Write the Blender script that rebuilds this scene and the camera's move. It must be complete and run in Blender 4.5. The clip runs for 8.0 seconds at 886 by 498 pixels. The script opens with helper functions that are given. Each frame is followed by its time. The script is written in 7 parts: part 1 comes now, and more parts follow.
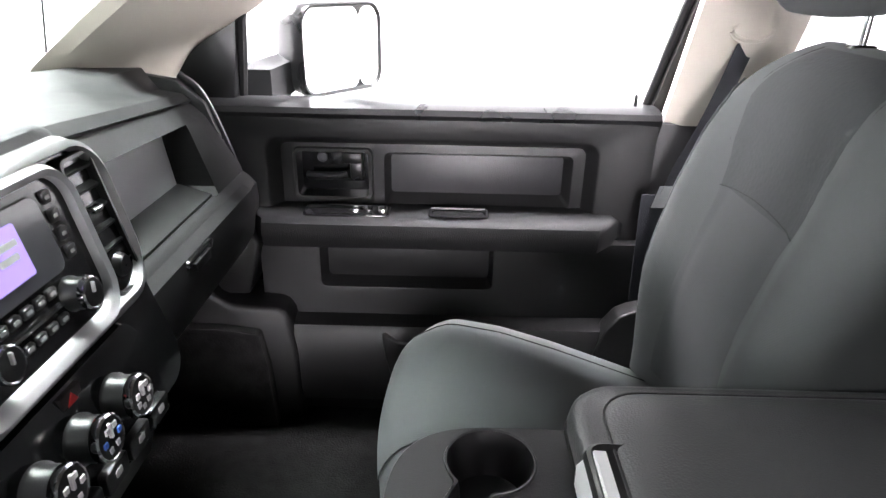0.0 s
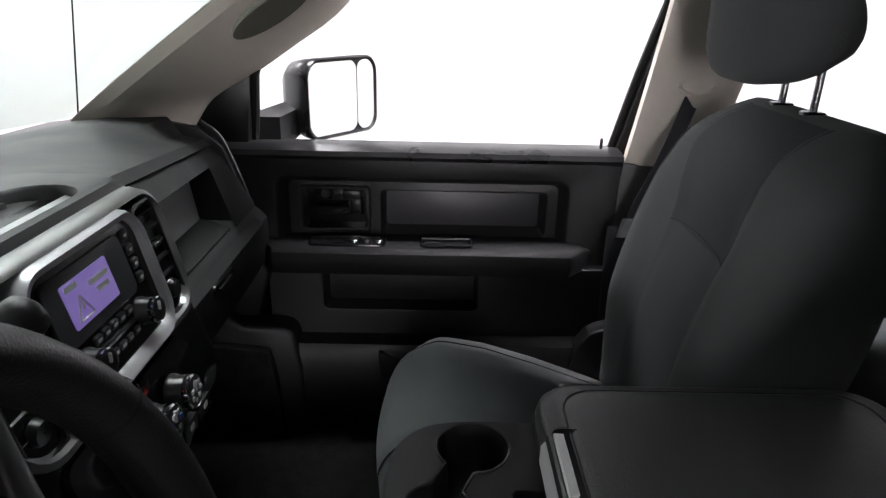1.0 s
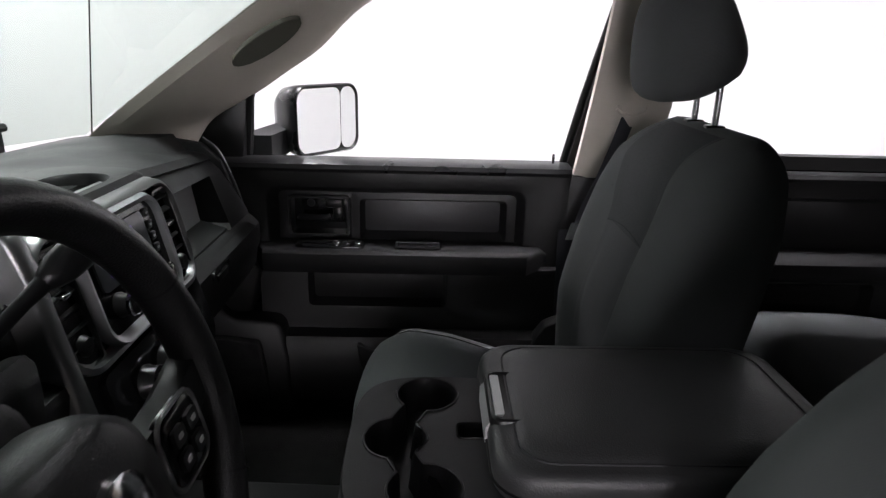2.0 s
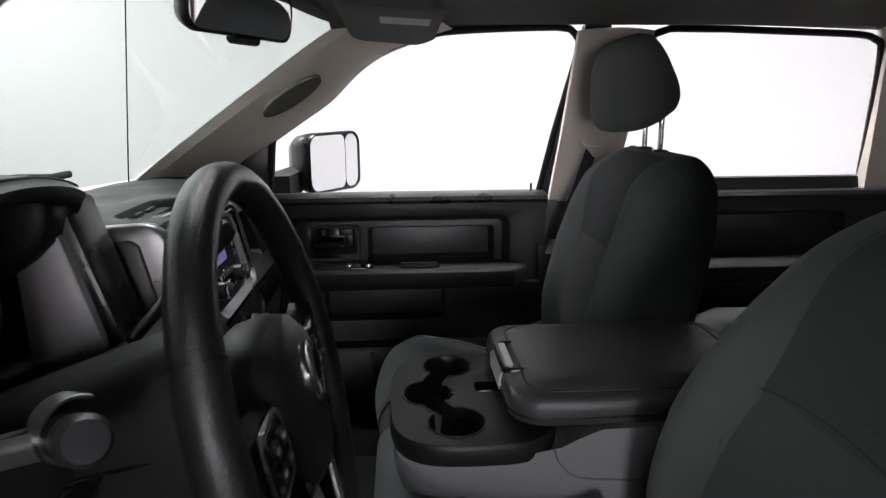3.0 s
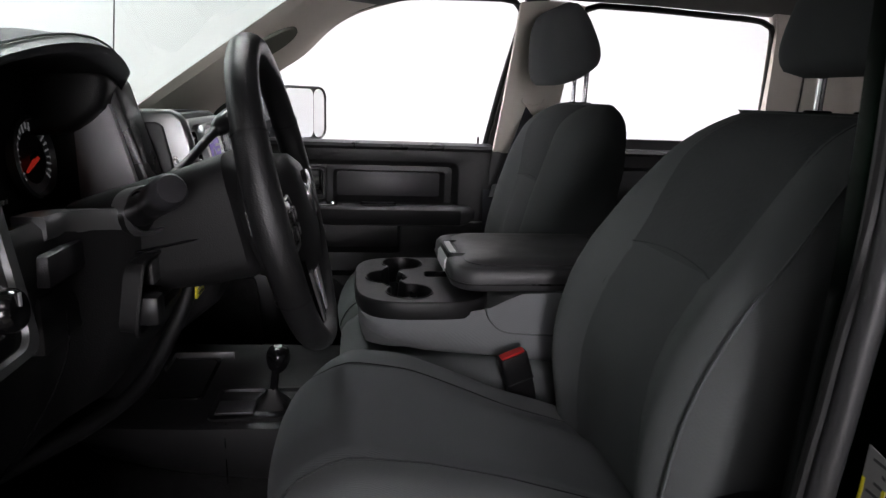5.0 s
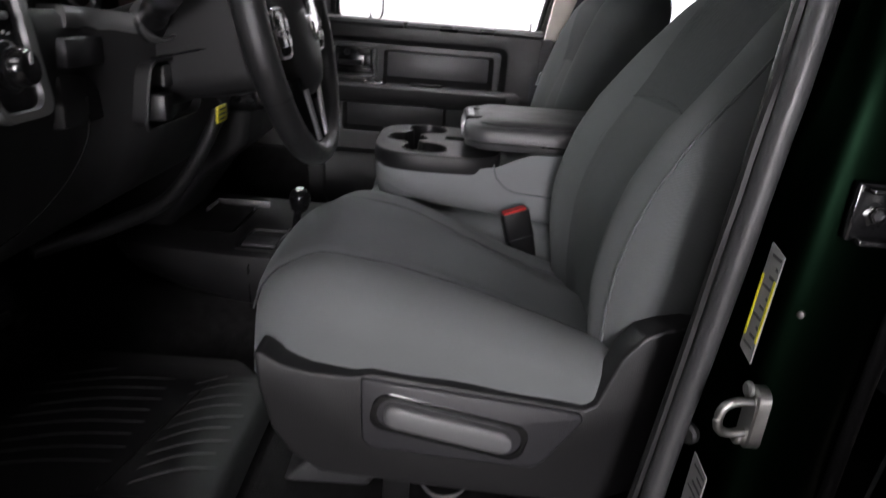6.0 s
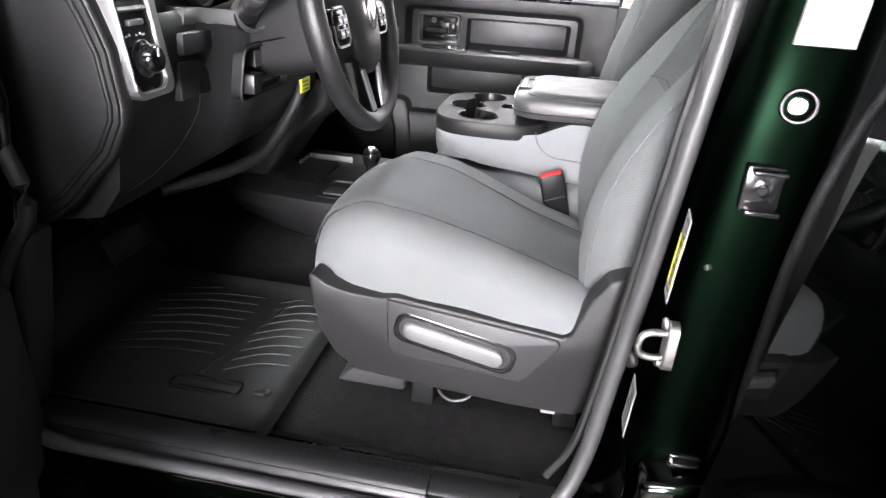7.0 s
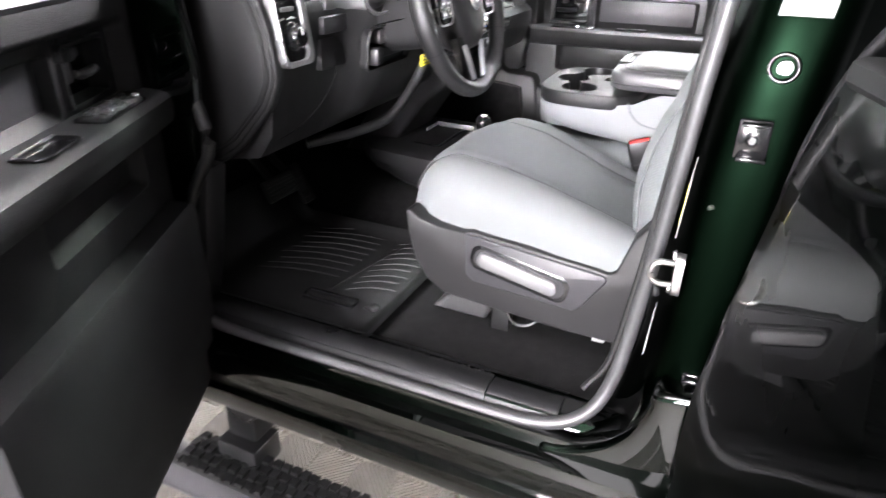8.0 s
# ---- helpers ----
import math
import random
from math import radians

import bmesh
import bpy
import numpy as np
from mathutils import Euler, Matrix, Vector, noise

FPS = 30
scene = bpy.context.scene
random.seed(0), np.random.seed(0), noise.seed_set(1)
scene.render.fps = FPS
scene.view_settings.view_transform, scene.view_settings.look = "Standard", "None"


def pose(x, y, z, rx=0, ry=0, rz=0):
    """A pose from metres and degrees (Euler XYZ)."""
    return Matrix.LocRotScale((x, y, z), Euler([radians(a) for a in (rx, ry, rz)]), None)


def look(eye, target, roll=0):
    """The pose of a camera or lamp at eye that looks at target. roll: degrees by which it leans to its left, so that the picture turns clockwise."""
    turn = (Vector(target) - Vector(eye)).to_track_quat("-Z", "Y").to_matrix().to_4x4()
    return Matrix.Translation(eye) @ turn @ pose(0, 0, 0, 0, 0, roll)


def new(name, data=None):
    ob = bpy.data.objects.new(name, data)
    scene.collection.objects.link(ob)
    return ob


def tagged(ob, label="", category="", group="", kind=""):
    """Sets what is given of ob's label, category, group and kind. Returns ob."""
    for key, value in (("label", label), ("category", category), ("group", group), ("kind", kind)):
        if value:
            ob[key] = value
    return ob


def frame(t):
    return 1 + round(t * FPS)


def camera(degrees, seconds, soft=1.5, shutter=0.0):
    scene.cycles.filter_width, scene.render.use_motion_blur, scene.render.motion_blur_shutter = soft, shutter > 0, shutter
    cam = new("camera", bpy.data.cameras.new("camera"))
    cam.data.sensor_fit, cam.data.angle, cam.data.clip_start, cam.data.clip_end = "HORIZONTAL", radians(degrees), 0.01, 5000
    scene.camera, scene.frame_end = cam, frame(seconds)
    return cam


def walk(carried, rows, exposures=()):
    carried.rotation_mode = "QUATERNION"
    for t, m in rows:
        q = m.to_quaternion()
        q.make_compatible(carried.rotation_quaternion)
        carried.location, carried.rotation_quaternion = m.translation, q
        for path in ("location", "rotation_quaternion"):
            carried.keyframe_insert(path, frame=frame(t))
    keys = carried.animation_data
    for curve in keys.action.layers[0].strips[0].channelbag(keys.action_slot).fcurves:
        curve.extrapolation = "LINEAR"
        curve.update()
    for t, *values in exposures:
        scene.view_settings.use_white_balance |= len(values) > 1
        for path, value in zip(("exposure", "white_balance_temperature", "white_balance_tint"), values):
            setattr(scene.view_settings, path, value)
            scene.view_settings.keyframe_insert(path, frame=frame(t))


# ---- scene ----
cam = camera(69.7, 8.0, soft=1.3, shutter=0.3)
PATH = [
    (0, (-0.01, -0.391, 1.732), (-0.026, 1.437, 0.922), 1.2),
    (0.5, (-0.004, -0.462, 1.783), (-0.017, 1.384, 1.013), 0.8),
    (1, (-0.01, -0.533, 1.793), (0.006, 1.328, 1.06), 1.3),
    (1.5, (-0.008, -0.602, 1.789), (0.025, 1.271, 1.089), 1.4),
    (2, (0.038, -0.729, 1.782), (0.079, 1.17, 1.156), 1.5),
    (3.5, (-0.107, -1.107, 1.736), (0.086, 0.835, 1.301), -0.1),
    (4, (-0.141, -1.192, 1.69), (0.103, 0.738, 1.223), 1.4),
    (5.5, (-0.007, -1.326, 1.593), (0.276, 0.599, 1.132), 2.3),
    (6, (0.065, -1.39, 1.535), (0.103, 0.484, 0.837), 4.7),
    (6.5, (0.137, -1.479, 1.596), (-0.054, 0.321, 0.745), 4.1),
    (7, (0.211, -1.569, 1.614), (-0.077, 0.219, 0.766), 3.8),
    (7.5, (0.314, -1.654, 1.638), (-0.075, 0.112, 0.783), 3.1),
    (8, (0.412, -1.743, 1.642), (-0.332, -0.125, 0.732), 0.7),
]
EXPOSURE = [(0.0, 1.55), (0.3, 0.85), (1.0, -0.5), (2.0, -0.85), (3.5, -0.9), (4.5, -0.85), (5.5, -0.65), (6.0, 0.0), (6.5, 1.85), (7.0, 2.2), (8.0, 2.55)]
walk(cam, [(t, look(eye, target, roll)) for t, eye, target, roll in PATH], EXPOSURE)

# ---- light: a photo booth lit by added, unseen ceiling panels and a softbox ----
world = bpy.data.worlds.new("world")
scene.world = world
world.use_nodes = True
world.node_tree.nodes["Background"].inputs[0].default_value = (0.97, 0.95, 1.0, 1)
world.node_tree.nodes["Background"].inputs[1].default_value = 0.3
PANEL_LIGHT = 14.0

# ---- tools ----
PLACED = {}


def V(*a):
    return Vector(a)


def thing(name, at, label, category, group="", kind=""):
    ob = new(name)
    ob.empty_display_size = 0.05
    ob.location = at
    PLACED[ob.name] = Matrix.Translation(at)
    return tagged(ob, label, category, group, kind)


def link(name, me, mat, parent=None, label=""):
    ob = new(name, me)
    if not me.materials:
        me.materials.append(mat)
    if parent is not None:
        ob.parent = parent
        ob.matrix_parent_inverse = PLACED.get(parent.name, Matrix()).inverted()
    if label:
        ob["label"] = label
    return ob


def part(name, bm, mat, parent=None, label="", sharp=38, m=None):
    """Links a bmesh as one mesh object under a thing or a part."""
    if m is not None:
        bmesh.ops.transform(bm, matrix=m, verts=bm.verts)
    bmesh.ops.remove_doubles(bm, verts=bm.verts, dist=1e-5)
    bmesh.ops.recalc_face_normals(bm, faces=bm.faces)
    lim = radians(sharp)
    for f in bm.faces:
        f.smooth = True
    for e in bm.edges:
        if len(e.link_faces) == 2 and e.calc_face_angle(0) > lim:
            e.smooth = False
    me = bpy.data.meshes.new(name)
    bm.to_mesh(me)
    bm.free()
    return link(name, me, mat, parent, label)


def structure(ob, label, category):
    return tagged(ob, label, category, "", "structure")


def bevel(bm, w, seg=2, angle=30):
    es = [e for e in bm.edges if len(e.link_faces) == 2 and e.calc_face_angle(0) > radians(angle)]
    if es and w > 0:
        bmesh.ops.bevel(bm, geom=es, offset=w, segments=seg, profile=0.5, affect="EDGES", clamp_overlap=True)
    return bm


def skin(rings, caps=True, bm=None, closed=True):
    """Quads between rings of equal count."""
    bm = bm or bmesh.new()
    vs = [[bm.verts.new(p) for p in r] for r in rings]
    n = len(vs[0])
    for a, b in zip(vs, vs[1:]):
        for i in range(n if closed else n - 1):
            j = (i + 1) % n
            try:
                bm.faces.new((a[i], a[j], b[j], b[i]))
            except ValueError:
                pass
    if caps and closed:
        if caps != "end":
            bm.faces.new(vs[0][::-1])
        bm.faces.new(vs[-1])
    return bm


def join(*bms):
    out = bms[0]
    for b in bms[1:]:
        me = bpy.data.meshes.new("t")
        b.to_mesh(me)
        b.free()
        out.from_mesh(me)
        bpy.data.meshes.remove(me)
    return out


def box(x0, x1, y0, y1, z0, z1, w=0.004, seg=2):
    bm = skin([[V(x0, y0, z0), V(x1, y0, z0), V(x1, y1, z0), V(x0, y1, z0)], [V(x0, y0, z1), V(x1, y0, z1), V(x1, y1, z1), V(x0, y1, z1)]])
    bmesh.ops.recalc_face_normals(bm, faces=bm.faces)
    return bevel(bm, w, seg)


def prism(poly, axis, d0, d1, w=0.004, seg=2):
    """A 2D outline pushed along an axis: 'y' takes (x, z), 'x' takes (y, z), 'z' takes (x, y)."""
    def at(p, d):
        return {"y": V(p[0], d, p[1]), "x": V(d, p[0], p[1]), "z": V(p[0], p[1], d)}[axis]
    bm = skin([[at(p, d0) for p in poly], [at(p, d1) for p in poly]])
    bmesh.ops.recalc_face_normals(bm, faces=bm.faces)
    return bevel(bm, w, seg)


def rrect(cx, cy, w, h, r, n=4):
    """A rounded rectangle as 2D points."""
    r = min(r, w / 2 - 1e-4, h / 2 - 1e-4)
    out = []
    for k, (sx, sy) in enumerate(((1, 1), (-1, 1), (-1, -1), (1, -1))):
        for i in range(n + 1):
            a = math.pi / 2 * (k + i / n)
            out.append((cx + sx * (w / 2 - r) + r * math.cos(a), cy + sy * (h / 2 - r) + r * math.sin(a)))
    return out


def inset(poly, dx, dy):
    """The outline drawn in towards its middle by a share of its size."""
    cx = sum(p[0] for p in poly) / len(poly)
    cy = sum(p[1] for p in poly) / len(poly)
    w = max(p[0] for p in poly) - min(p[0] for p in poly)
    h = max(p[1] for p in poly) - min(p[1] for p in poly)
    return [(cx + (p[0] - cx) * (1 - 2 * dx / w), cy + (p[1] - cy) * (1 - 2 * dy / h)) for p in poly]


def spline(pts, n):
    """n points on a smooth curve through pts (any dimension), evenly by knots."""
    P = [np.array(p, float) for p in pts]
    P = [2 * P[0] - P[1]] + P + [2 * P[-1] - P[-2]]
    out = []
    for i in range(n):
        s = i / (n - 1) * (len(P) - 3)
        k = min(int(s), len(P) - 4)
        t = s - k
        a, b, c, d = P[k:k + 4]
        out.append(0.5 * (2 * b + (c - a) * t + (2 * a - 5 * b + 4 * c - d) * t * t + (3 * b - a - 3 * c + d) * t ** 3))
    return out


def interp(x, xs, ys):
    return float(np.interp(x, xs, ys))


def tube(path, r, n=10, flat=1.0, up=(0, 0, 1), caps=True):
    """A rounded bar along a path; r may be a list; flat squeezes it along up."""
    P = [Vector(p) for p in path]
    rs = r if isinstance(r, (list, tuple)) else [r] * len(P)
    rings = []
    for i, p in enumerate(P):
        d = (P[min(i + 1, len(P) - 1)] - P[max(i - 1, 0)]).normalized()
        s = d.cross(Vector(up))
        s = s.normalized() if s.length > 1e-4 else d.orthogonal().normalized()
        u = s.cross(d)
        rings.append([p + rs[i] * (math.cos(a) * s + flat * math.sin(a) * u) for a in (2 * math.pi * k / n for k in range(n))])
    return skin(rings, caps)


def lathe(prof, at, axis, n=28):
    """Turns (radius, height) points round an axis through at."""
    m = Vector(axis).normalized().to_track_quat("Z", "Y").to_matrix().to_4x4()
    m.translation = at
    rings = [[m @ V(r * math.cos(a), r * math.sin(a), h) for a in (2 * math.pi * k / n for k in range(n))] for r, h in prof]
    return skin(rings, "end" if prof[-1][0] < 0.003 else False)


def sheet(f, us, vs, bm=None):
    """A grid of the points f(u, v)."""
    return skin([[f(u, v) for v in vs] for u in us], False, bm, False)


def lin(a, b, n):
    return [a + (b - a) * i / (n - 1) for i in range(n)]


def sm(a, b, x):
    t = min(max((x - a) / (b - a), 0), 1)
    return t * t * (3 - 2 * t)


def rnd(d, r):
    """How far a rounded edge of radius r has dropped, d inside of its tangent end (0) to its rim (r)."""
    d = min(max(d, 0), r)
    return r - math.sqrt(max(r * r - d * d, 0))

# ---- materials ----
def material(name, base, rough, metal=0.0, spot=0.0, spot_scale=6.0, grain=0.0, grain_scale=400.0, coat=0.0, rough_var=0.08, cells=False, spec=0.5):
    """A surface with large soft variation, fine relief and uneven gloss."""
    m = bpy.data.materials.new(name)
    m.use_nodes = True
    nt = m.node_tree
    b = nt.nodes["Principled BSDF"]
    b.inputs["Metallic"].default_value, b.inputs["Coat Weight"].default_value = metal, coat
    b.inputs["Coat Roughness"].default_value = 0.03
    b.inputs["Specular IOR Level"].default_value = spec
    tc = nt.nodes.new("ShaderNodeTexCoord")
    big = nt.nodes.new("ShaderNodeTexNoise")
    big.inputs["Scale"].default_value, big.inputs["Detail"].default_value = spot_scale, 5
    nt.links.new(tc.outputs["Object"], big.inputs["Vector"])
    fine = nt.nodes.new("ShaderNodeTexVoronoi" if cells else "ShaderNodeTexNoise")
    fine.inputs["Scale"].default_value = grain_scale
    nt.links.new(tc.outputs["Object"], fine.inputs["Vector"])
    ramp = nt.nodes.new("ShaderNodeMix")
    ramp.data_type = "RGBA"
    ramp.inputs[6].default_value = (*[c * (1 - spot) for c in base], 1)
    ramp.inputs[7].default_value = (*[min(c * (1 + spot), 1) for c in base], 1)
    nt.links.new(big.outputs[0], ramp.inputs[0])
    nt.links.new(ramp.outputs[2], b.inputs["Base Color"])
    mr = nt.nodes.new("ShaderNodeMapRange")
    mr.inputs[1].default_value, mr.inputs[2].default_value = 0.3, 0.7
    mr.inputs[3].default_value, mr.inputs[4].default_value = max(rough - rough_var, 0.02), min(rough + rough_var, 1)
    nt.links.new(big.outputs[0], mr.inputs[0])
    nt.links.new(mr.outputs[0], b.inputs["Roughness"])
    if grain:
        bump = nt.nodes.new("ShaderNodeBump")
        bump.inputs["Strength"].default_value, bump.inputs["Distance"].default_value = grain, 0.001
        nt.links.new(fine.outputs[0], bump.inputs["Height"])
        nt.links.new(bump.outputs[0], b.inputs["Normal"])
    return m


def cloth(name, base, pitch, depth, var=0.12):
    """Woven seat fabric: crossed threads, fuzzy gloss and faint soiling."""
    m = material(name, base, 0.9, spot=var, spot_scale=9, grain=0.0, spec=0.25)
    nt = m.node_tree
    b = nt.nodes["Principled BSDF"]
    b.inputs["Sheen Weight"].default_value, b.inputs["Sheen Roughness"].default_value = 0.04, 0.5
    tc = nt.nodes["Texture Coordinate"]
    mix = nt.nodes.new("ShaderNodeMath")
    mix.operation = "ADD"
    for k, turn in enumerate((0.6, -0.6)):
        mp = nt.nodes.new("ShaderNodeMapping")
        mp.inputs["Rotation"].default_value = (turn, turn, 0.3)
        w = nt.nodes.new("ShaderNodeTexWave")
        w.bands_direction = "Y"
        w.inputs["Scale"].default_value = 0.314 / pitch
        w.inputs["Distortion"].default_value, w.inputs["Detail"].default_value = 1.2, 1
        nt.links.new(tc.outputs["Object"], mp.inputs["Vector"])
        nt.links.new(mp.outputs[0], w.inputs["Vector"])
        nt.links.new(w.outputs[1], mix.inputs[k])
    fine = nt.nodes.new("ShaderNodeTexNoise")
    fine.inputs["Scale"].default_value = 900
    nt.links.new(tc.outputs["Object"], fine.inputs["Vector"])
    add = nt.nodes.new("ShaderNodeMath")
    add.operation = "MULTIPLY_ADD"
    add.inputs[1].default_value = 0.8
    nt.links.new(fine.outputs[0], add.inputs[0])
    nt.links.new(mix.outputs[0], add.inputs[2])
    bump = nt.nodes.new("ShaderNodeBump")
    bump.inputs["Strength"].default_value, bump.inputs["Distance"].default_value = depth, 0.001
    nt.links.new(add.outputs[0], bump.inputs["Height"])
    nt.links.new(bump.outputs[0], b.inputs["Normal"])
    return m


def glow(name, color, strength):
    m = bpy.data.materials.new(name)
    m.use_nodes = True
    b = m.node_tree.nodes["Principled BSDF"]
    b.inputs["Base Color"].default_value = (0.05, 0.05, 0.05, 1)
    b.inputs["Emission Color"].default_value, b.inputs["Emission Strength"].default_value = (*color, 1), strength
    return m


def glass(name, tint):
    """A thin pane: clear, tinted, with a mirror sheen."""
    m = bpy.data.materials.new(name)
    m.use_nodes = True
    nt = m.node_tree
    out = nt.nodes["Material Output"]
    tr = nt.nodes.new("ShaderNodeBsdfTransparent")
    tr.inputs[0].default_value = (*tint, 1)
    gl = nt.nodes.new("ShaderNodeBsdfGlossy")
    gl.inputs["Roughness"].default_value = 0.02
    lw = nt.nodes.new("ShaderNodeLayerWeight")
    lw.inputs[0].default_value = 0.5
    pw = nt.nodes.new("ShaderNodeMath")
    pw.operation = "POWER"
    pw.inputs[1].default_value = 4.0
    fr = nt.nodes.new("ShaderNodeMath")
    fr.operation = "MULTIPLY_ADD"
    fr.inputs[1].default_value, fr.inputs[2].default_value = 0.3, 0.025
    nt.links.new(lw.outputs["Facing"], pw.inputs[0])
    nt.links.new(pw.outputs[0], fr.inputs[0])
    mx = nt.nodes.new("ShaderNodeMixShader")
    nt.links.new(fr.outputs[0], mx.inputs[0])
    nt.links.new(tr.outputs[0], mx.inputs[1])
    nt.links.new(gl.outputs[0], mx.inputs[2])
    nt.links.new(mx.outputs[0], out.inputs[0])
    return m


M_PLASTIC = material("black grained plastic", (0.0115, 0.0113, 0.0119), 0.42, spot=0.25, grain=0.2, grain_scale=640, cells=True, spec=0.36)
M_SOFT = material("soft dash skin", (0.0095, 0.0095, 0.0100), 0.48, spot=0.25, grain=0.18, grain_scale=560, cells=True, spec=0.34)
M_SATIN = material("satin black trim", (0.009, 0.009, 0.0095), 0.32, spot=0.2, grain=0.12, grain_scale=700, spec=0.4)
M_PIANO = material("gloss black trim", (0.006, 0.006, 0.0065), 0.16, spot=0.2, grain=0.0, rough_var=0.05)
M_GREY = material("dark grey panel", (0.026, 0.0255, 0.028), 0.42, spot=0.12, grain=0.25, grain_scale=560, cells=True, spec=0.45)
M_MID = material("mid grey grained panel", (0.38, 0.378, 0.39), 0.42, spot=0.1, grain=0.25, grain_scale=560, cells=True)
# faint glow added to the gauge ticks and needle
M_TICK = glow("glowing gauge print", (0.9, 0.9, 0.95), 0.13)
M_NEEDLE = glow("glowing red needle", (1.0, 0.05, 0.03), 0.3)
M_ARM = material("dull black armrest and shaded trim skin", (0.0095, 0.0095, 0.010), 0.62, spot=0.2, grain=0.4, grain_scale=420, cells=True, spec=0.2)
M_RECESS_SHADE = material("olive grey recess shade", (0.10, 0.098, 0.08), 0.95, spot=0.1, grain=0.5, grain_scale=900)
M_SILVER = material("silver painted trim", (0.34, 0.34, 0.35), 0.36, 0.5, spot=0.08, grain=0.1, grain_scale=900)
M_STACK = material("warm grey painted trim", (0.25, 0.25, 0.252), 0.32, 0.8, spot=0.08, grain=0.1, grain_scale=900)
M_LEVER = material("satin grey lever paint", (0.14, 0.14, 0.142), 0.48, 0.3, spot=0.08, grain=0.1, grain_scale=900)
M_LATCH = material("bright silver latch paint", (0.80, 0.80, 0.81), 0.3, 0.35, spot=0.05)
M_CHROME = material("chrome", (0.75, 0.75, 0.76), 0.12, 1.0, spot=0.05, rough_var=0.05)
M_STEEL = material("worn bare steel", (0.36, 0.355, 0.34), 0.38, 1.0, spot=0.25, spot_scale=60, grain=0.2, grain_scale=300)
M_LEATHER = material("black leatherette", (0.050, 0.0495, 0.051), 0.37, spot=0.15, spot_scale=12, grain=0.3, grain_scale=420, cells=True, spec=0.5)
M_RIM = material("worn wheel leather", (0.012, 0.012, 0.0125), 0.36, spot=0.25, spot_scale=20, grain=0.28, grain_scale=620, cells=True)
M_SIDE = cloth("light grey green seat cloth", (0.127, 0.135, 0.135), 0.0022, 0.09)
M_INSERT = cloth("dark grey seat cloth", (0.108, 0.116, 0.118), 0.003, 0.10)
M_BACK = material("deep grey honeycomb seat cloth", (0.068, 0.072, 0.073), 0.9, spot=0.12, spot_scale=9, grain=0.75, grain_scale=125, cells=True, spec=0.2)
# backrest and headrest use darker copies of the cushion cloths for their shade
M_INSERT_SHADE = cloth("dark grey seat cloth in shade", (0.078, 0.083, 0.084), 0.003, 0.10)
M_SIDE_SHADE = cloth("light grey green seat cloth in shade", (0.096, 0.103, 0.103), 0.0022, 0.09)
M_SEAM = cloth("dark seam thread", (0.036, 0.038, 0.04), 0.002, 0.2)
M_CONSOLE = cloth("grey console cloth", (0.175, 0.183, 0.187), 0.0022, 0.08)
M_BEIGE = material("beige pillar trim", (0.53, 0.485, 0.425), 0.62, spot=0.08, grain=0.25, grain_scale=480, cells=True)
M_CREAM = material("pale moulded edge", (0.68, 0.64, 0.57), 0.5, spot=0.08)
# felt colour is lowered to hold the shade under the roof
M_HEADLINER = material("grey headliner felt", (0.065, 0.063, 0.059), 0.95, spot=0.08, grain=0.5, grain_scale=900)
M_CARPET = material("black carpet", (0.0105, 0.0103, 0.0105), 0.97, spot=0.9, spot_scale=42, grain=1.0, grain_scale=240, spec=0.05)
M_RUBBER = material("black rubber", (0.007, 0.007, 0.0072), 0.5, spot=0.3, spot_scale=14, grain=0.25, grain_scale=300, spec=0.35, rough_var=0.02)
M_SEAL = material("grey door seal rubber", (0.036, 0.036, 0.037), 0.42, spot=0.2, spot_scale=30, grain=0.4, grain_scale=300)
M_PAINT = material("black green metallic paint", (0.0010, 0.0028, 0.0015), 0.3, 1.0, spot=0.3, spot_scale=3, coat=1.0, rough_var=0.04)
M_JAMB = material("satin black green jamb paint", (0.0011, 0.0029, 0.0016), 0.33, 1.0, spot=0.3, spot_scale=3, rough_var=0.04)
M_BELT = material("navy belt webbing", (0.022, 0.023, 0.03), 0.7, spot=0.15, grain=0.8, grain_scale=420)
M_RED = material("red button", (0.5, 0.02, 0.018), 0.4, spot=0.1)
M_YELLOW = material("yellow tag", (0.62, 0.55, 0.02), 0.5, spot=0.1)
# label white is lowered to grey to carry the shade on it
M_WHITE = material("label paper dimmed for shade", (0.22, 0.22, 0.215), 0.6, spot=0.12, spot_scale=40)
M_INK = material("printed grey", (0.05, 0.05, 0.052), 0.6)
M_LEGEND = material("pale legend print", (0.5, 0.5, 0.5), 0.5)
M_BLUE = material("blue legend", (0.03, 0.12, 0.5), 0.5)
M_DIAL = material("dial face", (0.02, 0.02, 0.021), 0.5)
M_SCREEN = glow("lit lilac display", (0.42, 0.28, 0.92), 0.45)
M_AMBER = glow("lit amber readout", (1.0, 0.5, 0.15), 0.25)
M_SCREENDARK = material("display glass", (0.05, 0.05, 0.055), 0.12, rough_var=0.03)
M_MIRROR = material("mirror", (0.93, 0.94, 0.94), 0.01, 1.0, rough_var=0.01)
M_WINDSHIELD = glass("green tinted windshield", (0.60, 0.675, 0.63))
M_PANE = glass("side glass", (0.92, 0.94, 0.935))
M_BOOTH = material("white booth wall", (0.83, 0.83, 0.835), 0.7, spot=0.03, spot_scale=0.8)
M_TILE = material("beige floor tile", (0.15, 0.141, 0.121), 0.5, spot=0.2, spot_scale=9, grain=0.2, grain_scale=200)
# glow for the added, unseen panels, each strength set for its area
M_LAMP = glow("booth light panel", (1.0, 0.952, 1.0), PANEL_LIGHT * 2.5)
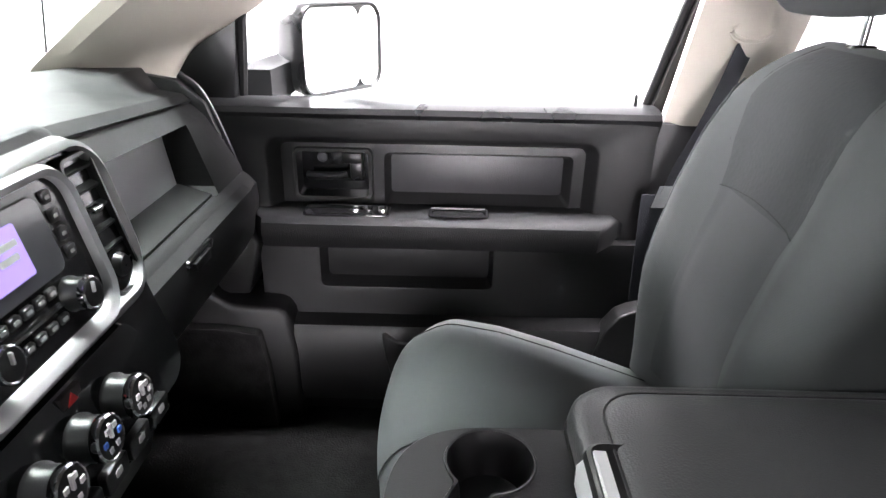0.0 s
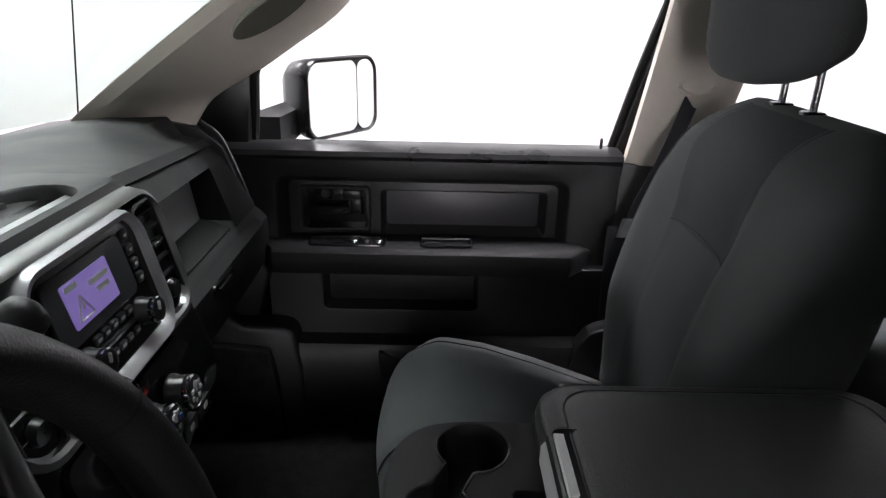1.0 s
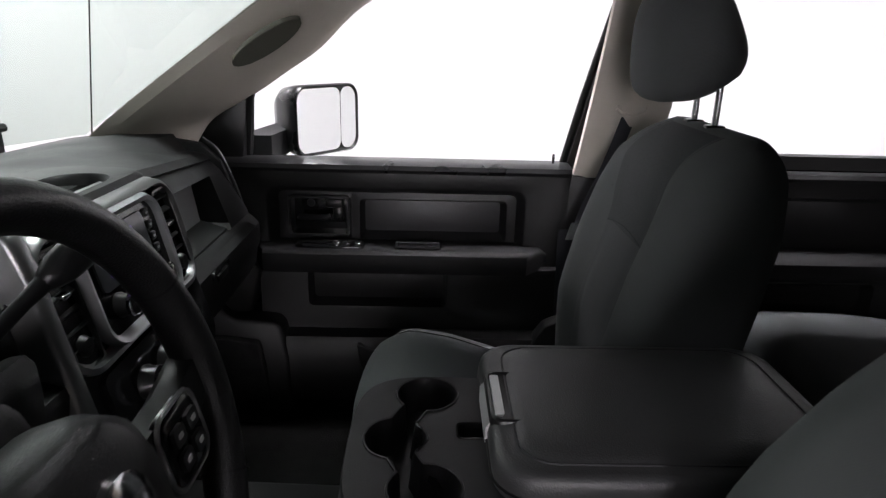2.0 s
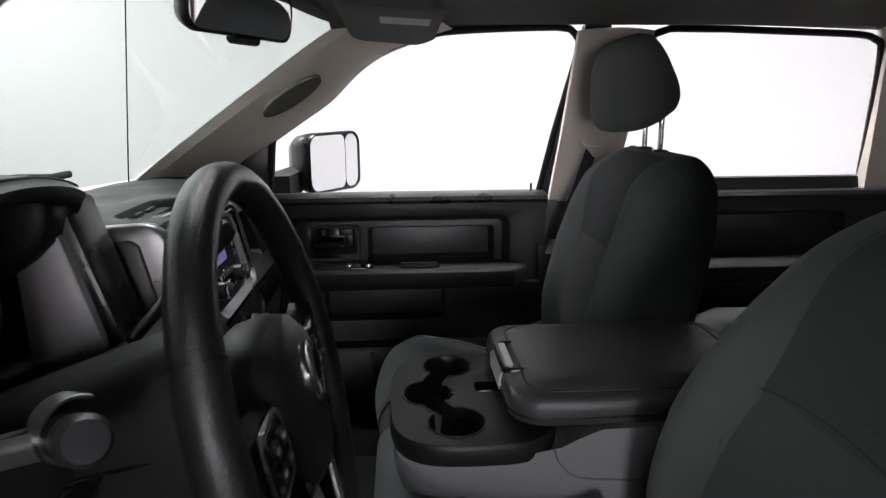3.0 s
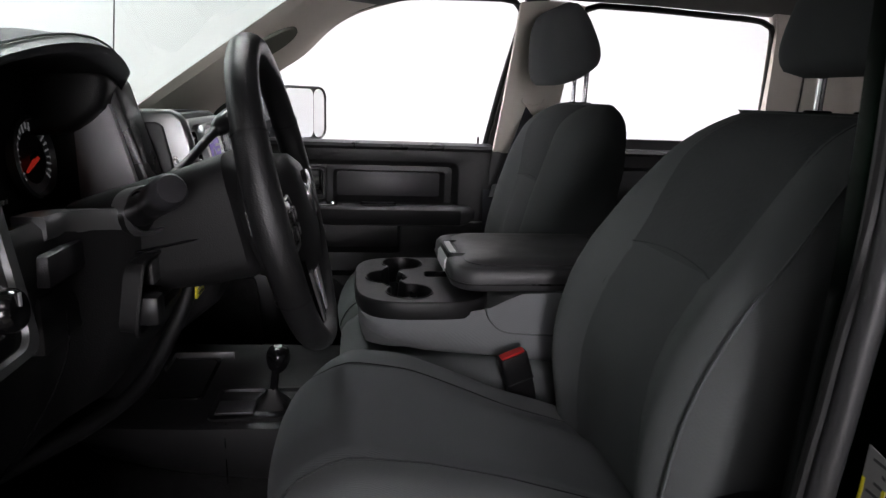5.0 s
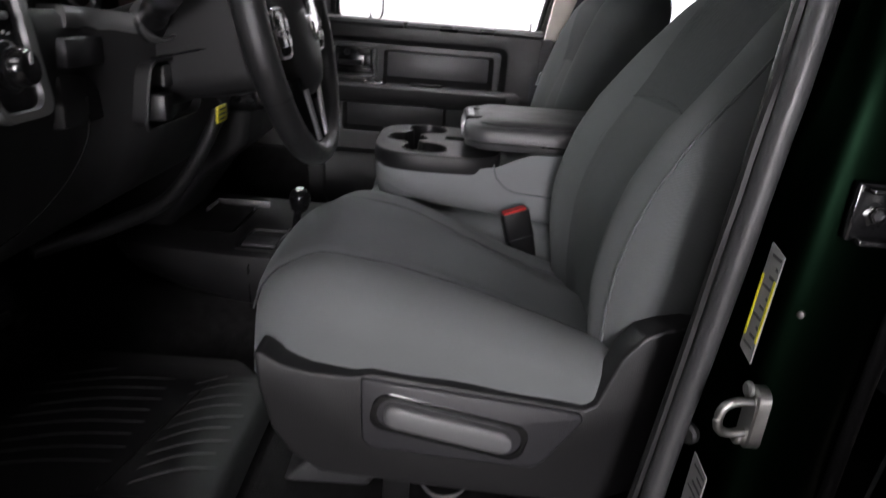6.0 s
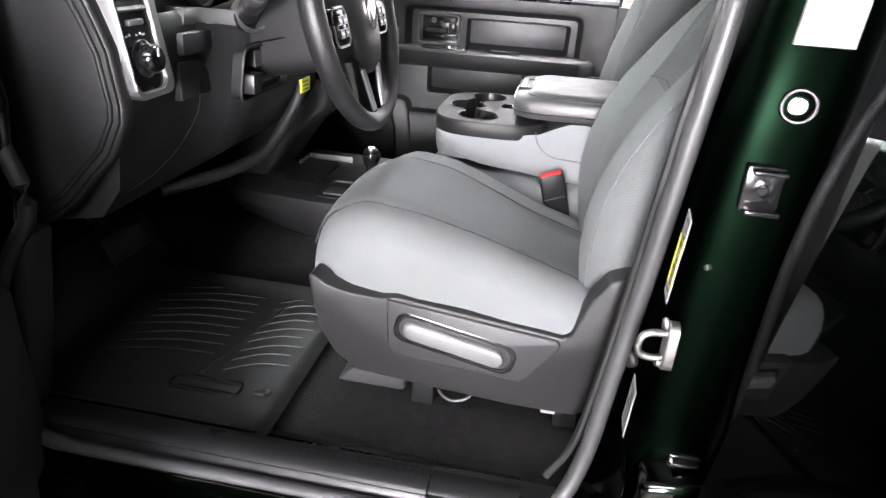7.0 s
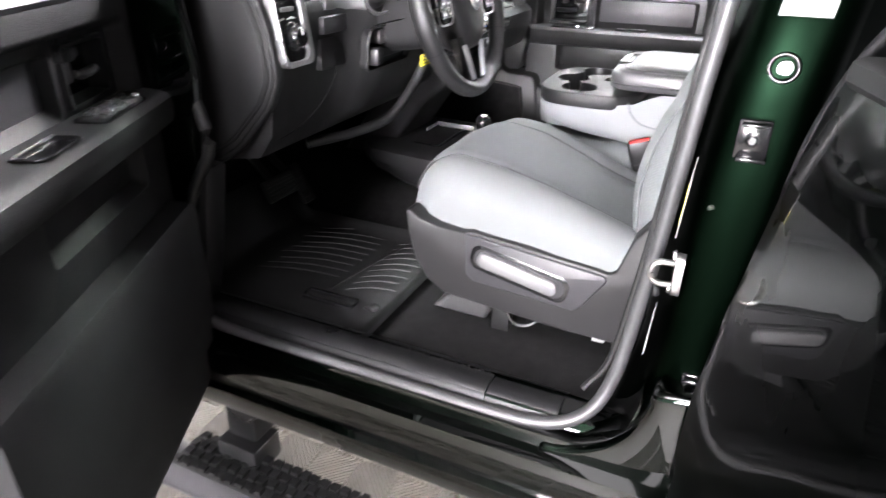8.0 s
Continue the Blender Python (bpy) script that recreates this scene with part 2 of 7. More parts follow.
M_LAMP_NEAR = glow("near booth light panel", (1.0, 0.952, 1.0), PANEL_LIGHT * 0.8)
M_LAMP_SOFT = glow("softbox diffuser", (1.0, 0.952, 1.0), PANEL_LIGHT * 3.5)
M_LAMP_DIM = glow("front booth light panel", (1.0, 0.952, 1.0), PANEL_LIGHT * 0.4)
M_LAMP_FAR = glow("bright booth light panel", (1.0, 0.952, 1.0), PANEL_LIGHT * 8.0)
M_DARK_END = material("dark grey shading wall", (0.05, 0.05, 0.055), 0.9, spot=0.2, spot_scale=2)
M_BOOTHDIM = material("booth grey set to dim reflections", (0.07, 0.07, 0.072), 0.7, spot=0.05, spot_scale=0.8)

# ---- the booth ----
def slab(name, x0, x1, y0, y1, z0, z1, mat, label, category):
    return structure(part(name, box(x0, x1, y0, y1, z0, z1, 0), mat), label, category)


BX0, BX1, BY0, BY1, BZ = -3.6, 5.2, -4.6, 3.4, 3.3
slab("ground", BX0 - 0.1, BX1 + 0.1, BY0 - 0.1, BY1 + 0.1, -0.1, 0.0, M_TILE, "pale beige ribbed plastic tile floor of the photo booth", "floor")
slab("wall_front", BX0 - 0.1, BX0, BY0, BY1, 0, BZ, M_BOOTH, "smooth white photo booth wall ahead of the truck", "wall")
slab("wall_back", BX1, BX1 + 0.1, -0.9, BY1, 0, BZ, M_BOOTH, "smooth white photo booth wall behind the truck", "wall")
# unseen dark end wall, added to keep the open driver door dark
slab("wall_dark_end", BX1, BX1 + 0.1, BY0, -0.9, 0, BZ, M_DARK_END, "unseen dark grey wall added to shade the open door", "wall")
slab("wall_far_side", BX0 - 0.1, BX1 + 0.1, BY1, BY1 + 0.1, 0, BZ, M_BOOTH, "smooth white photo booth wall beyond the passenger doors", "wall")
# unseen near wall and ceiling are greyed to dim reflections in the paint
slab("wall_near_side", BX0 - 0.1, BX1 + 0.1, BY0 - 0.1, BY0, 0, BZ, M_BOOTHDIM, "unseen booth wall beside the open doors, greyed to dim reflections", "wall")
slab("ceiling", BX0 - 0.1, BX1 + 0.1, BY0 - 0.1, BY1 + 0.1, BZ, BZ + 0.1, M_BOOTHDIM, "unseen booth ceiling, greyed to dim reflections", "ceiling")


def light_panel(x, y, wx, wy, lamp):
    ob = thing("added_ceiling_panel", (x, y, BZ - 0.06), "unseen white light panel added at the booth ceiling", "ceiling light", "booth ceiling lights")
    fr = skin([[V(x + a, y + b, BZ - 0.001) for a, b in rrect(0, 0, wx + 0.06, wy + 0.06, 0.02, 2)],
               [V(x + a, y + b, BZ - 0.06) for a, b in rrect(0, 0, wx + 0.06, wy + 0.06, 0.02, 2)],
               [V(x + a, y + b, BZ - 0.06) for a, b in rrect(0, 0, wx, wy, 0.02, 2)],
               [V(x + a, y + b, BZ - 0.045) for a, b in rrect(0, 0, wx, wy, 0.02, 2)]], False)
    part("frame", fr, M_BOOTH, ob)
    part("diffuser", box(x - wx / 2, x + wx / 2, y - wy / 2, y + wy / 2, BZ - 0.05, BZ - 0.046, 0), lamp, ob, "glowing white diffuser")


# unseen panels added to whiten the far wall past the roof's cover
for px in (0.1, 2.6):
    light_panel(px, 0.82, 1.9, 0.5, M_LAMP_FAR)
# unseen panels added for the front wall and the near side
light_panel(-2.6, 2.3, 1.6, 0.8, M_LAMP)
light_panel(-3.1, -0.2, 0.7, 2.4, M_LAMP_DIM)
light_panel(-0.2, -2.8, 1.1, 0.9, M_LAMP_NEAR)
# broad softbox added on the unseen near wall, lighting through the open doors
sb_ = thing("added_softbox", (0.1, BY0 + 0.05, 1.0), "unseen tall softbox added to light the cab through the doors", "wall light")
part("frame", box(-0.34, 0.39, BY0 + 0.002, BY0 + 0.07, 0.96, 2.44, 0.01), M_BOOTH, sb_)
part("diffuser", box(-0.30, 0.35, BY0 + 0.068, BY0 + 0.074, 1.0, 2.4, 0), M_LAMP_SOFT, sb_, "glowing white diffuser")

# ---- cab floor, roof and pillars ----
part_floor = part("floor", join(box(-0.86, 1.75, -0.84, 0.80, 0.80, 0.85, 0.01), prism([(-1.0, 1.25), (-0.86, 0.85), (-0.86, 0.80), (-1.05, 0.80), (-1.05, 1.25)], "y", -0.83, 0.80, 0.004)), M_CARPET)
structure(part_floor, "black loop carpet on the cab floor and toe board", "floor")


def hump(x, y):
    """Transmission tunnel under the carpet."""
    return 0.852 + 0.085 * (1 - sm(0.10, 0.30, abs(y))) * (1 - 0.25 * sm(-0.5, 0.5, x)) + 0.02 * sm(-0.5, -0.9, x)


tunnel = sheet(lambda x, y: V(x, y, hump(x, y)), lin(-0.9, 0.55, 30), lin(-0.31, 0.31, 25))
structure(part("tunnel", tunnel, M_CARPET), "black carpeted transmission tunnel between the footwells", "floor")

# headliner with a soft roll down to the door tops
def roof(x, y, lift=0.0):
    a = abs(y)
    return V(x, y, 2.0 + lift - 0.028 * (a / 0.6) ** 2 - 0.018 * sm(0.52, 0.70, a) - 0.035 * sm(0.15, -0.2, x) - 0.02 * sm(1.2, 1.7, x))


head = sheet(lambda x, y: roof(x, y), lin(-0.2, 1.75, 30), lin(-0.70, 0.70, 41))
top = sheet(lambda x, y: roof(x, y, 0.06), lin(-0.2, 1.75, 30), lin(-0.70, 0.70, 41))
structure(part("headliner", join(head, sheet(lambda x, y: roof(x, y, 0.012), lin(-0.2, 1.75, 10), lin(-0.70, 0.70, 21))), M_HEADLINER), "grey felt headliner over the cab, darkened to carry its shade", "ceiling")
structure(part("roof", top, M_PAINT), "gloss black painted steel cab roof", "roof")
slab("cab_back_wall", 1.72, 1.78, -0.82, 0.82, 0.8, 1.98, M_PLASTIC, "black trimmed back wall of the cab", "wall")


def pillar_section(s, lo, hi, thick=0.045):
    """A trim strip between two edge curves, with an outer steel skin."""
    rings = []
    for a, b in zip(lo, hi):
        a, b = V(*a), V(*b)
        mid = (a + b) / 2
        inn = V(0, -s, 0.15).normalized() * thick
        rings.append([a, a * 0.75 + b * 0.25 + inn * 0.75, mid + inn, a * 0.25 + b * 0.75 + inn * 0.75, b, b - inn * 0.8, mid - inn * 1.2, a - inn * 0.8])
    return skin(rings)


def a_pillar(s):
    """s: 1 passenger side, -1 driver side."""
    ws = spline([(-0.80, s * 0.74, 1.50), (-0.69, s * 0.70, 1.587), (-0.44, s * 0.665, 1.765), (-0.18, s * 0.62, 1.936), (-0.05, s * 0.60, 1.965)], 28)
    wi = spline([(-0.56, s * 0.82, 1.48), (-0.522, s * 0.815, 1.542), (-0.485, s * 0.80, 1.592), (-0.42, s * 0.786, 1.633), (-0.378, s * 0.78, 1.656), (-0.30, s * 0.775, 1.708), (-0.22, s * 0.765, 1.762), (-0.14, s * 0.75, 1.838), (-0.052, s * 0.73, 1.888), (0.10, s * 0.715, 1.935)], 28)
    if s < 0:
        ws = spline([(-0.80, s * 0.76, 1.54), (-0.66, s * 0.72, 1.64), (-0.42, s * 0.68, 1.80), (-0.18, s * 0.63, 1.945), (-0.05, s * 0.60, 1.975)], 28)
        wi = spline([(-0.62, s * 0.83, 1.53), (-0.50, s * 0.81, 1.63), (-0.32, s * 0.775, 1.775), (-0.13, s * 0.735, 1.905), (0.05, s * 0.71, 1.955)], 28)
    side = "passenger" if s > 0 else "driver"
    ob = structure(part("trim_a_pillar", pillar_section(s, ws, wi), M_BEIGE), "beige grained windshield pillar trim with an oval speaker recess" if s > 0 else "beige grained windshield pillar trim by the open door", "trim")
    if s > 0:
        # oval recess, its shade painted as a darker olive plate
        c = V(-0.305, 0.645, 1.765)
        along = (V(-0.18, 0.62, 1.936) - V(-0.69, 0.70, 1.587)).normalized()
        acr = (V(-0.246, 0.76, 1.725) - V(-0.44, 0.665, 1.765)).normalized()
        nrm = along.cross(acr).normalized()
        if nrm.y > 0:
            nrm = -nrm
        def ov(k, d):
            return [c + along * (0.085 * k * math.cos(t)) + acr * (0.03 * k * math.sin(t)) + nrm * d for t in (2 * math.pi * i / 28 for i in range(28))]
        part("recess_floor", skin([ov(1.0, -0.014), ov(1.0, 0.0005), ov(0.9, 0.0015), ov(0.3, 0.001)]), M_RECESS_SHADE, ob, "recess shade painted dark olive", sharp=70)
    return ob


a_pillar(1)
pillar_d = a_pillar(-1)

# B pillar, passenger side: beige above the sill, black below
pb = [(0.385, 0.80, 1.47), (0.40, 0.765, 1.62), (0.415, 0.72, 1.80), (0.425, 0.695, 1.93)]
pb2 = [(0.56, 0.80, 1.47), (0.585, 0.765, 1.62), (0.605, 0.72, 1.80), (0.625, 0.695, 1.93)]
structure(part("trim_b_pillar", pillar_section(1, spline(pb, 10), spline(pb2, 10), 0.03), M_BEIGE), "beige grained centre pillar trim behind the passenger seat", "trim")
structure(part("trim_b_pillar_lower", prism([(0.365, 0.86), (0.60, 0.86), (0.57, 1.475), (0.372, 1.475)], "y", 0.785, 0.86, 0.006), M_PLASTIC), "black plastic lower centre pillar trim", "trim")
pc = [(1.47, 0.81, 1.47), (1.44, 0.76, 1.68), (1.40, 0.71, 1.94)]
pc2 = [(1.75, 0.80, 1.47), (1.74, 0.75, 1.68), (1.72, 0.695, 1.93)]
structure(part("trim_c_pillar", pillar_section(1, spline(pc, 8), spline(pc2, 8), 0.03), M_BEIGE), "beige grained rear corner trim behind the back door", "trim")
structure(part("trim_roof_rail", pillar_section(1, spline([(0.02, 0.68, 1.955), (0.4, 0.67, 1.982), (0.9, 0.67, 1.98), (1.4, 0.675, 1.965), (1.75, 0.675, 1.95)], 14), spline([(0.0, 0.735, 1.928), (0.4, 0.735, 1.955), (0.9, 0.735, 1.95), (1.4, 0.735, 1.935), (1.75, 0.735, 1.93)], 14), 0.014), M_PLASTIC), "black roof rail trim above the passenger windows", "trim")
structure(part("trim_roof_rail", pillar_section(-1, spline([(0.0, -0.70, 1.95), (0.4, -0.70, 1.97), (1.0, -0.70, 1.965), (1.75, -0.70, 1.92)], 12), spline([(0.02, -0.73, 1.915), (0.4, -0.73, 1.935), (1.0, -0.73, 1.93), (1.75, -0.73, 1.90)], 12), 0.02), M_PLASTIC), "black roof rail trim above the open doors", "trim")

# windshield
def shield(y, v):
    a = V(-0.74 - 0.16 * (1 - (y / 0.7) ** 2), y, 1.56)
    b = V(-0.19 - 0.07 * (1 - (y / 0.62) ** 2), y * 0.885, 1.945)
    return a.lerp(b, v)


ws = sheet(shield, lin(-0.71, 0.71, 21), lin(0, 1, 8))
wsob = structure(part("window_windshield", ws, M_WINDSHIELD), "pale green tinted curved windshield glass", "windshield")
structure(part("trim_header", tube([(-0.19 - 0.07 * (1 - (y / 0.62) ** 2), y, 1.955) for y in lin(-0.62, 0.62, 15)], 0.03, 10, 0.6), M_HEADLINER), "grey windshield header trim", "trim")

# ---- doors ----
def ring_y(poly, y):
    return [V(p[0], y, p[1]) for p in poly]


def front_door(name, m, label, handle_lit):
    """Front door in passenger side coordinates; m carries it to its place."""
    d = thing(name, (m @ V(-0.1, 0.9, 0.95)), label, "car door", "", "structure")
    R = lambda x0, x1, z0, z1, r=0.02: rrect((x0 + x1) / 2, (z0 + z1) / 2, x1 - x0, z1 - z0, r)
    # upper panel with its broad recess
    up = skin([ring_y(R(-0.50, 0.372, 1.20, 1.488, 0.004), 0.80), ring_y(R(-0.50, 0.372, 1.20, 1.488, 0.004), 0.776), ring_y(R(-0.362, 0.272, 1.262, 1.440, 0.028), 0.770),
               ring_y(R(-0.355, 0.266, 1.265, 1.433, 0.024), 0.774), ring_y(R(-0.338, 0.250, 1.27, 1.420, 0.016), 0.804)], False)
    # the open door's panels take the darker, duller skin to hold their shade
    part("upper_panel", up, M_PLASTIC if handle_lit else M_ARM, d, m=m, sharp=50)
    fl = skin([ring_y(R(-0.158, 0.262, 1.262, 1.43, 0.004), 0.804), ring_y(R(-0.138, 0.228, 1.296, 1.404, 0.012), 0.802), ring_y(R(-0.134, 0.224, 1.300, 1.400, 0.01), 0.806),
               ring_y(R(-0.126, 0.212, 1.318, 1.396, 0.008), 0.826)], False)
    part("inset_frame", fl, M_PLASTIC if handle_lit else M_ARM, d, m=m, sharp=30)
    part("inset_panel", box(-0.128, 0.214, 0.825, 0.835, 1.316, 1.398, 0.001), M_GREY, d, "smoother dark grey inset panel", m=m)
    fl = skin([ring_y(R(-0.35, -0.158, 1.262, 1.43, 0.004), 0.804), ring_y(R(-0.315, -0.160, 1.306, 1.412, 0.012), 0.803), ring_y(R(-0.313, -0.162, 1.308, 1.410, 0.012), 0.796), ring_y(R(-0.307, -0.168, 1.314, 1.404, 0.009), 0.796),
               ring_y(R(-0.304, -0.171, 1.317, 1.401, 0.008), 0.835)], False)
    part("handle_bezel", fl, M_SATIN, d, m=m, sharp=30)
    part("handle_cup", box(-0.306, -0.170, 0.833, 0.84, 1.315, 1.403, 0.001), M_PIANO, d, m=m)
    lever = tube([(-0.29, 0.812, 1.353), (-0.26, 0.806, 1.353), (-0.225, 0.803, 1.354), (-0.212, 0.806, 1.358)], [0.009, 0.010, 0.010, 0.008], 10, 0.8)
    part("door_handle", lever, M_GREY, d, "grey pull lever", m=m)
    part("lock_slider", join(box(-0.222, -0.180, 0.803, 0.83, 1.378, 1.400, 0.005), box(-0.205, -0.18, 0.805, 0.83, 1.345, 1.38, 0.004)), M_SATIN, d, "lock slider block", m=m)
    part("pivot_cap", lathe([(0.001, 0.004), (0.009, 0.004), (0.011, 0.0)], m @ V(-0.262, 0.828, 1.385), m.to_3x3() @ V(0, -1, 0), 16), M_GREY, d)
    # armrest, swelling inwards in the middle
    sec = [(0.815, 1.235), (0.73, 1.235), (0.710, 1.242), (0.704, 1.256), (0.702, 1.276), (0.705, 1.290), (0.713, 1.2965), (0.730, 1.2985), (0.815, 1.299)]
    rings = []
    for x in [-0.40, -0.395, -0.385, -0.36, -0.30] + lin(-0.2, 0.2, 5) + [0.27, 0.305, 0.318, 0.325, 0.328]:
        k = 1 - 0.55 * sm(-0.355, -0.402, x) - 0.6 * sm(0.26, 0.33, x) ** 1.5
        kz = 1 - 0.5 * sm(0.30, 0.33, x) - 0.4 * sm(-0.385, -0.402, x)
        rings.append([V(x, 0.815 - (0.815 - y) * k, 1.266 + (z - 1.266) * kz) for y, z in sec])
    arm = part("armrest", skin(rings), M_ARM, d, "padded black armrest ledge", m=m)
    sp = prism(rrect(-0.205, 0.755, 0.165, 0.058, 0.012), "z", 1.297, 1.3025, 0.0015)
    swp = part("switch_panel", sp, M_PIANO, d, "gloss black switch panel", m=m)
    if handle_lit:
        for i, x in enumerate((-0.19, -0.165, -0.137)):
            part("switch", join(box(x - 0.009, x + 0.009, 0.742, 0.768, 1.3025, 1.3085, 0.002), box(x - 0.006, x + 0.006, 0.738, 0.742, 1.302, 1.306, 0.001)), M_CHROME if i != 1 else M_PIANO, swp, m=m)
    else:
        for i in range(2):
            for j in range(3):
                x, y = -0.265 + 0.05 * j, 0.742 + 0.026 * i
                part("switch", join(box(x - 0.016, x + 0.016, y - 0.009, y + 0.009, 1.302, 1.309, 0.003), box(x - 0.014, x - 0.006, y - 0.007, y + 0.007, 1.308, 1.312, 0.002)), M_CHROME, swp, "satin bright rocker switch", m=m)
    cup = skin([[V(p[0], p[1], 1.301) for p in rrect(0.008, 0.752, 0.115, 0.052, 0.012)], [V(p[0], p[1], 1.303) for p in rrect(0.008, 0.752, 0.112, 0.049, 0.011)], [V(p[0], p[1], 1.303) for p in rrect(0.008, 0.752, 0.102, 0.040, 0.01)], [V(p[0], p[1], 1.2995) for p in rrect(0.008, 0.752, 0.098, 0.036, 0.008)]], "end")
    part("pull_cup", cup, M_PIANO, d, "gloss black pull cup in the armrest", m=m)
    part("pull_cup_lip", tube([m @ V(-0.045, 0.771, 1.3035), m @ V(0.06, 0.771, 1.3035)], 0.0022, 8), M_STACK, d)
    # lower panel with map pocket and bottom step
    lo = skin([ring_y(R(-0.38, 0.372, 0.93 if handle_lit else 0.70, 1.245, 0.01), 0.80), ring_y(R(-0.38, 0.372, 0.93 if handle_lit else 0.70, 1.245, 0.01), 0.748), ring_y(R(-0.272, 0.085, 1.132, 1.24, 0.012), 0.742),
               ring_y(R(-0.262, 0.080, 1.142, 1.238, 0.012), 0.744), ring_y(R(-0.250, 0.072, 1.156, 1.236, 0.01), 0.772)], False)
    part("lower_panel", lo, M_PLASTIC if handle_lit else M_ARM, d, m=m, sharp=30)
    part("map_pocket", box(-0.252, 0.074, 0.771, 0.785, 1.154, 1.238, 0.001), M_PLASTIC if handle_lit else M_ARM, d, "grained map pocket", m=m)
    low_z = 0.90 if handle_lit else 0.68
    st = skin([[V(x, y, z) for y, z in ((0.80, low_z), (0.700, low_z), (0.690, low_z + 0.03), (0.692, 1.06), (0.702, 1.076), (0.722, 1.080), (0.75, 1.082), (0.80, 1.082))] for x in [-0.33] + lin(-0.3, 0.3, 6) + [0.34]])
    part("bottom_bin", st, M_PLASTIC if handle_lit else M_ARM, d, m=m)
    # sill strip and belt line
    sill = skin([[V(x, y, z) for y, z in ((0.776, 1.47), (0.770, 1.482), (0.776, 1.492), (0.80, 1.497), (0.835, 1.4975), (0.874, 1.495), (0.874, 1.44), (0.79, 1.44))] for x in lin(-0.50, 0.376, 8)])
    part("window_sill", sill, M_SATIN, d, m=m)
    pn = lathe([(0.0005, 0.03), (0.003, 0.028), (0.0036, 0.02), (0.0032, 0.006), (0.0065, 0.004), (0.0075, 0.0)], V(0, 0, 0), (0, 0, 1), 12)
    part("lock_pin", pn, M_PIANO, d, m=m @ Matrix.Translation((0.338, 0.828, 1.491)))
    # shell, edge and window frame
    shell = skin([[V(x, y, z) for y, z in ((0.842, low_z), (0.842, 1.485), (0.865, 1.49), (0.925, 1.46), (0.955, 1.36), (0.965, 1.20), (0.955, 0.98), (0.93, low_z - 0.02), (0.88, low_z - 0.04))] for x in ((-0.72, -0.70, -0.4, 0.0, 0.38, 0.392) if handle_lit else (-0.50, -0.48, -0.4, 0.0, 0.38, 0.392))])
    part("shell", shell, M_PAINT, d, "gloss black painted door shell", m=m, sharp=50)
    edge = [(-0.420, 0.862, 1.485), (-0.405, 0.838, 1.565), (-0.394, 0.818, 1.640)] + spline([(-0.385, 0.812, 1.662), (-0.312, 0.797, 1.709), (-0.232, 0.781, 1.766), (-0.155, 0.757, 1.844), (-0.058, 0.741, 1.893), (0.04, 0.733, 1.921), (0.11, 0.729, 1.931), (0.26, 0.727, 1.938), (0.375, 0.726, 1.941)], 26) + spline([(0.410, 0.728, 1.936), (0.432, 0.734, 1.914), (0.437, 0.745, 1.875), (0.398, 0.804, 1.676), (0.368, 0.862, 1.485)], 14)
    part("window_frame", tube([m @ V(*p) for p in edge], 0.0105, 8, 0.9), M_RUBBER, d)
    post = skin([[V(x0, y + 0.008, z), V(x0 + 0.07, y + 0.008, z), V(x0 + 0.07, y - 0.02, z), V(x0, y - 0.02, z)] for x0, y, z in ((0.372, 0.862, 1.48), (0.404, 0.80, 1.676), (0.440, 0.742, 1.875), (0.445, 0.73, 1.945))])
    part("window_post", post, M_RUBBER, d, "black rear post of the window frame", m=m, sharp=60)
    part("mirror_sail", prism([(-0.56, 1.46), (-0.424, 1.470), (-0.398, 1.660), (-0.46, 1.665), (-0.58, 1.56)], "y", 0.822, 0.87, 0.006), M_SATIN, d, "black corner sail panel", m=m)
    outline = [p for p in edge]
    pane = bmesh.new()
    vs = [pane.verts.new(m @ V(p[0], p[1] + 0.0, p[2])) for p in outline]
    pane.faces.new(vs)
    bmesh.ops.triangulate(pane, faces=pane.faces)
    g = part("window_pane", pane, M_PANE, d, "clear lowered-tint side glass")
    g.visible_shadow = False
    return d


front_door("door_1", Matrix(), "closed black passenger front door with grained plastic trim", True)
OPEN_D = Matrix.Translation((-0.576, -0.61, 0.055)) @ Matrix.Rotation(radians(-63.6), 4, "Z") @ Matrix.Translation((0.576, 0.603, 0)) @ Matrix.Diagonal((1, -1, 1, 1))
front_door("door_3", OPEN_D, "wide open black driver front door with grained plastic trim", False)


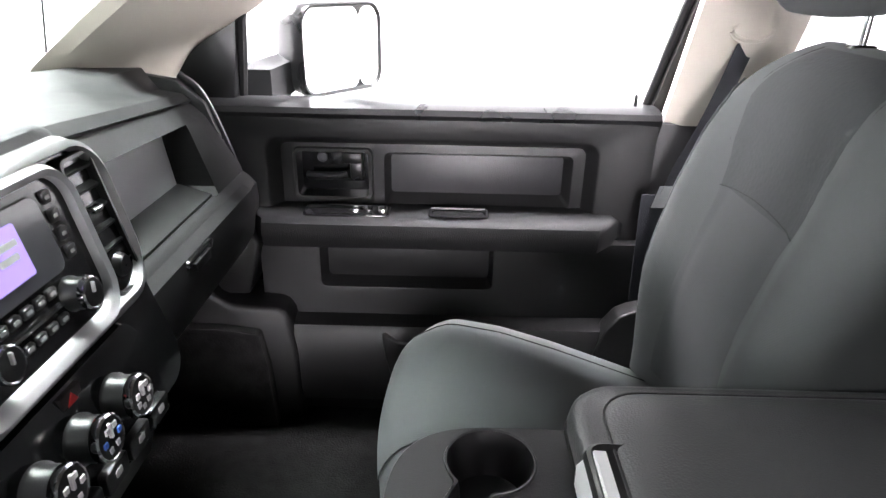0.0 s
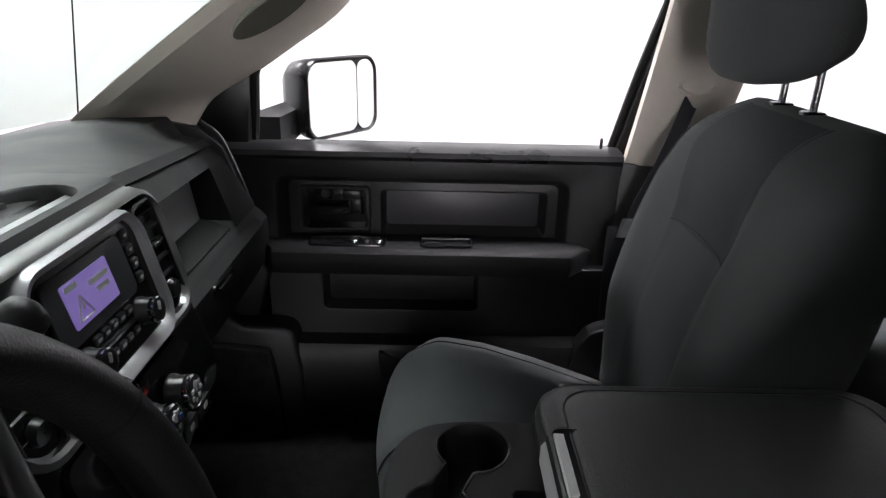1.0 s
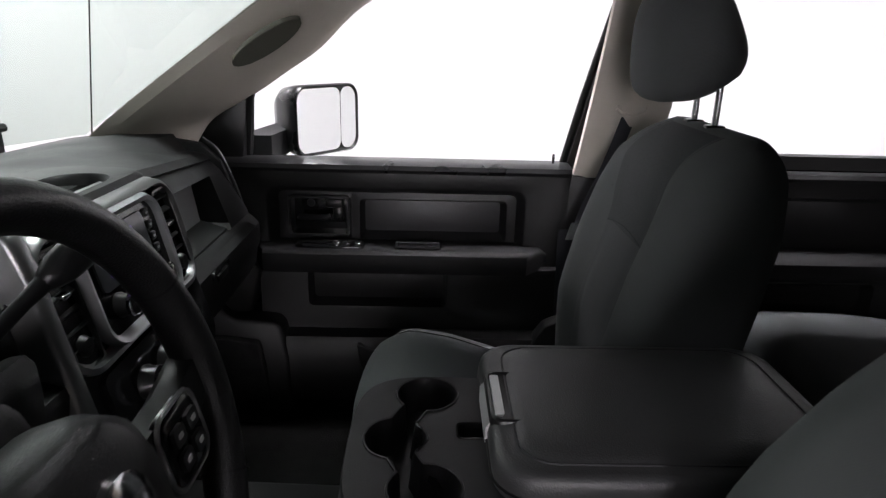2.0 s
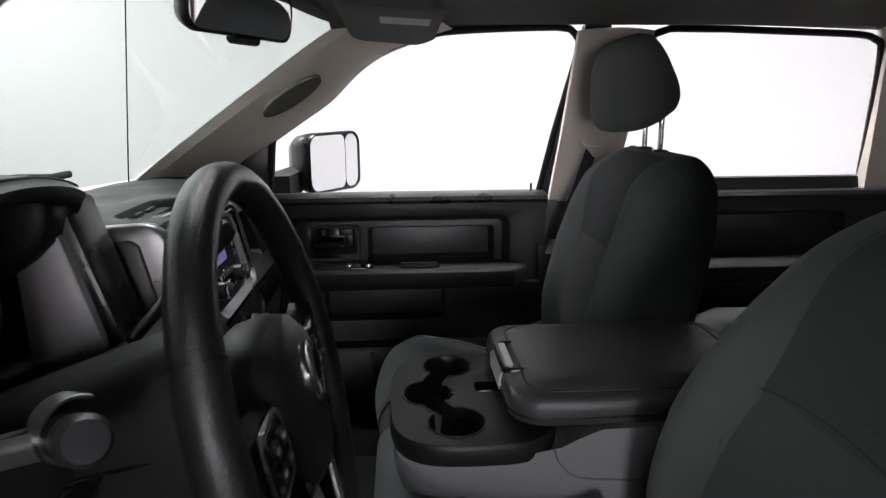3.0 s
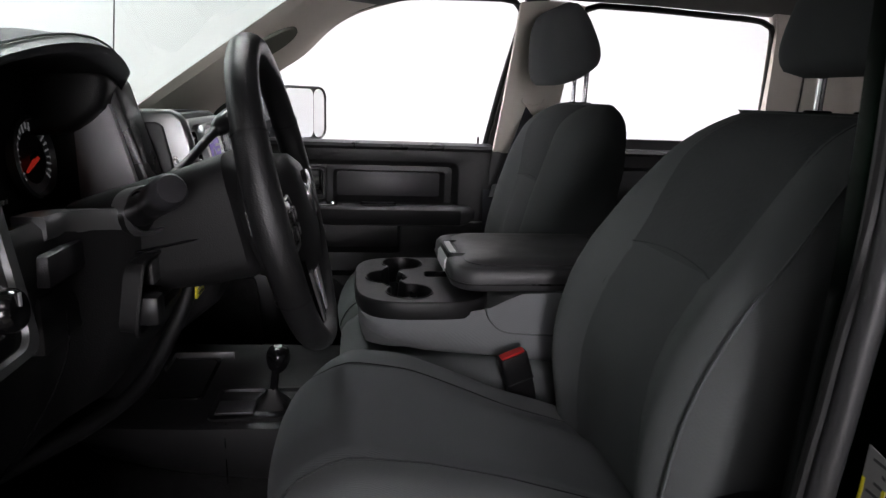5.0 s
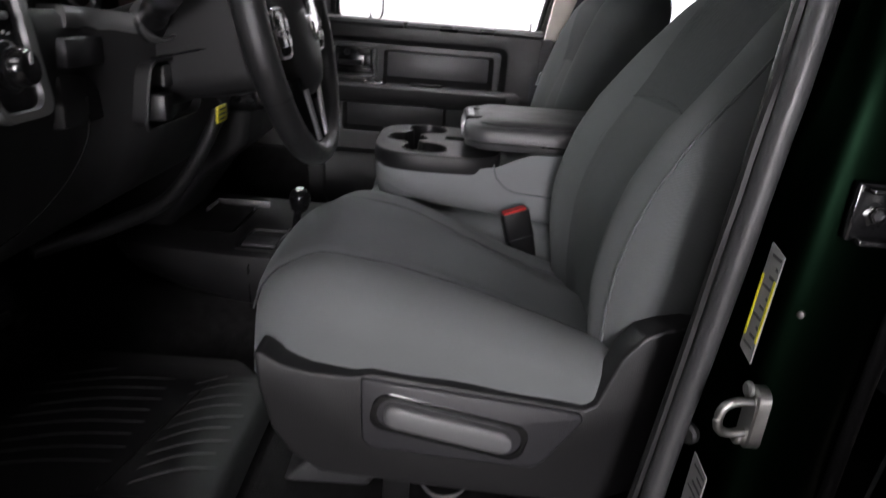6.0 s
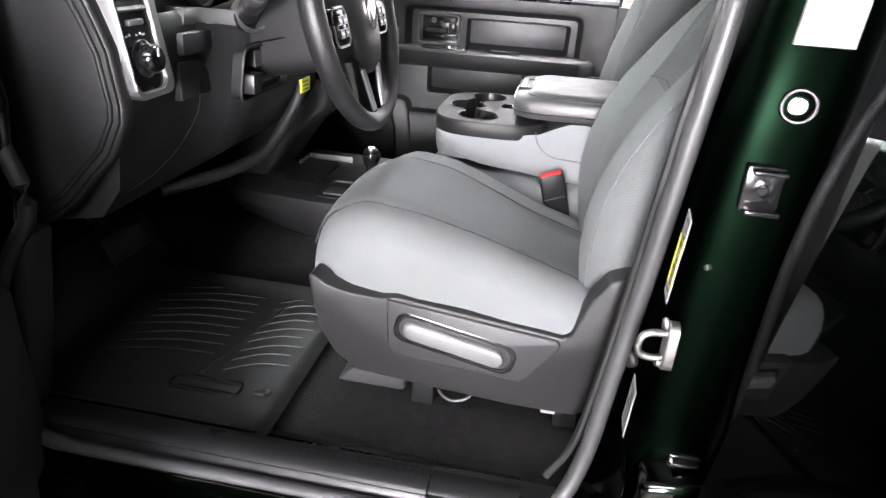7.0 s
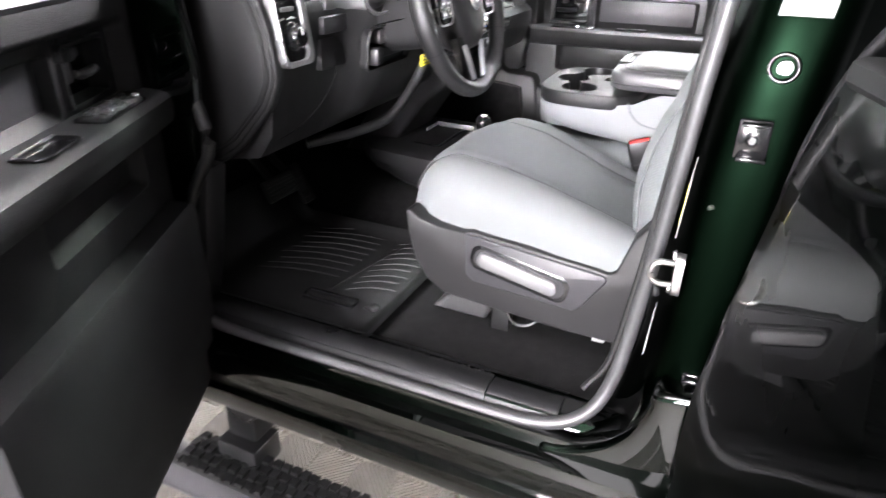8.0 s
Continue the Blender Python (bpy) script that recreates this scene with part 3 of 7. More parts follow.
def rear_door(name, m, label, inner):
    """Rear door in passenger side coordinates."""
    d = thing(name, (m @ V(0.9, 0.9, 0.95)), label, "car door", "", "structure")
    R = lambda x0, x1, z0, z1, r=0.02: rrect((x0 + x1) / 2, (z0 + z1) / 2, x1 - x0, z1 - z0, r)
    if inner:
        up = skin([ring_y(R(0.56, 1.42, 1.20, 1.488, 0.004), 0.80), ring_y(R(0.56, 1.42, 1.20, 1.488, 0.004), 0.776), ring_y(R(0.66, 1.27, 1.27, 1.436, 0.028), 0.770), ring_y(R(0.68, 1.25, 1.28, 1.42, 0.016), 0.802)], False)
        part("upper_panel", up, M_PLASTIC, d, m=m, sharp=50)
        part("inset_panel", box(0.67, 1.26, 0.80, 0.81, 1.27, 1.43, 0.002), M_PLASTIC, d, m=m)
        rings = []
        for x in [0.58, 0.60, 0.64] + lin(0.7, 1.2, 5) + [1.30, 1.34, 1.35]:
            k = 1 - 0.6 * sm(0.64, 0.58, x) - 0.6 * sm(1.26, 1.35, x)
            rings.append([V(x, 0.815 - (0.815 - y) * k, z) for y, z in ((0.815, 1.235), (0.72, 1.236), (0.705, 1.25), (0.705, 1.285), (0.72, 1.297), (0.815, 1.299))])
        part("armrest", skin(rings), M_ARM, d, m=m)
        lo = skin([ring_y(R(0.56, 1.42, 0.9, 1.245, 0.01), 0.80), ring_y(R(0.56, 1.42, 0.9, 1.245, 0.01), 0.755), ring_y(R(0.68, 1.16, 1.10, 1.225, 0.02), 0.748), ring_y(R(0.695, 1.145, 1.118, 1.21, 0.014), 0.775), ring_y(R(0.70, 1.14, 1.12, 1.208, 0.012), 0.777)], "end")
        part("lower_panel", lo, M_PLASTIC, d, m=m, sharp=30)
        sill = skin([[V(x, y, z) for y, z in ((0.776, 1.47), (0.770, 1.482), (0.776, 1.492), (0.80, 1.496), (0.86, 1.485), (0.86, 1.44), (0.79, 1.44))] for x in lin(0.56, 1.42, 8)])
        part("window_sill", sill, M_SATIN, d, m=m)
    else:
        part("inner_trim", box(0.56, 1.42, 0.78, 0.83, 0.92, 1.49, 0.01), M_PLASTIC, d, m=m)
    # outer skin: front edge with a rounded lower corner
    def skin_pt(x, z):
        y = interp(z, [0.70, 0.80, 0.92, 1.05, 1.20, 1.36, 1.46, 1.50], [0.940, 0.958, 0.966, 0.960, 0.942, 0.915, 0.894, 0.880])
        return V(x, y, z)
    rows = []
    for z in lin(0.72, 1.50, 24):
        x0 = 0.478 + rnd(0.86 - z, 0.14) * 0.9 if z < 0.86 else 0.478
        rows.append([skin_pt(x, z) - V(0, 0.012 if i == 0 else 0, 0) for i, x in enumerate([x0, x0 + 0.004, x0 + 0.012] + lin(x0 + 0.05, 1.42, 14))])
    part("outer_skin", skin(rows, False, None, False), M_PAINT, d, "gloss black painted outer skin", m=m)
    ed = skin([[skin_pt(0.478 + (rnd(0.86 - z, 0.14) * 0.9 if z < 0.86 else 0) + a, z) - V(0, b, 0) for a, b in ((0.0, 0.012), (0.0, 0.03), (0.006, 0.10), (0.02, 0.125))] for z in lin(0.72, 1.50, 24)], False, None, False)
    part("front_edge", ed, M_PAINT, d, m=m)
    ed = spline([skin_pt(0.478 + (rnd(0.86 - z, 0.14) * 0.9 if z < 0.86 else 0), z) - V(0.004, 0.02, 0) for z in lin(0.72, 1.50, 14)], 30)
    part("edge_seal", tube([m @ V(*p) for p in ed], 0.007, 8), M_SEAL, d, "grey rubber edge seal")
    part("bottom_hem", box(0.62, 1.42, 0.80, 0.915, 0.715, 0.73, 0.004), M_PAINT, d, m=m)
    mold = skin([[V(x, y, z) for y, z in ((0.84, 1.492), (0.884, 1.494), (0.890, 1.502), (0.888, 1.520), (0.878, 1.526), (0.84, 1.526))] for x in (0.50, 0.52, 0.9, 1.40)])
    part("belt_moulding", mold, M_RUBBER, d, "matt black belt moulding", m=m)
    fr = spline([(0.545, 0.862, 1.49), (0.575, 0.80, 1.70), (0.609, 0.739, 1.885), (0.632, 0.732, 1.920), (0.68, 0.729, 1.938)], 14) + spline([(0.84, 0.729, 1.937), (1.05, 0.730, 1.930), (1.205, 0.731, 1.924), (1.255, 0.734, 1.912), (1.284, 0.742, 1.880), (1.318, 0.79, 1.70), (1.362, 0.862, 1.485)], 20)
    part("window_frame", tube([m @ V(*p) for p in fr], 0.0105, 8, 0.9), M_RUBBER, d)
    post = skin([[V(x0, y + 0.012, z), V(x1, y + 0.012, z), V(x1, y - 0.03, z), V(x0, y - 0.03, z)] for x0, x1, y, z in ((1.352, 1.462, 0.85, 1.48), (1.312, 1.432, 0.79, 1.70), (1.282, 1.408, 0.745, 1.895), (1.26, 1.398, 0.735, 1.965))])
    part("rear_post", post, M_BEIGE, d, "beige trimmed rear window post", m=m, sharp=60)
    gap = skin([[V(x0, y - 0.006, z), V(x0 + 0.10, y - 0.006, z), V(x0 + 0.10, y - 0.03, z), V(x0, y - 0.03, z)] for x0, y, z in ((1.457, 0.85, 1.48), (1.427, 0.79, 1.70), (1.402, 0.745, 1.895), (1.392, 0.735, 1.95))])
    part("rear_gap_seal", gap, M_RUBBER, d, "black rubber seal at the door's rear gap", m=m, sharp=60)
    pane = bmesh.new()
    pane.faces.new([pane.verts.new(m @ V(*p)) for p in fr])
    bmesh.ops.triangulate(pane, faces=pane.faces)
    g = part("window_pane", pane, M_PANE, d, "side glass pane")
    g.visible_shadow = False
    return d


rear_door("door_2", Matrix(), "closed black passenger rear door with dark trim", True)
OPEN_R = Matrix.Translation((0.46, -0.93, 0)) @ Matrix.Rotation(radians(-74), 4, "Z") @ Matrix.Translation((-0.46, 0.93, 0)) @ Matrix.Diagonal((1, -1, 1, 1))
rear_door("door_4", OPEN_R, "open driver side rear door with mirror gloss black paint", False)

# ---- driver side door jamb, sill and seals ----
jamb = thing("door_jamb", (0.42, -0.86, 0.9), "gloss black green painted centre pillar jamb between the open doors", "car body", "", "structure")
LEVELS = [(0.66, -0.06, 0.0), (0.84, -0.045, 0.0), (0.90, -0.03, 0.0), (1.05, -0.005, 0.0), (1.2, 0.0, 0.0), (1.40, 0.012, 0.004), (1.52, 0.024, 0.012), (1.7, 0.05, 0.05), (1.93, 0.085, 0.11)]
SECTION = [(0.47, -0.72), (0.352, -0.772), (0.350, -0.79)] + [tuple(p) for p in spline([(0.352, -0.80), (0.366, -0.822), (0.379, -0.842), (0.394, -0.856), (0.42, -0.8625), (0.45, -0.864), (0.475, -0.862), (0.492, -0.852), (0.505, -0.83)], 28)] + [(0.54, -0.80), (0.56, -0.76)]
lv = spline(LEVELS, 40)
rings = [[V(x + a[1], y + a[2], a[0]) for x, y in SECTION] for a in lv]
part("pillar_skin", skin(rings), M_JAMB, jamb, sharp=60)
part("pillar_seal", tube(spline([(0.53, -0.80, 0.98), (0.505, -0.84, 1.02), (0.492, -0.858, 1.10), (0.490, -0.862, 1.22), (0.494, -0.861, 1.32), (0.505, -0.858, 1.41), (0.533, -0.846, 1.50), (0.575, -0.83, 1.58), (0.60, -0.80, 1.70)], 36), 0.0075, 8), M_ARM, jamb, "black rubber rear opening seal", sharp=80)

# ---- front seats ----
def cushion_top(x, yo, hw, wing=1.0, roll=0.06):
    """Height of the seat cushion: rolled front, soft bolsters, dished middle."""
    base = interp(x, [-0.15, -0.06, 0.02, 0.12, 0.25, 0.36], [1.244, 1.250, 1.234, 1.200, 1.148, 1.105])
    a = abs(yo)
    z = base + wing * (0.012 + 0.026 * sm(0.0, 0.3, x)) * sm(0.10, 0.19, a) * sm(-0.16, 0.1, x) - 0.004 * (1 - sm(0.0, 0.14, a))
    if yo < 0:
        z -= (0.012 + 0.034 * sm(-0.02, 0.22, x)) * sm(0.04, 0.20, a)
    z -= rnd(0.10 - (x + 0.148), 0.10)
    z -= rnd(a - (hw - roll), roll) * (1.15 if roll < 0.07 else 0.85)
    return z


def seat(s):
    """s: 1 passenger, -1 driver. yo runs outwards from the seat's middle."""
    yc = 0.45 * s
    low, fx = (-0.108, 0.070) if s > 0 else (-0.022, 0.0)
    va = -0.075 if s > 0 else 0.0
    wing, roll = (0.2, 0.095) if s > 0 else (1.0, 0.06)
    who = "passenger" if s > 0 else "driver"
    ob = thing("front_seat", (0.12, yc, 0.86), "grey green cloth %s seat with dark insert and black plastic base" % who, "car seat", "front seats")
    Y = lambda yo: yc + s * yo
    W = lambda yo, x: Y(yo + (0.020 * sm(0.10, 0.24, yo) * sm(-0.13, -0.02, x) if s < 0 else 0))
    def bow(x, yo):
        """The front edge is fullest in its middle."""
        return 0.034 * (1 - min(abs(yo) / 0.24, 1) ** 2) * sm(0.06, -0.15, x)
    def hw(x):
        return 0.242 - rnd(0.09 - (x + 0.15), 0.09) * 0.55 + 0.006 * sm(-0.1, 0.3, x)
    # cushion
    xs = [-0.148 + 0.10 * (1 - math.cos(t)) for t in lin(0, math.pi / 2, 9)] + lin(-0.035, 0.38, 34)
    rings = []
    for x in xs:
        h = hw(x)
        yos = [-h + 0.06 * (1 - math.cos(t)) for t in lin(0.0, math.pi / 2, 7)] + lin(-h + 0.07, h - 0.07, 40) + [h - 0.06 + 0.06 * math.sin(t) for t in lin(0, math.pi / 2, 7)]
        zb = interp(x, [-0.15, 0.3], [1.115, 1.06])
        zb = min(zb, 1.13 + low, low + cushion_top(x, 0, h, wing, roll) - 0.06)
        top = [V(x + fx - bow(x, yo), W(yo, x), max(low + cushion_top(x, yo, h, wing, roll), zb + 0.01)) for yo in yos]
        side = 0.004 * math.sin(x * 40)
        rings.append([V(x + fx + 0.012, Y(-h + 0.012), zb - 0.03)] + [V(x + fx, Y(-h - side), zb + 0.015)] + top + [V(x + fx, W(h + side, x), zb + 0.015), V(x + fx + 0.012, W(h - 0.012, x), zb - 0.03)])
    part("cushion", skin(rings), M_SIDE, ob, "light grey green cloth cushion", sharp=70)
    # darker insert, let in between the bolsters
    def ins(x, k):
        w_in, w_out = interp(x, [-0.15, 0.1, 0.34], [0.13, 0.135, 0.15]), interp(x, [-0.15, 0.1, 0.34], [0.16, 0.155, 0.16])
        yo = -w_in + (w_in + w_out) * k
        edge = min(k, 1 - k) * (w_in + w_out)
        lift = 0.006 * sm(0.0, 0.012, edge) - 0.002
        wave = 0.0012 * math.sin(x * 33 + k * 5) * sm(0, 0.3, min(k, 1 - k))
        return V(x + fx - bow(x, yo) - (0.004 if x < -0.1 else 0), W(yo, x), low + cushion_top(x, yo, hw(x), wing, roll) + lift + wave)
    xi = [-0.147 + 0.10 * (1 - math.cos(t)) for t in lin(0.12, math.pi / 2, 9)] + lin(-0.035, 0.345, 26)
    part("cushion_insert", sheet(ins, xi, lin(0, 1, 25)), M_INSERT, ob, "dark grey woven cushion insert", sharp=80)
    for k in (0.0, 1.0):
        part("seam", tube([ins(x, k) + V(0, 0, 0.002) for x in xi], 0.0015, 6), M_SEAM, ob)
    # backrest in level slices: bolsters stand forward of a dished middle
    dx = 0.022 if s > 0 else 0.03
    ZT = 1.642
    def bx(z):
        if s > 0:
            return interp(z, [1.10, 1.20, 1.25, 1.30, 1.40, 1.50, 1.56, 1.60, 1.65], [0.330, 0.332, 0.335, 0.345, 0.370, 0.402, 0.428, 0.452, 0.490])
        return interp(z, [1.10, 1.15, 1.20, 1.25, 1.30, 1.36, 1.42, 1.50, 1.56, 1.60, 1.65], [0.286, 0.279, 0.275, 0.276, 0.284, 0.303, 0.334, 0.392, 0.440, 0.474, 0.520])
    def bw(z):
        return interp(z, [1.10, 1.25, 1.38, 1.49, 1.57, 1.65], [0.220, 0.246, 0.252, 0.248, 0.232, 0.196])
    def front(z, yo):
        """Front face x at a height."""
        a, w = abs(yo), bw(z)
        d = 0.040 * (1 - sm(0.085, 0.185, a)) * sm(1.64, 1.45, z) - 0.012 * math.exp(-((z - 1.30) / 0.09) ** 2) * (1 - sm(0.05, 0.15, a))
        return bx(z) + d + rnd(a - (w - 0.075), 0.075) * 1.1 + rnd(z - (ZT - 0.075), 0.075) * 0.9
    def rear(z):
        """Back face x at a height."""
        return dx + interp(z, [1.1, 1.3, 1.5, 1.65], [0.49, 0.548, 0.580, 0.586]) - rnd(z - (ZT - 0.06), 0.06) * 0.7
    zs = lin(1.05, 1.55, 24) + [ZT - 0.085 + 0.085 * math.sin(t) for t in lin(0.05, math.pi / 2, 10)]
    rings = []
    for z in zs:
        w = bw(z) - rnd(z - (ZT - 0.06), 0.06) * 0.55
        xr = rear(z)
        yos = [-w + 0.075 * (1 - math.cos(t)) for t in lin(0, math.pi / 2, 9)] + lin(-w + 0.09, w - 0.09, 15) + [w - 0.075 + 0.075 * math.sin(t) for t in lin(0, math.pi / 2, 9)]
        r = [V(min(front(z, yo), xr - 0.02), Y(yo), z) for yo in yos]
        d1 = max(min(0.045, xr - max(r[0].x, r[-1].x) - 0.001), 0.004)
        r += [V(xr - d1, Y(w + 0.001), z), V(xr - d1 * 0.3, Y(w - 0.008), z), V(xr, Y(w - 0.04), z), V(xr, Y(-w + 0.04), z), V(xr - d1 * 0.3, Y(-w + 0.008), z), V(xr - d1, Y(-w - 0.001), z)]
        rings.append(r)
    back = part("backrest", skin(rings), M_SIDE_SHADE, ob, "grey green cloth backrest bolsters", sharp=70)
    def bins(z, k):
        w = interp(z, [1.12, 1.30, 1.42, 1.50, 1.57, 1.65], [0.130, 0.118, 0.118, 0.132, 0.140, 0.118])
        yo = -w + 2 * w * k
        edge = min(k, 1 - k) * 2 * w
        lift = 0.006 * sm(0.0, 0.016, edge) - 0.003
        return V(min(front(z, yo), rear(z) - 0.02) - lift, Y(yo), z + 0.35 * max(lift, 0) * sm(1.55, 1.64, z))
    hi = lin(1.432, 1.55, 9) + [ZT - 0.085 + 0.084 * math.sin(t) for t in lin(0.1, 1.25, 9)]
    part("backrest_insert", sheet(bins, hi, lin(0, 1, 27)), M_BACK, back, "dark grey honeycomb woven upper insert", sharp=80)
    part("backrest_insert", sheet(bins, lin(1.08, 1.4325, 18), lin(0, 1, 27)), M_INSERT_SHADE, back, "dark grey woven lower insert", sharp=80)
    for k in (0.0, 1.0):
        part("seam", tube([bins(z, k) - V(0.001, 0, 0) for z in lin(1.08, 1.54, 24) + hi[10:]], 0.0016, 6), M_SEAM, back)
    part("seam", tube([bins(1.43 + 0.010 * math.sin(math.pi * k), k) + V(0.0006, 0, 0) for k in lin(0, 1, 20)], 0.0014, 6), M_SEAM, back)
    part("piping", tube([V(front(z, bw(z) - 0.03) - 0.001, Y(bw(z) - 0.024), z) for z in lin(1.15, 1.58, 26)], 0.002, 6), M_INSERT, back, "stitched piping")
    # headrest on two chrome posts
    tip, hx, hz = (radians(-24), 0.484, 1.796) if s > 0 else (radians(-6), 0.64, 1.79)
    hc = V(hx, yc + (0.022 if s > 0 else 0), hz)
    hu, hf = V(math.sin(tip), 0, math.cos(tip)), V(-math.cos(tip), 0, math.sin(tip))
    rings = []
    for t in lin(-1, 1, 17):
        k = max(1 - abs(t) ** 3.0, 0.0) ** 0.5
        w = 0.128 * (0.70 + 0.30 * k) * (1 - 0.10 * t)
        dp = 0.071 * (0.42 + 0.58 * k) * (1.12 - 0.30 * t)
        shift = -0.016 * t
        ring = []
        for i in range(32):
            a = 2 * math.pi * i / 32
            ca, sa = math.cos(a), math.sin(a)
            ring.append(hc + hu * (0.094 * t) + hf * (math.copysign(abs(sa) ** 0.8, sa) * dp + shift) + V(0, math.copysign(abs(ca) ** 0.62, ca) * w, 0))
        rings.append(ring)
    part("headrest", skin(rings), M_INSERT_SHADE, ob, "dark grey cloth headrest", sharp=75)
    for dy in (-0.010, 0.086) if s > 0 else (-0.05, 0.05):
        px = hx + 0.070 if s > 0 else hx - 0.03
        part("post", tube([V(px, yc + dy, 1.60), V(px, yc + dy, 1.73)], 0.0062, 12), M_CHROME, ob, "chrome headrest post")
        part("post_collar", prism(rrect(px, yc + dy, 0.036, 0.028, 0.009), "z", 1.60, 1.645, 0.003), M_PIANO, ob)
    # plastic base and side valance
    o1 = s * 0.262
    val = [(-0.137, 1.140), (-0.131, 1.09), (-0.117, 1.037), (-0.092, 0.998), (-0.054, 0.972), (0.06, 0.962), (0.20, 0.953), (0.30, 0.952), (0.345, 0.975), (0.395, 1.10), (0.42, 1.19), (0.405, 1.212), (0.372, 1.214), (0.346, 1.207), (0.322, 1.196), (0.300, 1.165), (0.280, 1.100), (0.268, 1.092), (0.245, 1.096), (0.006, 1.122), (-0.018, 1.116), (-0.07, 1.118), (-0.105, 1.126), (-0.128, 1.141)]
    val = [(x, z + va) for x, z in val]
    bm = prism(val, "y", yc + o1 - s * 0.03, yc + o1 + s * 0.016, 0.010, 3)
    base = part("side_valance", bm, M_PLASTIC, ob, "black grained plastic side shield", sharp=45)
    pan = [(-0.008, 1.108), (0.262, 1.080), (0.268, 1.070), (0.226, 1.005), (0.212, 0.994), (0.010, 1.008), (-0.004, 1.022)]
    pan = [(x, z + va + 0.009) for x, z in pan]
    part("valance_panel", prism(pan, "y", yc + o1 + s * 0.010, yc + o1 + s * 0.021, 0.004, 2), M_GREY, base, "stippled grey inner panel", sharp=45)
    ang = math.atan2(-0.033, 0.163)
    def tilt(p):
        cx, cz = 0.104, 1.046
        x, z = p[0] - cx, p[1] - cz
        return (cx + x * math.cos(ang) - z * math.sin(ang), cz + va + 0.011 + x * math.sin(ang) + z * math.cos(ang))
    rc = [[V(q[0], yc + o1 + s * d, q[1]) for q in map(tilt, rrect(0.104, 1.046, w, h, 0.02, 5))] for w, h, d in ((0.198, 0.054, 0.0212), (0.190, 0.047, 0.0225), (0.184, 0.042, 0.0225), (0.180, 0.038, 0.019))]
    part("lever_recess", skin(rc, "end"), M_PIANO, base, "black lever recess", sharp=30)
    lev = [[V(q[0], yc + o1 + s * d, q[1]) for q in map(tilt, rrect(0.100 + 0.002 * i, 1.048, w, h, 0.017, 5))] for i, (w, h, d) in enumerate(((0.160, 0.030, 0.021), (0.162, 0.031, 0.029), (0.158, 0.028, 0.033), (0.150, 0.021, 0.0345)))]
    part("recline_lever", skin(lev), M_LEVER if s < 0 else M_GREY, base, "satin silver recline lever", sharp=60)
    part("seat_base", join(box(-0.09 + fx, 0.33, yc - 0.22, yc + 0.22, 0.95, 1.06 + low, 0.015), box(-0.10 + fx, 0.0 + fx, yc - 0.20, yc + 0.20, 0.96, 1.12 + low, 0.015)), M_PLASTIC, ob)
    for dy in (-0.17, 0.17):
        part("seat_rail", join(box(-0.06, 0.36, yc + dy - 0.022, yc + dy + 0.022, 0.915, 0.945, 0.004), box(0.02, 0.06, yc + dy - 0.015, yc + dy + 0.015, 0.85, 0.92, 0.003), box(0.28, 0.32, yc + dy - 0.015, yc + dy + 0.015, 0.85, 0.92, 0.003), box(-0.05, 0.28, yc + dy - 0.015, yc + dy + 0.015, 0.94, 1.0, 0.003)), M_RUBBER, ob)
    if s < 0:
        # grey wedge added where the carpet shows a brighter patch
        part("floor_wedge", prism([(-0.135, 0.852), (0.00, 0.852), (0.02, 0.925), (-0.05, 0.945), (-0.085, 0.905)], "y", -0.615, -0.52, 0.01, 2), M_SEAL, ob, "plain grey wedge below the seat front", sharp=45)
        # loose wiring and a white connector below the shield
        part("wire", tube(spline([(0.06, -0.66, 0.965), (0.075, -0.69, 0.935), (0.10, -0.705, 0.925), (0.13, -0.70, 0.932), (0.15, -0.68, 0.96)], 16), 0.0028, 6), M_SEAL, ob, "grey braided seat wire")
        part("wire", tube(spline([(-0.02, -0.64, 0.97), (-0.01, -0.67, 0.945), (0.02, -0.68, 0.94), (0.05, -0.66, 0.965)], 14), 0.004, 6), M_SATIN, ob)
        part("connector", box(0.252, 0.276, -0.715, -0.700, 0.938, 0.947, 0.002), M_WHITE, ob, "white plastic connector tab")
    return ob


seat(1)
seat(-1)

# ---- fold-down centre console ----
con = thing("center_console", (0.16, 0, 1.10), "grey cloth folding centre console with cup holders and black lid", "console")
CW = 0.165
def con_ring(x, k):
    w = CW - rnd(0.08 - (x + 0.062), 0.08) * 0.85
    zb = interp(x, [-0.08, -0.05, 0.05, 0.4], [1.225, 1.195, 1.168, 1.13]) + rnd(0.05 - (x + 0.062), 0.05) * 0.3
    zt = interp(x, [-0.08, 0.12, 0.19, 0.24, 0.55], [1.250, 1.246, 1.258, 1.285, 1.292])
    dip = 0.065 * sm(0.20, 0.16, x) * sm(-0.07, -0.05, x)
    pts = []
    for sy in (-1, 1):
        for i in range(4):
            t = math.pi / 2 * i / 3
            pts.append((sy, w - 0.03 + 0.03 * math.sin(t), zb + 0.03 - 0.03 * math.cos(t)))
    L = [(-(p[1]), p[2]) for p in pts[:4]]
    Rr = [((p[1]), p[2]) for p in pts[4:]]
    loop = L + [(-w - 0.003, (zb + zt) / 2 + 0.01), (-w + 0.002, zt - 0.012), (-w + 0.004, zt), (-w + 0.006, zt - 0.001 - dip), (w - 0.006, zt - 0.001 - dip), (w - 0.004, zt), (w - 0.002, zt - 0.012), (w + 0.003, (zb + zt) / 2 + 0.01)] + Rr[::-1]
    return [V(x, y, z) for y, z in loop]
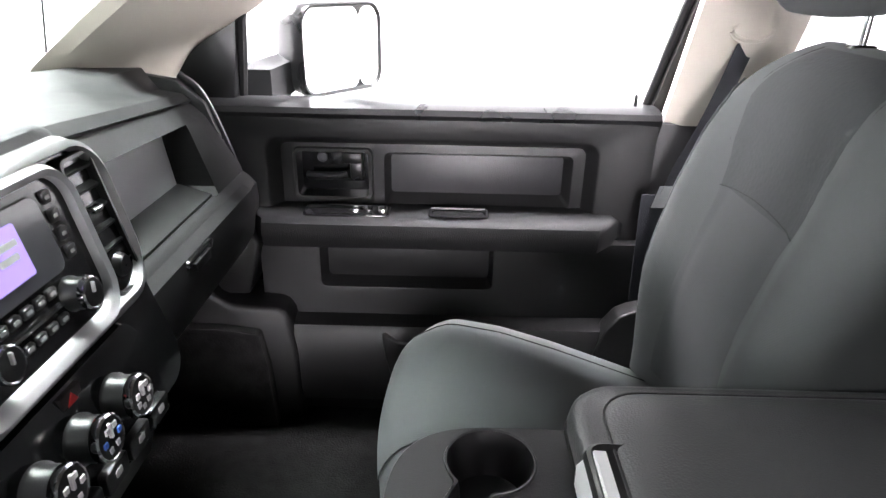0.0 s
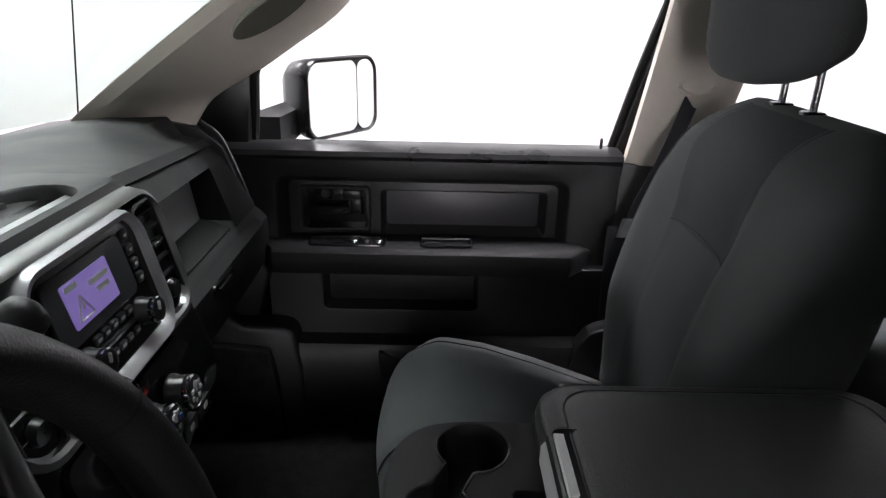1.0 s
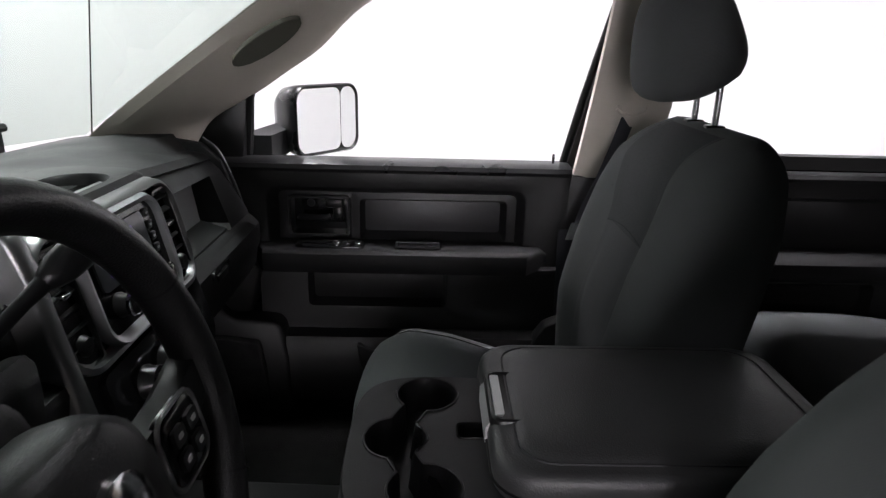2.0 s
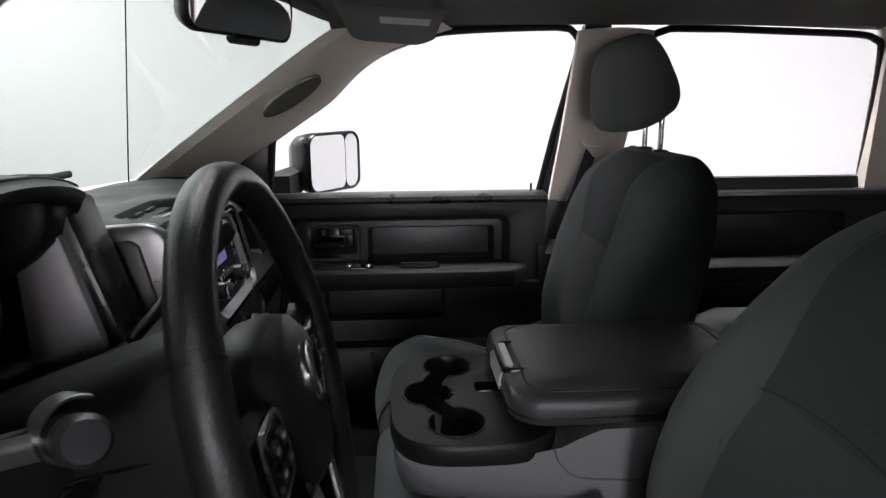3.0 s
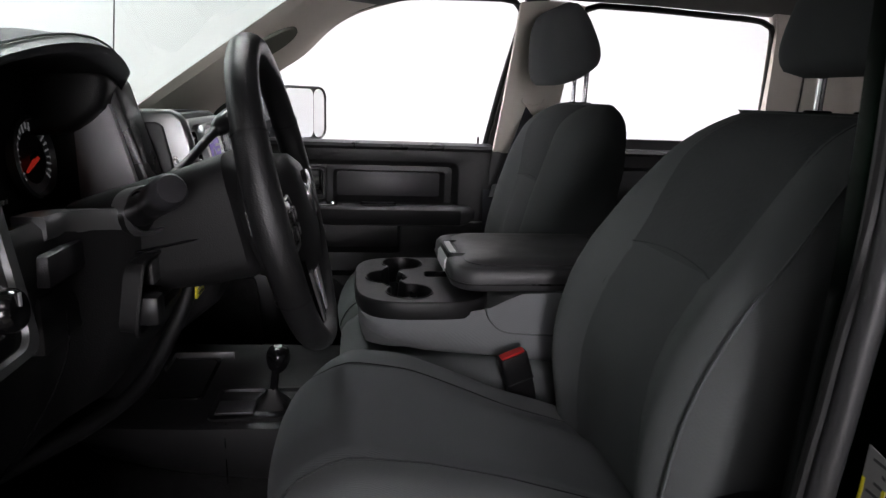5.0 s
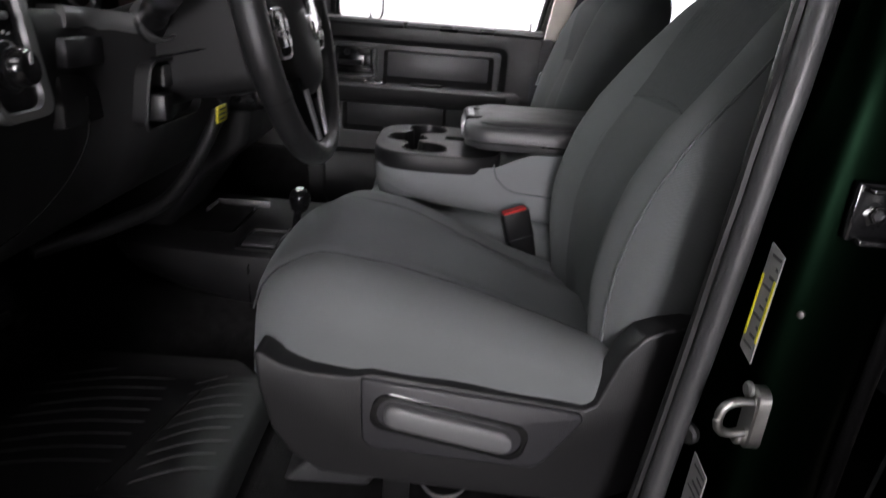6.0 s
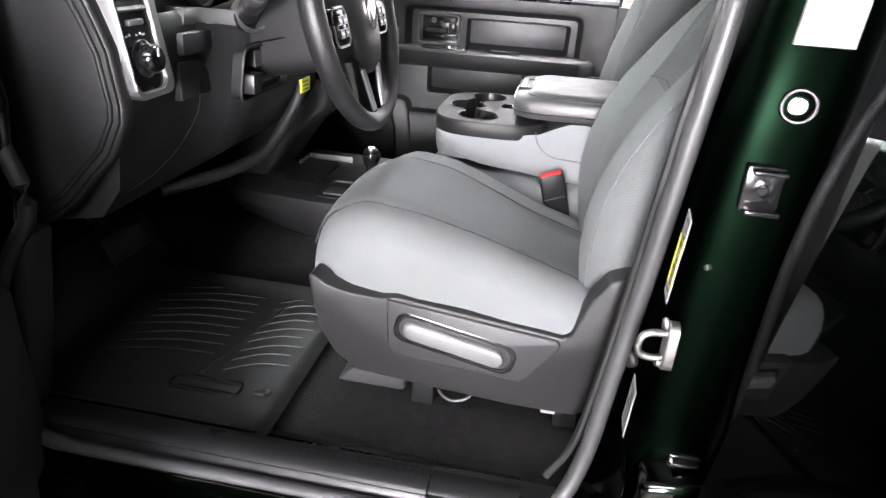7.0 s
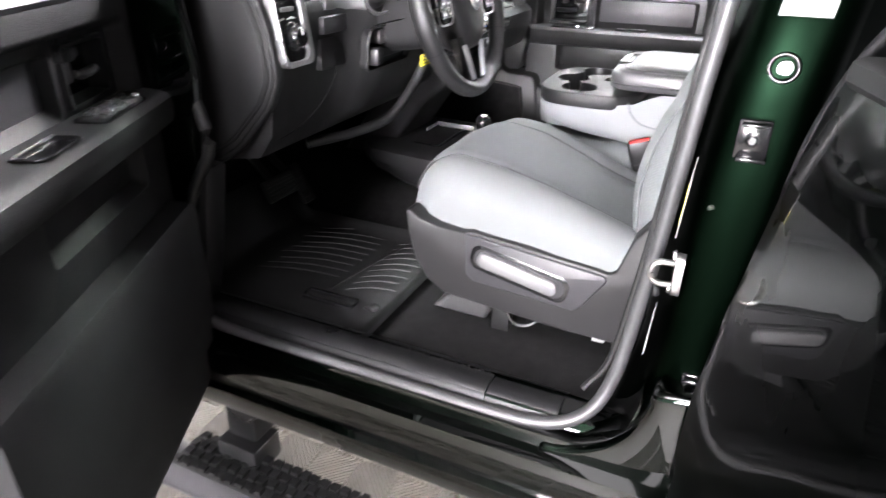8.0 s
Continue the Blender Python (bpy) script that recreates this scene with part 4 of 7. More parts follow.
part("body", skin([con_ring(x, 0) for x in [-0.0615, -0.057, -0.048, -0.035, -0.015, 0.005] + lin(0.03, 0.56, 18)]), M_CONSOLE, con, "grey green cloth console body", sharp=60)
part("seam", tube([V(x, -CW - 0.0025, z) for x, z in spline([(0.175, 1.262), (0.185, 1.235), (0.215, 1.212), (0.28, 1.205), (0.42, 1.196)], 20)], 0.0018, 6), M_INSERT, con)
# tray: plate with round holes
def tray_plate():
    cups = [(0.037, -0.098, 0.046), (-0.003, 0.004, 0.043), (0.038, 0.116, 0.046)]
    out = []
    n = 48
    for i in range(n):
        a = 2 * math.pi * i / n
        c, s2 = math.cos(a), math.sin(a)
        x = 0.07 + (0.136 if c < 0 else 0.125) * math.copysign(abs(c) ** 0.62, c)
        out.append((x, 0.168 * math.copysign(abs(s2) ** 0.5, s2)))
    return cups, out
cups, outline = tray_plate()
# one joined well: three round cups with necks between them
axis_pts = [np.array(p) for p in spline([(cx, cy) for cx, cy, r in cups], 41)]
run = np.concatenate([[0], np.cumsum([np.linalg.norm(q - p) for p, q in zip(axis_pts, axis_pts[1:])])])
knots = [run[0], run[20], run[40]]


def well_loop(grow, ends=False):
    """Outline of the joined wells, drawn out or in by grow."""
    stops = [-(cups[0][2] + grow) * math.cos(a) for a in lin(0.0, 1.2, 9)] + lin(-0.012, run[-1] + 0.012, 54) + [run[-1] + (cups[2][2] + grow) * math.sin(a) for a in lin(0.36, math.pi / 2, 9)]
    sides = ([], [])
    for t in stops:
        base_p = np.array([np.interp(t, run, [p[k] for p in axis_pts]) for k in (0, 1)])
        tang = axis_pts[1] - axis_pts[0] if t <= 0 else axis_pts[-1] - axis_pts[-2] if t >= run[-1] else np.array([np.interp(min(t + 0.02, run[-1]), run, [p[k] for p in axis_pts]) - np.interp(max(t - 0.02, 0), run, [p[k] for p in axis_pts]) for k in (0, 1)])
        tang = tang / np.linalg.norm(tang)
        base_p = base_p + tang * (min(t, 0) + max(t - run[-1], 0))
        half = max([math.sqrt(max((c[2] + grow) ** 2 - (t - k) ** 2, 0)) for c, k in zip(cups, knots)] + [0.019 + grow if 0 < t < run[-1] else 0.0])
        nrm = np.array([-tang[1], tang[0]])
        sides[0].append(tuple(base_p + nrm * half))
        sides[1].append(tuple(base_p - nrm * half))
    if ends:
        return sides
    return sides[0][1:-1] + [sides[0][-1]] + sides[1][1:-1][::-1] + [sides[1][0]]


slot_loop = rrect(0.105, 0.022, 0.050, 0.034, 0.008, 3)


def plate(outer, inner, z):
    """A flat sheet at z inside one outline and outside the others."""
    bm = bmesh.new()
    es = []
    for loop in [outer] + inner:
        vs = [bm.verts.new((x, y, z)) for x, y in loop]
        es += [bm.edges.new((vs[i], vs[(i + 1) % len(vs)])) for i in range(len(vs))]
    bmesh.ops.triangle_fill(bm, edges=es, use_beauty=True, use_dissolve=False, normal=(0, 0, 1))
    return bm


def in_loop(p, loop):
    odd = False
    for (xa, ya), (xb, yb) in zip(loop, loop[1:] + loop[:1]):
        if (ya > p.y) != (yb > p.y) and p.x < (xb - xa) * (p.y - ya) / (yb - ya) + xa:
            odd = not odd
    return odd


wells = well_loop(0.0)
bm = plate(outline, [wells, slot_loop], 1.272)
bad = [f for f in bm.faces if in_loop(f.calc_center_median(), wells) or in_loop(f.calc_center_median(), slot_loop)]
bmesh.ops.delete(bm, geom=bad, context="FACES")
skirt = skin([[V(0.07 + (x - 0.07) * k, y * k, z) for x, y in outline] for k, z in ((1.0, 1.272), (1.012, 1.270), (1.018, 1.264), (1.018, 1.245), (1.005, 1.238))], False)
part("tray", join(bm, skirt), M_PLASTIC, con, "black grained cup holder tray", sharp=40)
wall = skin([[V(x, y, z) for x, y in well_loop(g)] for g, z in ((0.002, 1.2722), (0.001, 1.2742), (-0.0015, 1.2735), (-0.003, 1.266), (-0.005, 1.235), (-0.008, 1.2175))], False)
floor_w = skin([[V(a[0], a[1], 1.2178), V(b[0], b[1], 1.2178)] for a, b in zip(*well_loop(-0.004, True))], False, None, False)
part("cup_holder", join(wall, floor_w), M_SATIN, con, "satin black joined cup wells", sharp=60)
part("slot", skin([[V(x, y, z) for x, y in inset(slot_loop, d, d)] for d, z in ((-0.002, 1.2722), (-0.001, 1.274), (0.0015, 1.273), (0.003, 1.245))], "end"), M_PIANO, con, "small black slot by the lid", sharp=40)
# armrest lid
def lid_ring(z, k):
    out = []
    for x, y in rrect(0.338, 0.012, 0.445, 0.328, 0.05, 6):
        x2 = 0.335 + (x - 0.335) * k
        out.append(V(x2, 0.012 + (y - 0.012) * k, z))
    return out
rings = [lid_ring(1.286, 0.965), lid_ring(1.289, 0.99), lid_ring(1.300, 1.0), lid_ring(1.312, 1.003), lid_ring(1.323, 0.992), lid_ring(1.329, 0.97), lid_ring(1.331, 0.93), lid_ring(1.332, 0.86), lid_ring(1.335, 0.84), lid_ring(1.339, 0.79), lid_ring(1.341, 0.6), lid_ring(1.342, 0.3)]
lid = part("lid", skin(rings), M_LEATHER, con, "black stitched leatherette armrest lid", sharp=70)
part("stitch", tube([p for p in lid_ring(1.333, 0.862)] + [lid_ring(1.333, 0.862)[0]], 0.0014, 6), M_GREY, lid)
part("stitch", tube([p for p in lid_ring(1.3005, 1.004)] + [lid_ring(1.3005, 1.004)[0]], 0.0018, 6), M_SATIN, lid)
part("latch_pad", skin([[V(x, y, z) for x, y in rrect(0.158, 0.012, w, h, 0.014)] for w, h, z in ((0.082, 0.128, 1.326), (0.078, 0.124, 1.3345), (0.072, 0.118, 1.3365), (0.066, 0.112, 1.3345), (0.06, 0.106, 1.333))]), M_SATIN, lid, "satin black latch pad", sharp=40)
part("latch", skin([[V(0.112 + a, 0.012 + b, c) for a, b, c in r] for r in ([(0.0, -0.050, 1.296), (0.0, 0.050, 1.296), (0.010, 0.050, 1.296), (0.010, -0.050, 1.296)], [(0.0, -0.051, 1.318), (0.0, 0.051, 1.318), (0.012, 0.051, 1.318), (0.012, -0.051, 1.318)], [(0.014, -0.049, 1.3375), (0.014, 0.049, 1.3375), (0.024, 0.048, 1.3375), (0.024, -0.048, 1.3375)])]), M_LATCH, lid, "bright silver latch paddle")
# centre seat cushion under the console
cc = thing("center_seat_cushion", (0.15, 0, 0.98), "light grey cloth centre seat cushion below the console", "car seat")
rings = [[V(x, y, z - rnd(0.08 - (x + 0.1), 0.08) * 0.8) for y, z in [(-0.180, 1.0), (-0.186, 1.11), (-0.174, 1.138), (-0.12, 1.148), (0, 1.15), (0.12, 1.148), (0.174, 1.138), (0.186, 1.11), (0.180, 1.0)]] for x in [-0.099, -0.095, -0.085, -0.06, -0.02] + lin(0.02, 0.42, 10)]
part("cushion", skin(rings), M_SIDE, cc, sharp=70)
part("cushion_base", box(-0.06, 0.40, -0.16, 0.16, 0.86, 1.005, 0.015), M_PLASTIC, cc)
# belt buckles
bk = thing("seat_belt_buckle", (0.25, -0.205, 1.05), "black seat belt buckle with a red press button", "seat belt")
bdir = V(-0.30, -0.05, 0.95).normalized()
bc = V(0.222, -0.214, 1.178)
mb = bdir.to_track_quat("Z", "Y").to_matrix().to_4x4()
mb.translation = bc
part("housing", skin([[mb @ V(x * k, y * k, z) for x, y in rrect(0, 0, 0.026, 0.056, 0.008)] for k, z in ((0.8, -0.13), (0.85, -0.10), (0.96, -0.05), (1.0, -0.046), (1.0, 0.004), (0.94, 0.008))]), M_SATIN, bk, sharp=50)
part("button", skin([[mb @ V(x, y, z) for x, y in rrect(0, 0, 0.018, 0.046, 0.004)] for z in (0.004, 0.012)]), M_RED, bk, "red press button")
part("collar", skin([[mb @ V(x * k, y * k, z) for x, y in rrect(0, 0, 0.027, 0.057, 0.008)] for k, z in ((1.0, -0.047), (1.02, -0.0465), (1.02, -0.0445), (1.0, -0.044))]), M_GREY, bk)
part("stalk", tube([bc - bdir * 0.12, bc - bdir * 0.2 + V(0.03, 0, 0), V(0.30, -0.205, 0.95)], 0.012, 8), M_STEEL, bk)

# ---- dashboard ----
dash = thing("dashboard", (-0.5, 0, 1.2), "black grained dashboard with grey centre stack and storage bins", "dashboard")
def dash_ring(y, rec, drv):
    crown = -0.012 * (y / 0.8) ** 2
    p = min(max((y - 0.22) / 0.47, 0), 1.15) if not drv else 0.9
    sx, sz = -0.402 - 0.066 * p, 1.564 - 0.056 * p
    if drv:
        sx, sz = -0.448 - 0.02 * sm(0.45, 0.80, abs(y)), 1.512
    top = [(-1.0, 1.49), (-0.80, 1.555 + crown), (-0.66, 1.574 + crown), (-0.56, max(1.570 + crown, sz + 0.012)), (min(sx - 0.055, -0.48), sz + 0.022), (sx - 0.016, sz + 0.016), (sx - 0.001, sz + 0.004), (sx - 0.006, sz - 0.001)]
    if drv:
        face = [(-0.440, 1.506), (-0.425, 1.490), (-0.425, 1.4885), (-0.40, 1.455), (-0.350, 1.446), (-0.326, 1.440), (-0.323, 1.43), (-0.331, 1.38), (-0.350, 1.32), (-0.390, 1.255), (-0.46, 1.205), (-0.60, 1.18), (-1.0, 1.18)]
    else:
        b = sz - 0.030 - 0.006 * (1 - p)
        x0 = sx + 0.020
        face = [(sx + 0.002, sz - 0.006), (x0, b + 0.006)]
        face += [(-0.478, b - 0.004), (-0.462, 1.392), (-0.402, 1.374)] if rec else [(x0 + 0.003, b), (-0.404, 1.388), (-0.400, 1.374)]
        face += [(-0.388, 1.366), (-0.376, 1.352), (-0.374, 1.320), (-0.382, 1.27), (-0.40, 1.235), (-0.46, 1.205), (-0.60, 1.18), (-1.0, 1.18)]
    if drv and -0.69 < y < -0.205:
        top = top[:3] + [(-0.60, 1.57), (-0.585, 1.566), (-0.580, 1.47), (-0.50, 1.462), (-0.44, 1.459)]
        face = [(-0.43, 1.461), (-0.37, 1.484), (-0.34, 1.500), (-0.325, 1.503), (-0.317, 1.495), (-0.315, 1.47), (-0.318, 1.43), (-0.326, 1.38), (-0.345, 1.32), (-0.385, 1.255), (-0.46, 1.205), (-0.60, 1.18), (-1.0, 1.18)]
    back_set = (0.07 * sm(-0.47, -0.56, y) if y > -0.693 else 0.065) if drv else 0.0
    return [V(x - back_set * sm(-0.44, -0.34, x), y, z) for x, z in top + face]
rings = [dash_ring(y, r, False) for y, r in ((0.0, 0), (0.15, 0), (0.20, 0), (0.262, 0), (0.264, 1), (0.34, 1), (0.48, 1), (0.610, 1), (0.622, 0), (0.68, 0), (0.73, 0), (0.757, 0))]
part("passenger_side", skin(rings), M_SOFT, dash, "black padded passenger side with open bin", sharp=28)
rings = [dash_ring(y, 0, True) for y in [-0.758, -0.755, -0.75, -0.74, -0.72, -0.695, -0.685] + lin(-0.66, -0.24, 15) + [-0.21, -0.20, -0.17, -0.12, -0.06, 0.0]]
part("driver_side", skin(rings), M_SOFT, dash, sharp=42)
part("bin_floor", prism([(-0.460, 1.393), (-0.405, 1.376), (-0.405, 1.380), (-0.460, 1.397)], "y", 0.268, 0.606, 0.0005), M_RUBBER, dash, "black rubber bin mat")
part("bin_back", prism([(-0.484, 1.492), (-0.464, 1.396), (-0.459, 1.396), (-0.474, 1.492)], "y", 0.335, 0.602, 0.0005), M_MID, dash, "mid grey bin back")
# glovebox door with latch
gb = part("glovebox", skin([[V(x, y, z) for x, z in ((-0.386, 1.366), (-0.370, 1.356), (-0.366, 1.325), (-0.374, 1.27), (-0.392, 1.24), (-0.405, 1.27), (-0.39, 1.34))] for y in (0.235, 0.24, 0.4, 0.6, 0.70, 0.705)]), M_SOFT, dash, "black glovebox lid", sharp=35)
part("latch_recess", skin([[V(-0.3675 - d - 0.003 * (z < 1.345), y, z) for y, z in rrect(0.44, 1.338, w, h, 0.008)] for w, h, d in ((0.098, 0.034, 0.004), (0.096, 0.032, -0.002), (0.086, 0.024, -0.002), (0.08, 0.02, 0.008))], "end"), M_PIANO, gb, "black glovebox latch recess")
part("latch_paddle", prism([(0.41, 1.345), (0.472, 1.345), (0.467, 1.329), (0.415, 1.329)], "x", -0.371, -0.362, 0.003), M_SATIN, gb)
# end strip on the passenger side
part("end_strip", tube(spline([(-0.500, 0.768, 1.548), (-0.463, 0.768, 1.515), (-0.43, 0.768, 1.43), (-0.405, 0.768, 1.34), (-0.398, 0.768, 1.285)], 20), 0.0045, 8, 1.6), M_GREY, dash, "grey end strip")
part("end_cap", prism([(-0.95, 1.45), (-0.60, 1.555), (-0.50, 1.54), (-0.455, 1.50), (-0.42, 1.40), (-0.40, 1.28), (-0.44, 1.215), (-0.95, 1.2)], "y", 0.755, 0.775, 0.006), M_SATIN, dash)
# driver end cap with its stepped rim
cap_o = [(-0.95, 1.45), (-0.60, 1.60), (-0.42, 1.615), (-0.428, 1.565), (-0.407, 1.52), (-0.388, 1.466), (-0.380, 1.389), (-0.383, 1.364), (-0.410, 1.312), (-0.495, 1.222), (-0.55, 1.185), (-0.95, 1.18)]
part("driver_end_cap", prism(cap_o, "y", -0.778, -0.752, 0.008, 3), M_PLASTIC, dash, "black dash end panel facing the door", sharp=45)
for cap_in, cap_y in ((0.011, -0.782), (0.026, -0.786), (0.034, -0.7885)):
    part("end_panel", prism(inset(cap_o, cap_in, cap_in), "y", cap_y, -0.774, 0.003, 2), M_SOFT, dash, sharp=45)

# centre stack
SY = 0.028
def stack_x(z):
    return interp(z, [1.30, 1.36, 1.40, 1.45, 1.60], [-0.288, -0.296, -0.308, -0.330, -0.364])
st = part("stack_console", skin([[V(stack_x(z) - d, y, z) for y, z in rrect(SY, 1.450, w, h, 0.03, 5)] for w, h, d in ((0.346, 0.264, 0.18), (0.346, 0.264, 0.03), (0.34, 0.258, 0.012), (0.328, 0.25, 0.004), (0.26, 0.22, 0.004), (0.05, 0.05, 0.004))]), M_PIANO, dash, "gloss black centre stack", sharp=40)
def frame_loop(yc, zc, w, h, r, d, n=6):
    return [V(stack_x(z) + d, y + SY, z) for y, z in rrect(yc, zc, w, h, r, n)]
part("stack_surround", skin([frame_loop(0, 1.506, 0.362, 0.164, 0.05, -0.05), frame_loop(0, 1.506, 0.360, 0.162, 0.05, -0.006), frame_loop(0, 1.506, 0.354, 0.156, 0.046, 0.006), frame_loop(0, 1.507, 0.342, 0.144, 0.040, 0.009), frame_loop(0, 1.507, 0.332, 0.136, 0.036, 0.002), frame_loop(0, 1.507, 0.328, 0.132, 0.032, -0.02)], False), M_STACK, st, "satin grey outer surround", sharp=50)
part("radio_bezel", skin([frame_loop(0.0, 1.506, 0.220, 0.146, 0.034, -0.01), frame_loop(0.0, 1.506, 0.218, 0.144, 0.034, 0.010), frame_loop(0.0, 1.506, 0.212, 0.138, 0.032, 0.016), frame_loop(0.0, 1.506, 0.200, 0.126, 0.026, 0.014), frame_loop(0.0, 1.506, 0.196, 0.122, 0.024, 0.004)], False), M_SILVER, st, "bright silver radio frame", sharp=50)
rad = part("radio", skin([frame_loop(0.0, 1.506, 0.202, 0.128, 0.016, -0.02), frame_loop(0.0, 1.506, 0.202, 0.128, 0.016, 0.006), frame_loop(0.0, 1.506, 0.05, 0.05, 0.01, 0.006)]), M_PIANO, st, "gloss black radio with lit display", sharp=40)
part("display_glass", skin([frame_loop(-0.008, 1.526, 0.142, 0.066, 0.010, 0.004), frame_loop(-0.008, 1.526, 0.140, 0.064, 0.010, 0.0085), frame_loop(-0.008, 1.526, 0.03, 0.02, 0.005, 0.009)]), M_SCREENDARK, rad, "grey display glass", sharp=40)
dsp = part("display", skin([frame_loop(-0.014, 1.527, 0.080, 0.042, 0.002, 0.008, 2), frame_loop(-0.014, 1.527, 0.080, 0.042, 0.002, 0.0098, 2)]), M_SCREEN, rad, "lilac glowing radio display")
for i, (yy, zz, ww) in enumerate(((-0.040, 1.543, 0.020), (0.004, 1.535, 0.034), (0.006, 1.525, 0.022))):
    part("readout_bar", skin([frame_loop(yy, zz, ww, 0.005, 0.001, 0.0096, 2), frame_loop(yy, zz, ww, 0.005, 0.001, 0.0104, 2)]), M_LEGEND, dsp)
tri_o = [(-0.045, 1.511), (-0.021, 1.511), (-0.033, 1.532)]
for (ya, za), (yb, zb) in zip(tri_o, tri_o[1:] + tri_o[:1]):
    part("warning_line", tube([V(stack_x(za) + 0.0098, ya + SY, za), V(stack_x(zb) + 0.0098, yb + SY, zb)], 0.0011, 5), M_LEGEND, dsp)
part("warning_mark", box(stack_x(1.52) + 0.0088, stack_x(1.52) + 0.0104, SY - 0.034, SY - 0.032, 1.515, 1.525, 0), M_LEGEND, dsp)
def knob(parent, y, z, r, ln, cap, label):
    p = V(stack_x(z) + 0.004, y + SY, z)
    k = part("knob", lathe([(r * 1.12, 0.0), (r * 1.12, 0.004), (r * 1.0, 0.007), (r * 0.98, ln * 0.8), (r * 0.9, ln), (r * 0.72, ln + 0.0005), (0.001, ln - 0.001)], p, (1, 0, 0.13), 28), M_SATIN, parent, label)
    part("knob_ring", lathe([(r * 1.0, ln * 0.72), (r * 1.03, ln * 0.76), (r * 1.02, ln * 0.98), (r * 0.93, ln * 1.03), (r * 0.84, ln * 0.98), (r * 0.84, ln * 0.8)], p, (1, 0, 0.13), 28), M_CHROME, k, "chrome knob ring")
    for i in range(cap):
        a = 2 * math.pi * i / cap
        q = p + V(ln + 0.0008, r * 0.55 * math.cos(a), r * 0.55 * math.sin(a) + 0.13 * ln)
        part("legend", box(q.x - 0.0005, q.x + 0.001, q.y - r * 0.13, q.y + r * 0.13, q.z - r * 0.13, q.z + r * 0.13, 0), M_LEGEND if i % 3 else M_BLUE if cap == 6 else M_LEGEND, k)
    part("pointer", box(p.x + ln - 0.001, p.x + ln + 0.002, p.y - r * 0.08, p.y + r * 0.08, p.z + 0.13 * ln, p.z + r * 0.7 + 0.13 * ln, 0.0004), M_LEGEND, k)
    return k
knob(rad, 0.054, 1.472, 0.014, 0.022, 0, "black radio knob with chrome ring")
knob(rad, -0.054, 1.472, 0.014, 0.022, 0, "black radio knob with chrome ring")
for i in range(5):
    yy = SY - 0.030 + 0.0155 * i
    for zz, hh in ((1.484, 0.009), (1.461, 0.008)):
        part("radio_button", prism(rrect(yy, zz, 0.013, hh, 0.002, 2), "x", stack_x(zz) - 0.002, stack_x(zz) + 0.0085, 0.001), M_SATIN, rad)
        part("legend", prism(rrect(yy, zz, 0.0065, 0.003, 0.0005, 1), "x", stack_x(zz) + 0.008, stack_x(zz) + 0.0092, 0), M_LEGEND, rad)
part("disc_slot", prism(rrect(SY, 1.4725, 0.074, 0.003, 0.001, 2), "x", stack_x(1.472) + 0.002, stack_x(1.472) + 0.0095, 0), M_CHROME, rad, "bright disc slot trim")
for i in range(4):
    zz = 1.551 - 0.016 * i
    part("side_button", prism(rrect(SY + 0.076, zz, 0.012, 0.012, 0.002, 2), "x", stack_x(zz) - 0.002, stack_x(zz) + 0.0085, 0.001), M_SATIN, rad)
    part("legend", prism(rrect(SY + 0.076, zz, 0.005, 0.003, 0.0005, 1), "x", stack_x(zz) + 0.008, stack_x(zz) + 0.0092, 0), M_LEGEND, rad)
# air vents either side of the radio
for sy in (-1, 1):
    vt = part("air_vent", skin([[V(stack_x(z) + d, y, z) for y, z in rrect(SY + sy * 0.138, 1.503, w, h, 0.008)] for w, h, d in ((0.052, 0.136, 0.0), (0.050, 0.134, 0.005), (0.045, 0.128, 0.005), (0.043, 0.126, -0.03))], "end"), M_SATIN, st, "black louvred air vent", sharp=40)
    for i in range(6):
        z = 1.557 - 0.019 * i
        part("louvre", skin([[V(stack_x(z) + x, y, z + zz) for x, zz in ((-0.016, 0.004), (-0.014, 0.0065), (0.003, -0.001), (0.002, -0.004))] for y in (SY + sy * 0.138 - 0.022, SY + sy * 0.138 + 0.022)]), M_SATIN, vt)
    part("vent_tab", box(stack_x(1.52) - 0.002, stack_x(1.52) + 0.008, SY + sy * 0.138 - 0.008, SY + sy * 0.138 + 0.008, 1.515, 1.521, 0.002), M_CHROME, vt, "bright vent tab")
    part("vent_wheel", lathe([(0.001, 0.008), (0.010, 0.008), (0.012, 0.004), (0.013, 0.0)], V(stack_x(1.46), SY + sy * 0.138, 1.460), (1, 0, 0), 18), M_SATIN, vt)
# climate controls below
cl = part("climate_panel", skin([frame_loop(-0.02, 1.372, 0.25, 0.10, 0.018, -0.006), frame_loop(-0.02, 1.372, 0.248, 0.098, 0.018, 0.003), frame_loop(-0.02, 1.372, 0.1, 0.03, 0.006, 0.003)]), M_PIANO, st, "gloss black climate panel", sharp=40)
for y, n in ((0.032, 7), (-0.023, 6), (-0.078, 5)):
    knob(cl, y, 1.383, 0.019, 0.026, n, "black climate knob with chrome ring")
hz = part("hazard_button", prism([(0.008, 1.418), (0.036, 1.418), (0.036, 1.404), (0.008, 1.404)], "x", stack_x(1.42) - 0.002, stack_x(1.42) + 0.008, 0.001), M_SATIN, cl)
part("legend", prism([(0.015, 1.406), (0.029, 1.406), (0.022, 1.416)], "x", stack_x(1.42) + 0.007, stack_x(1.42) + 0.009, 0), M_RED, hz, "red hazard triangle")
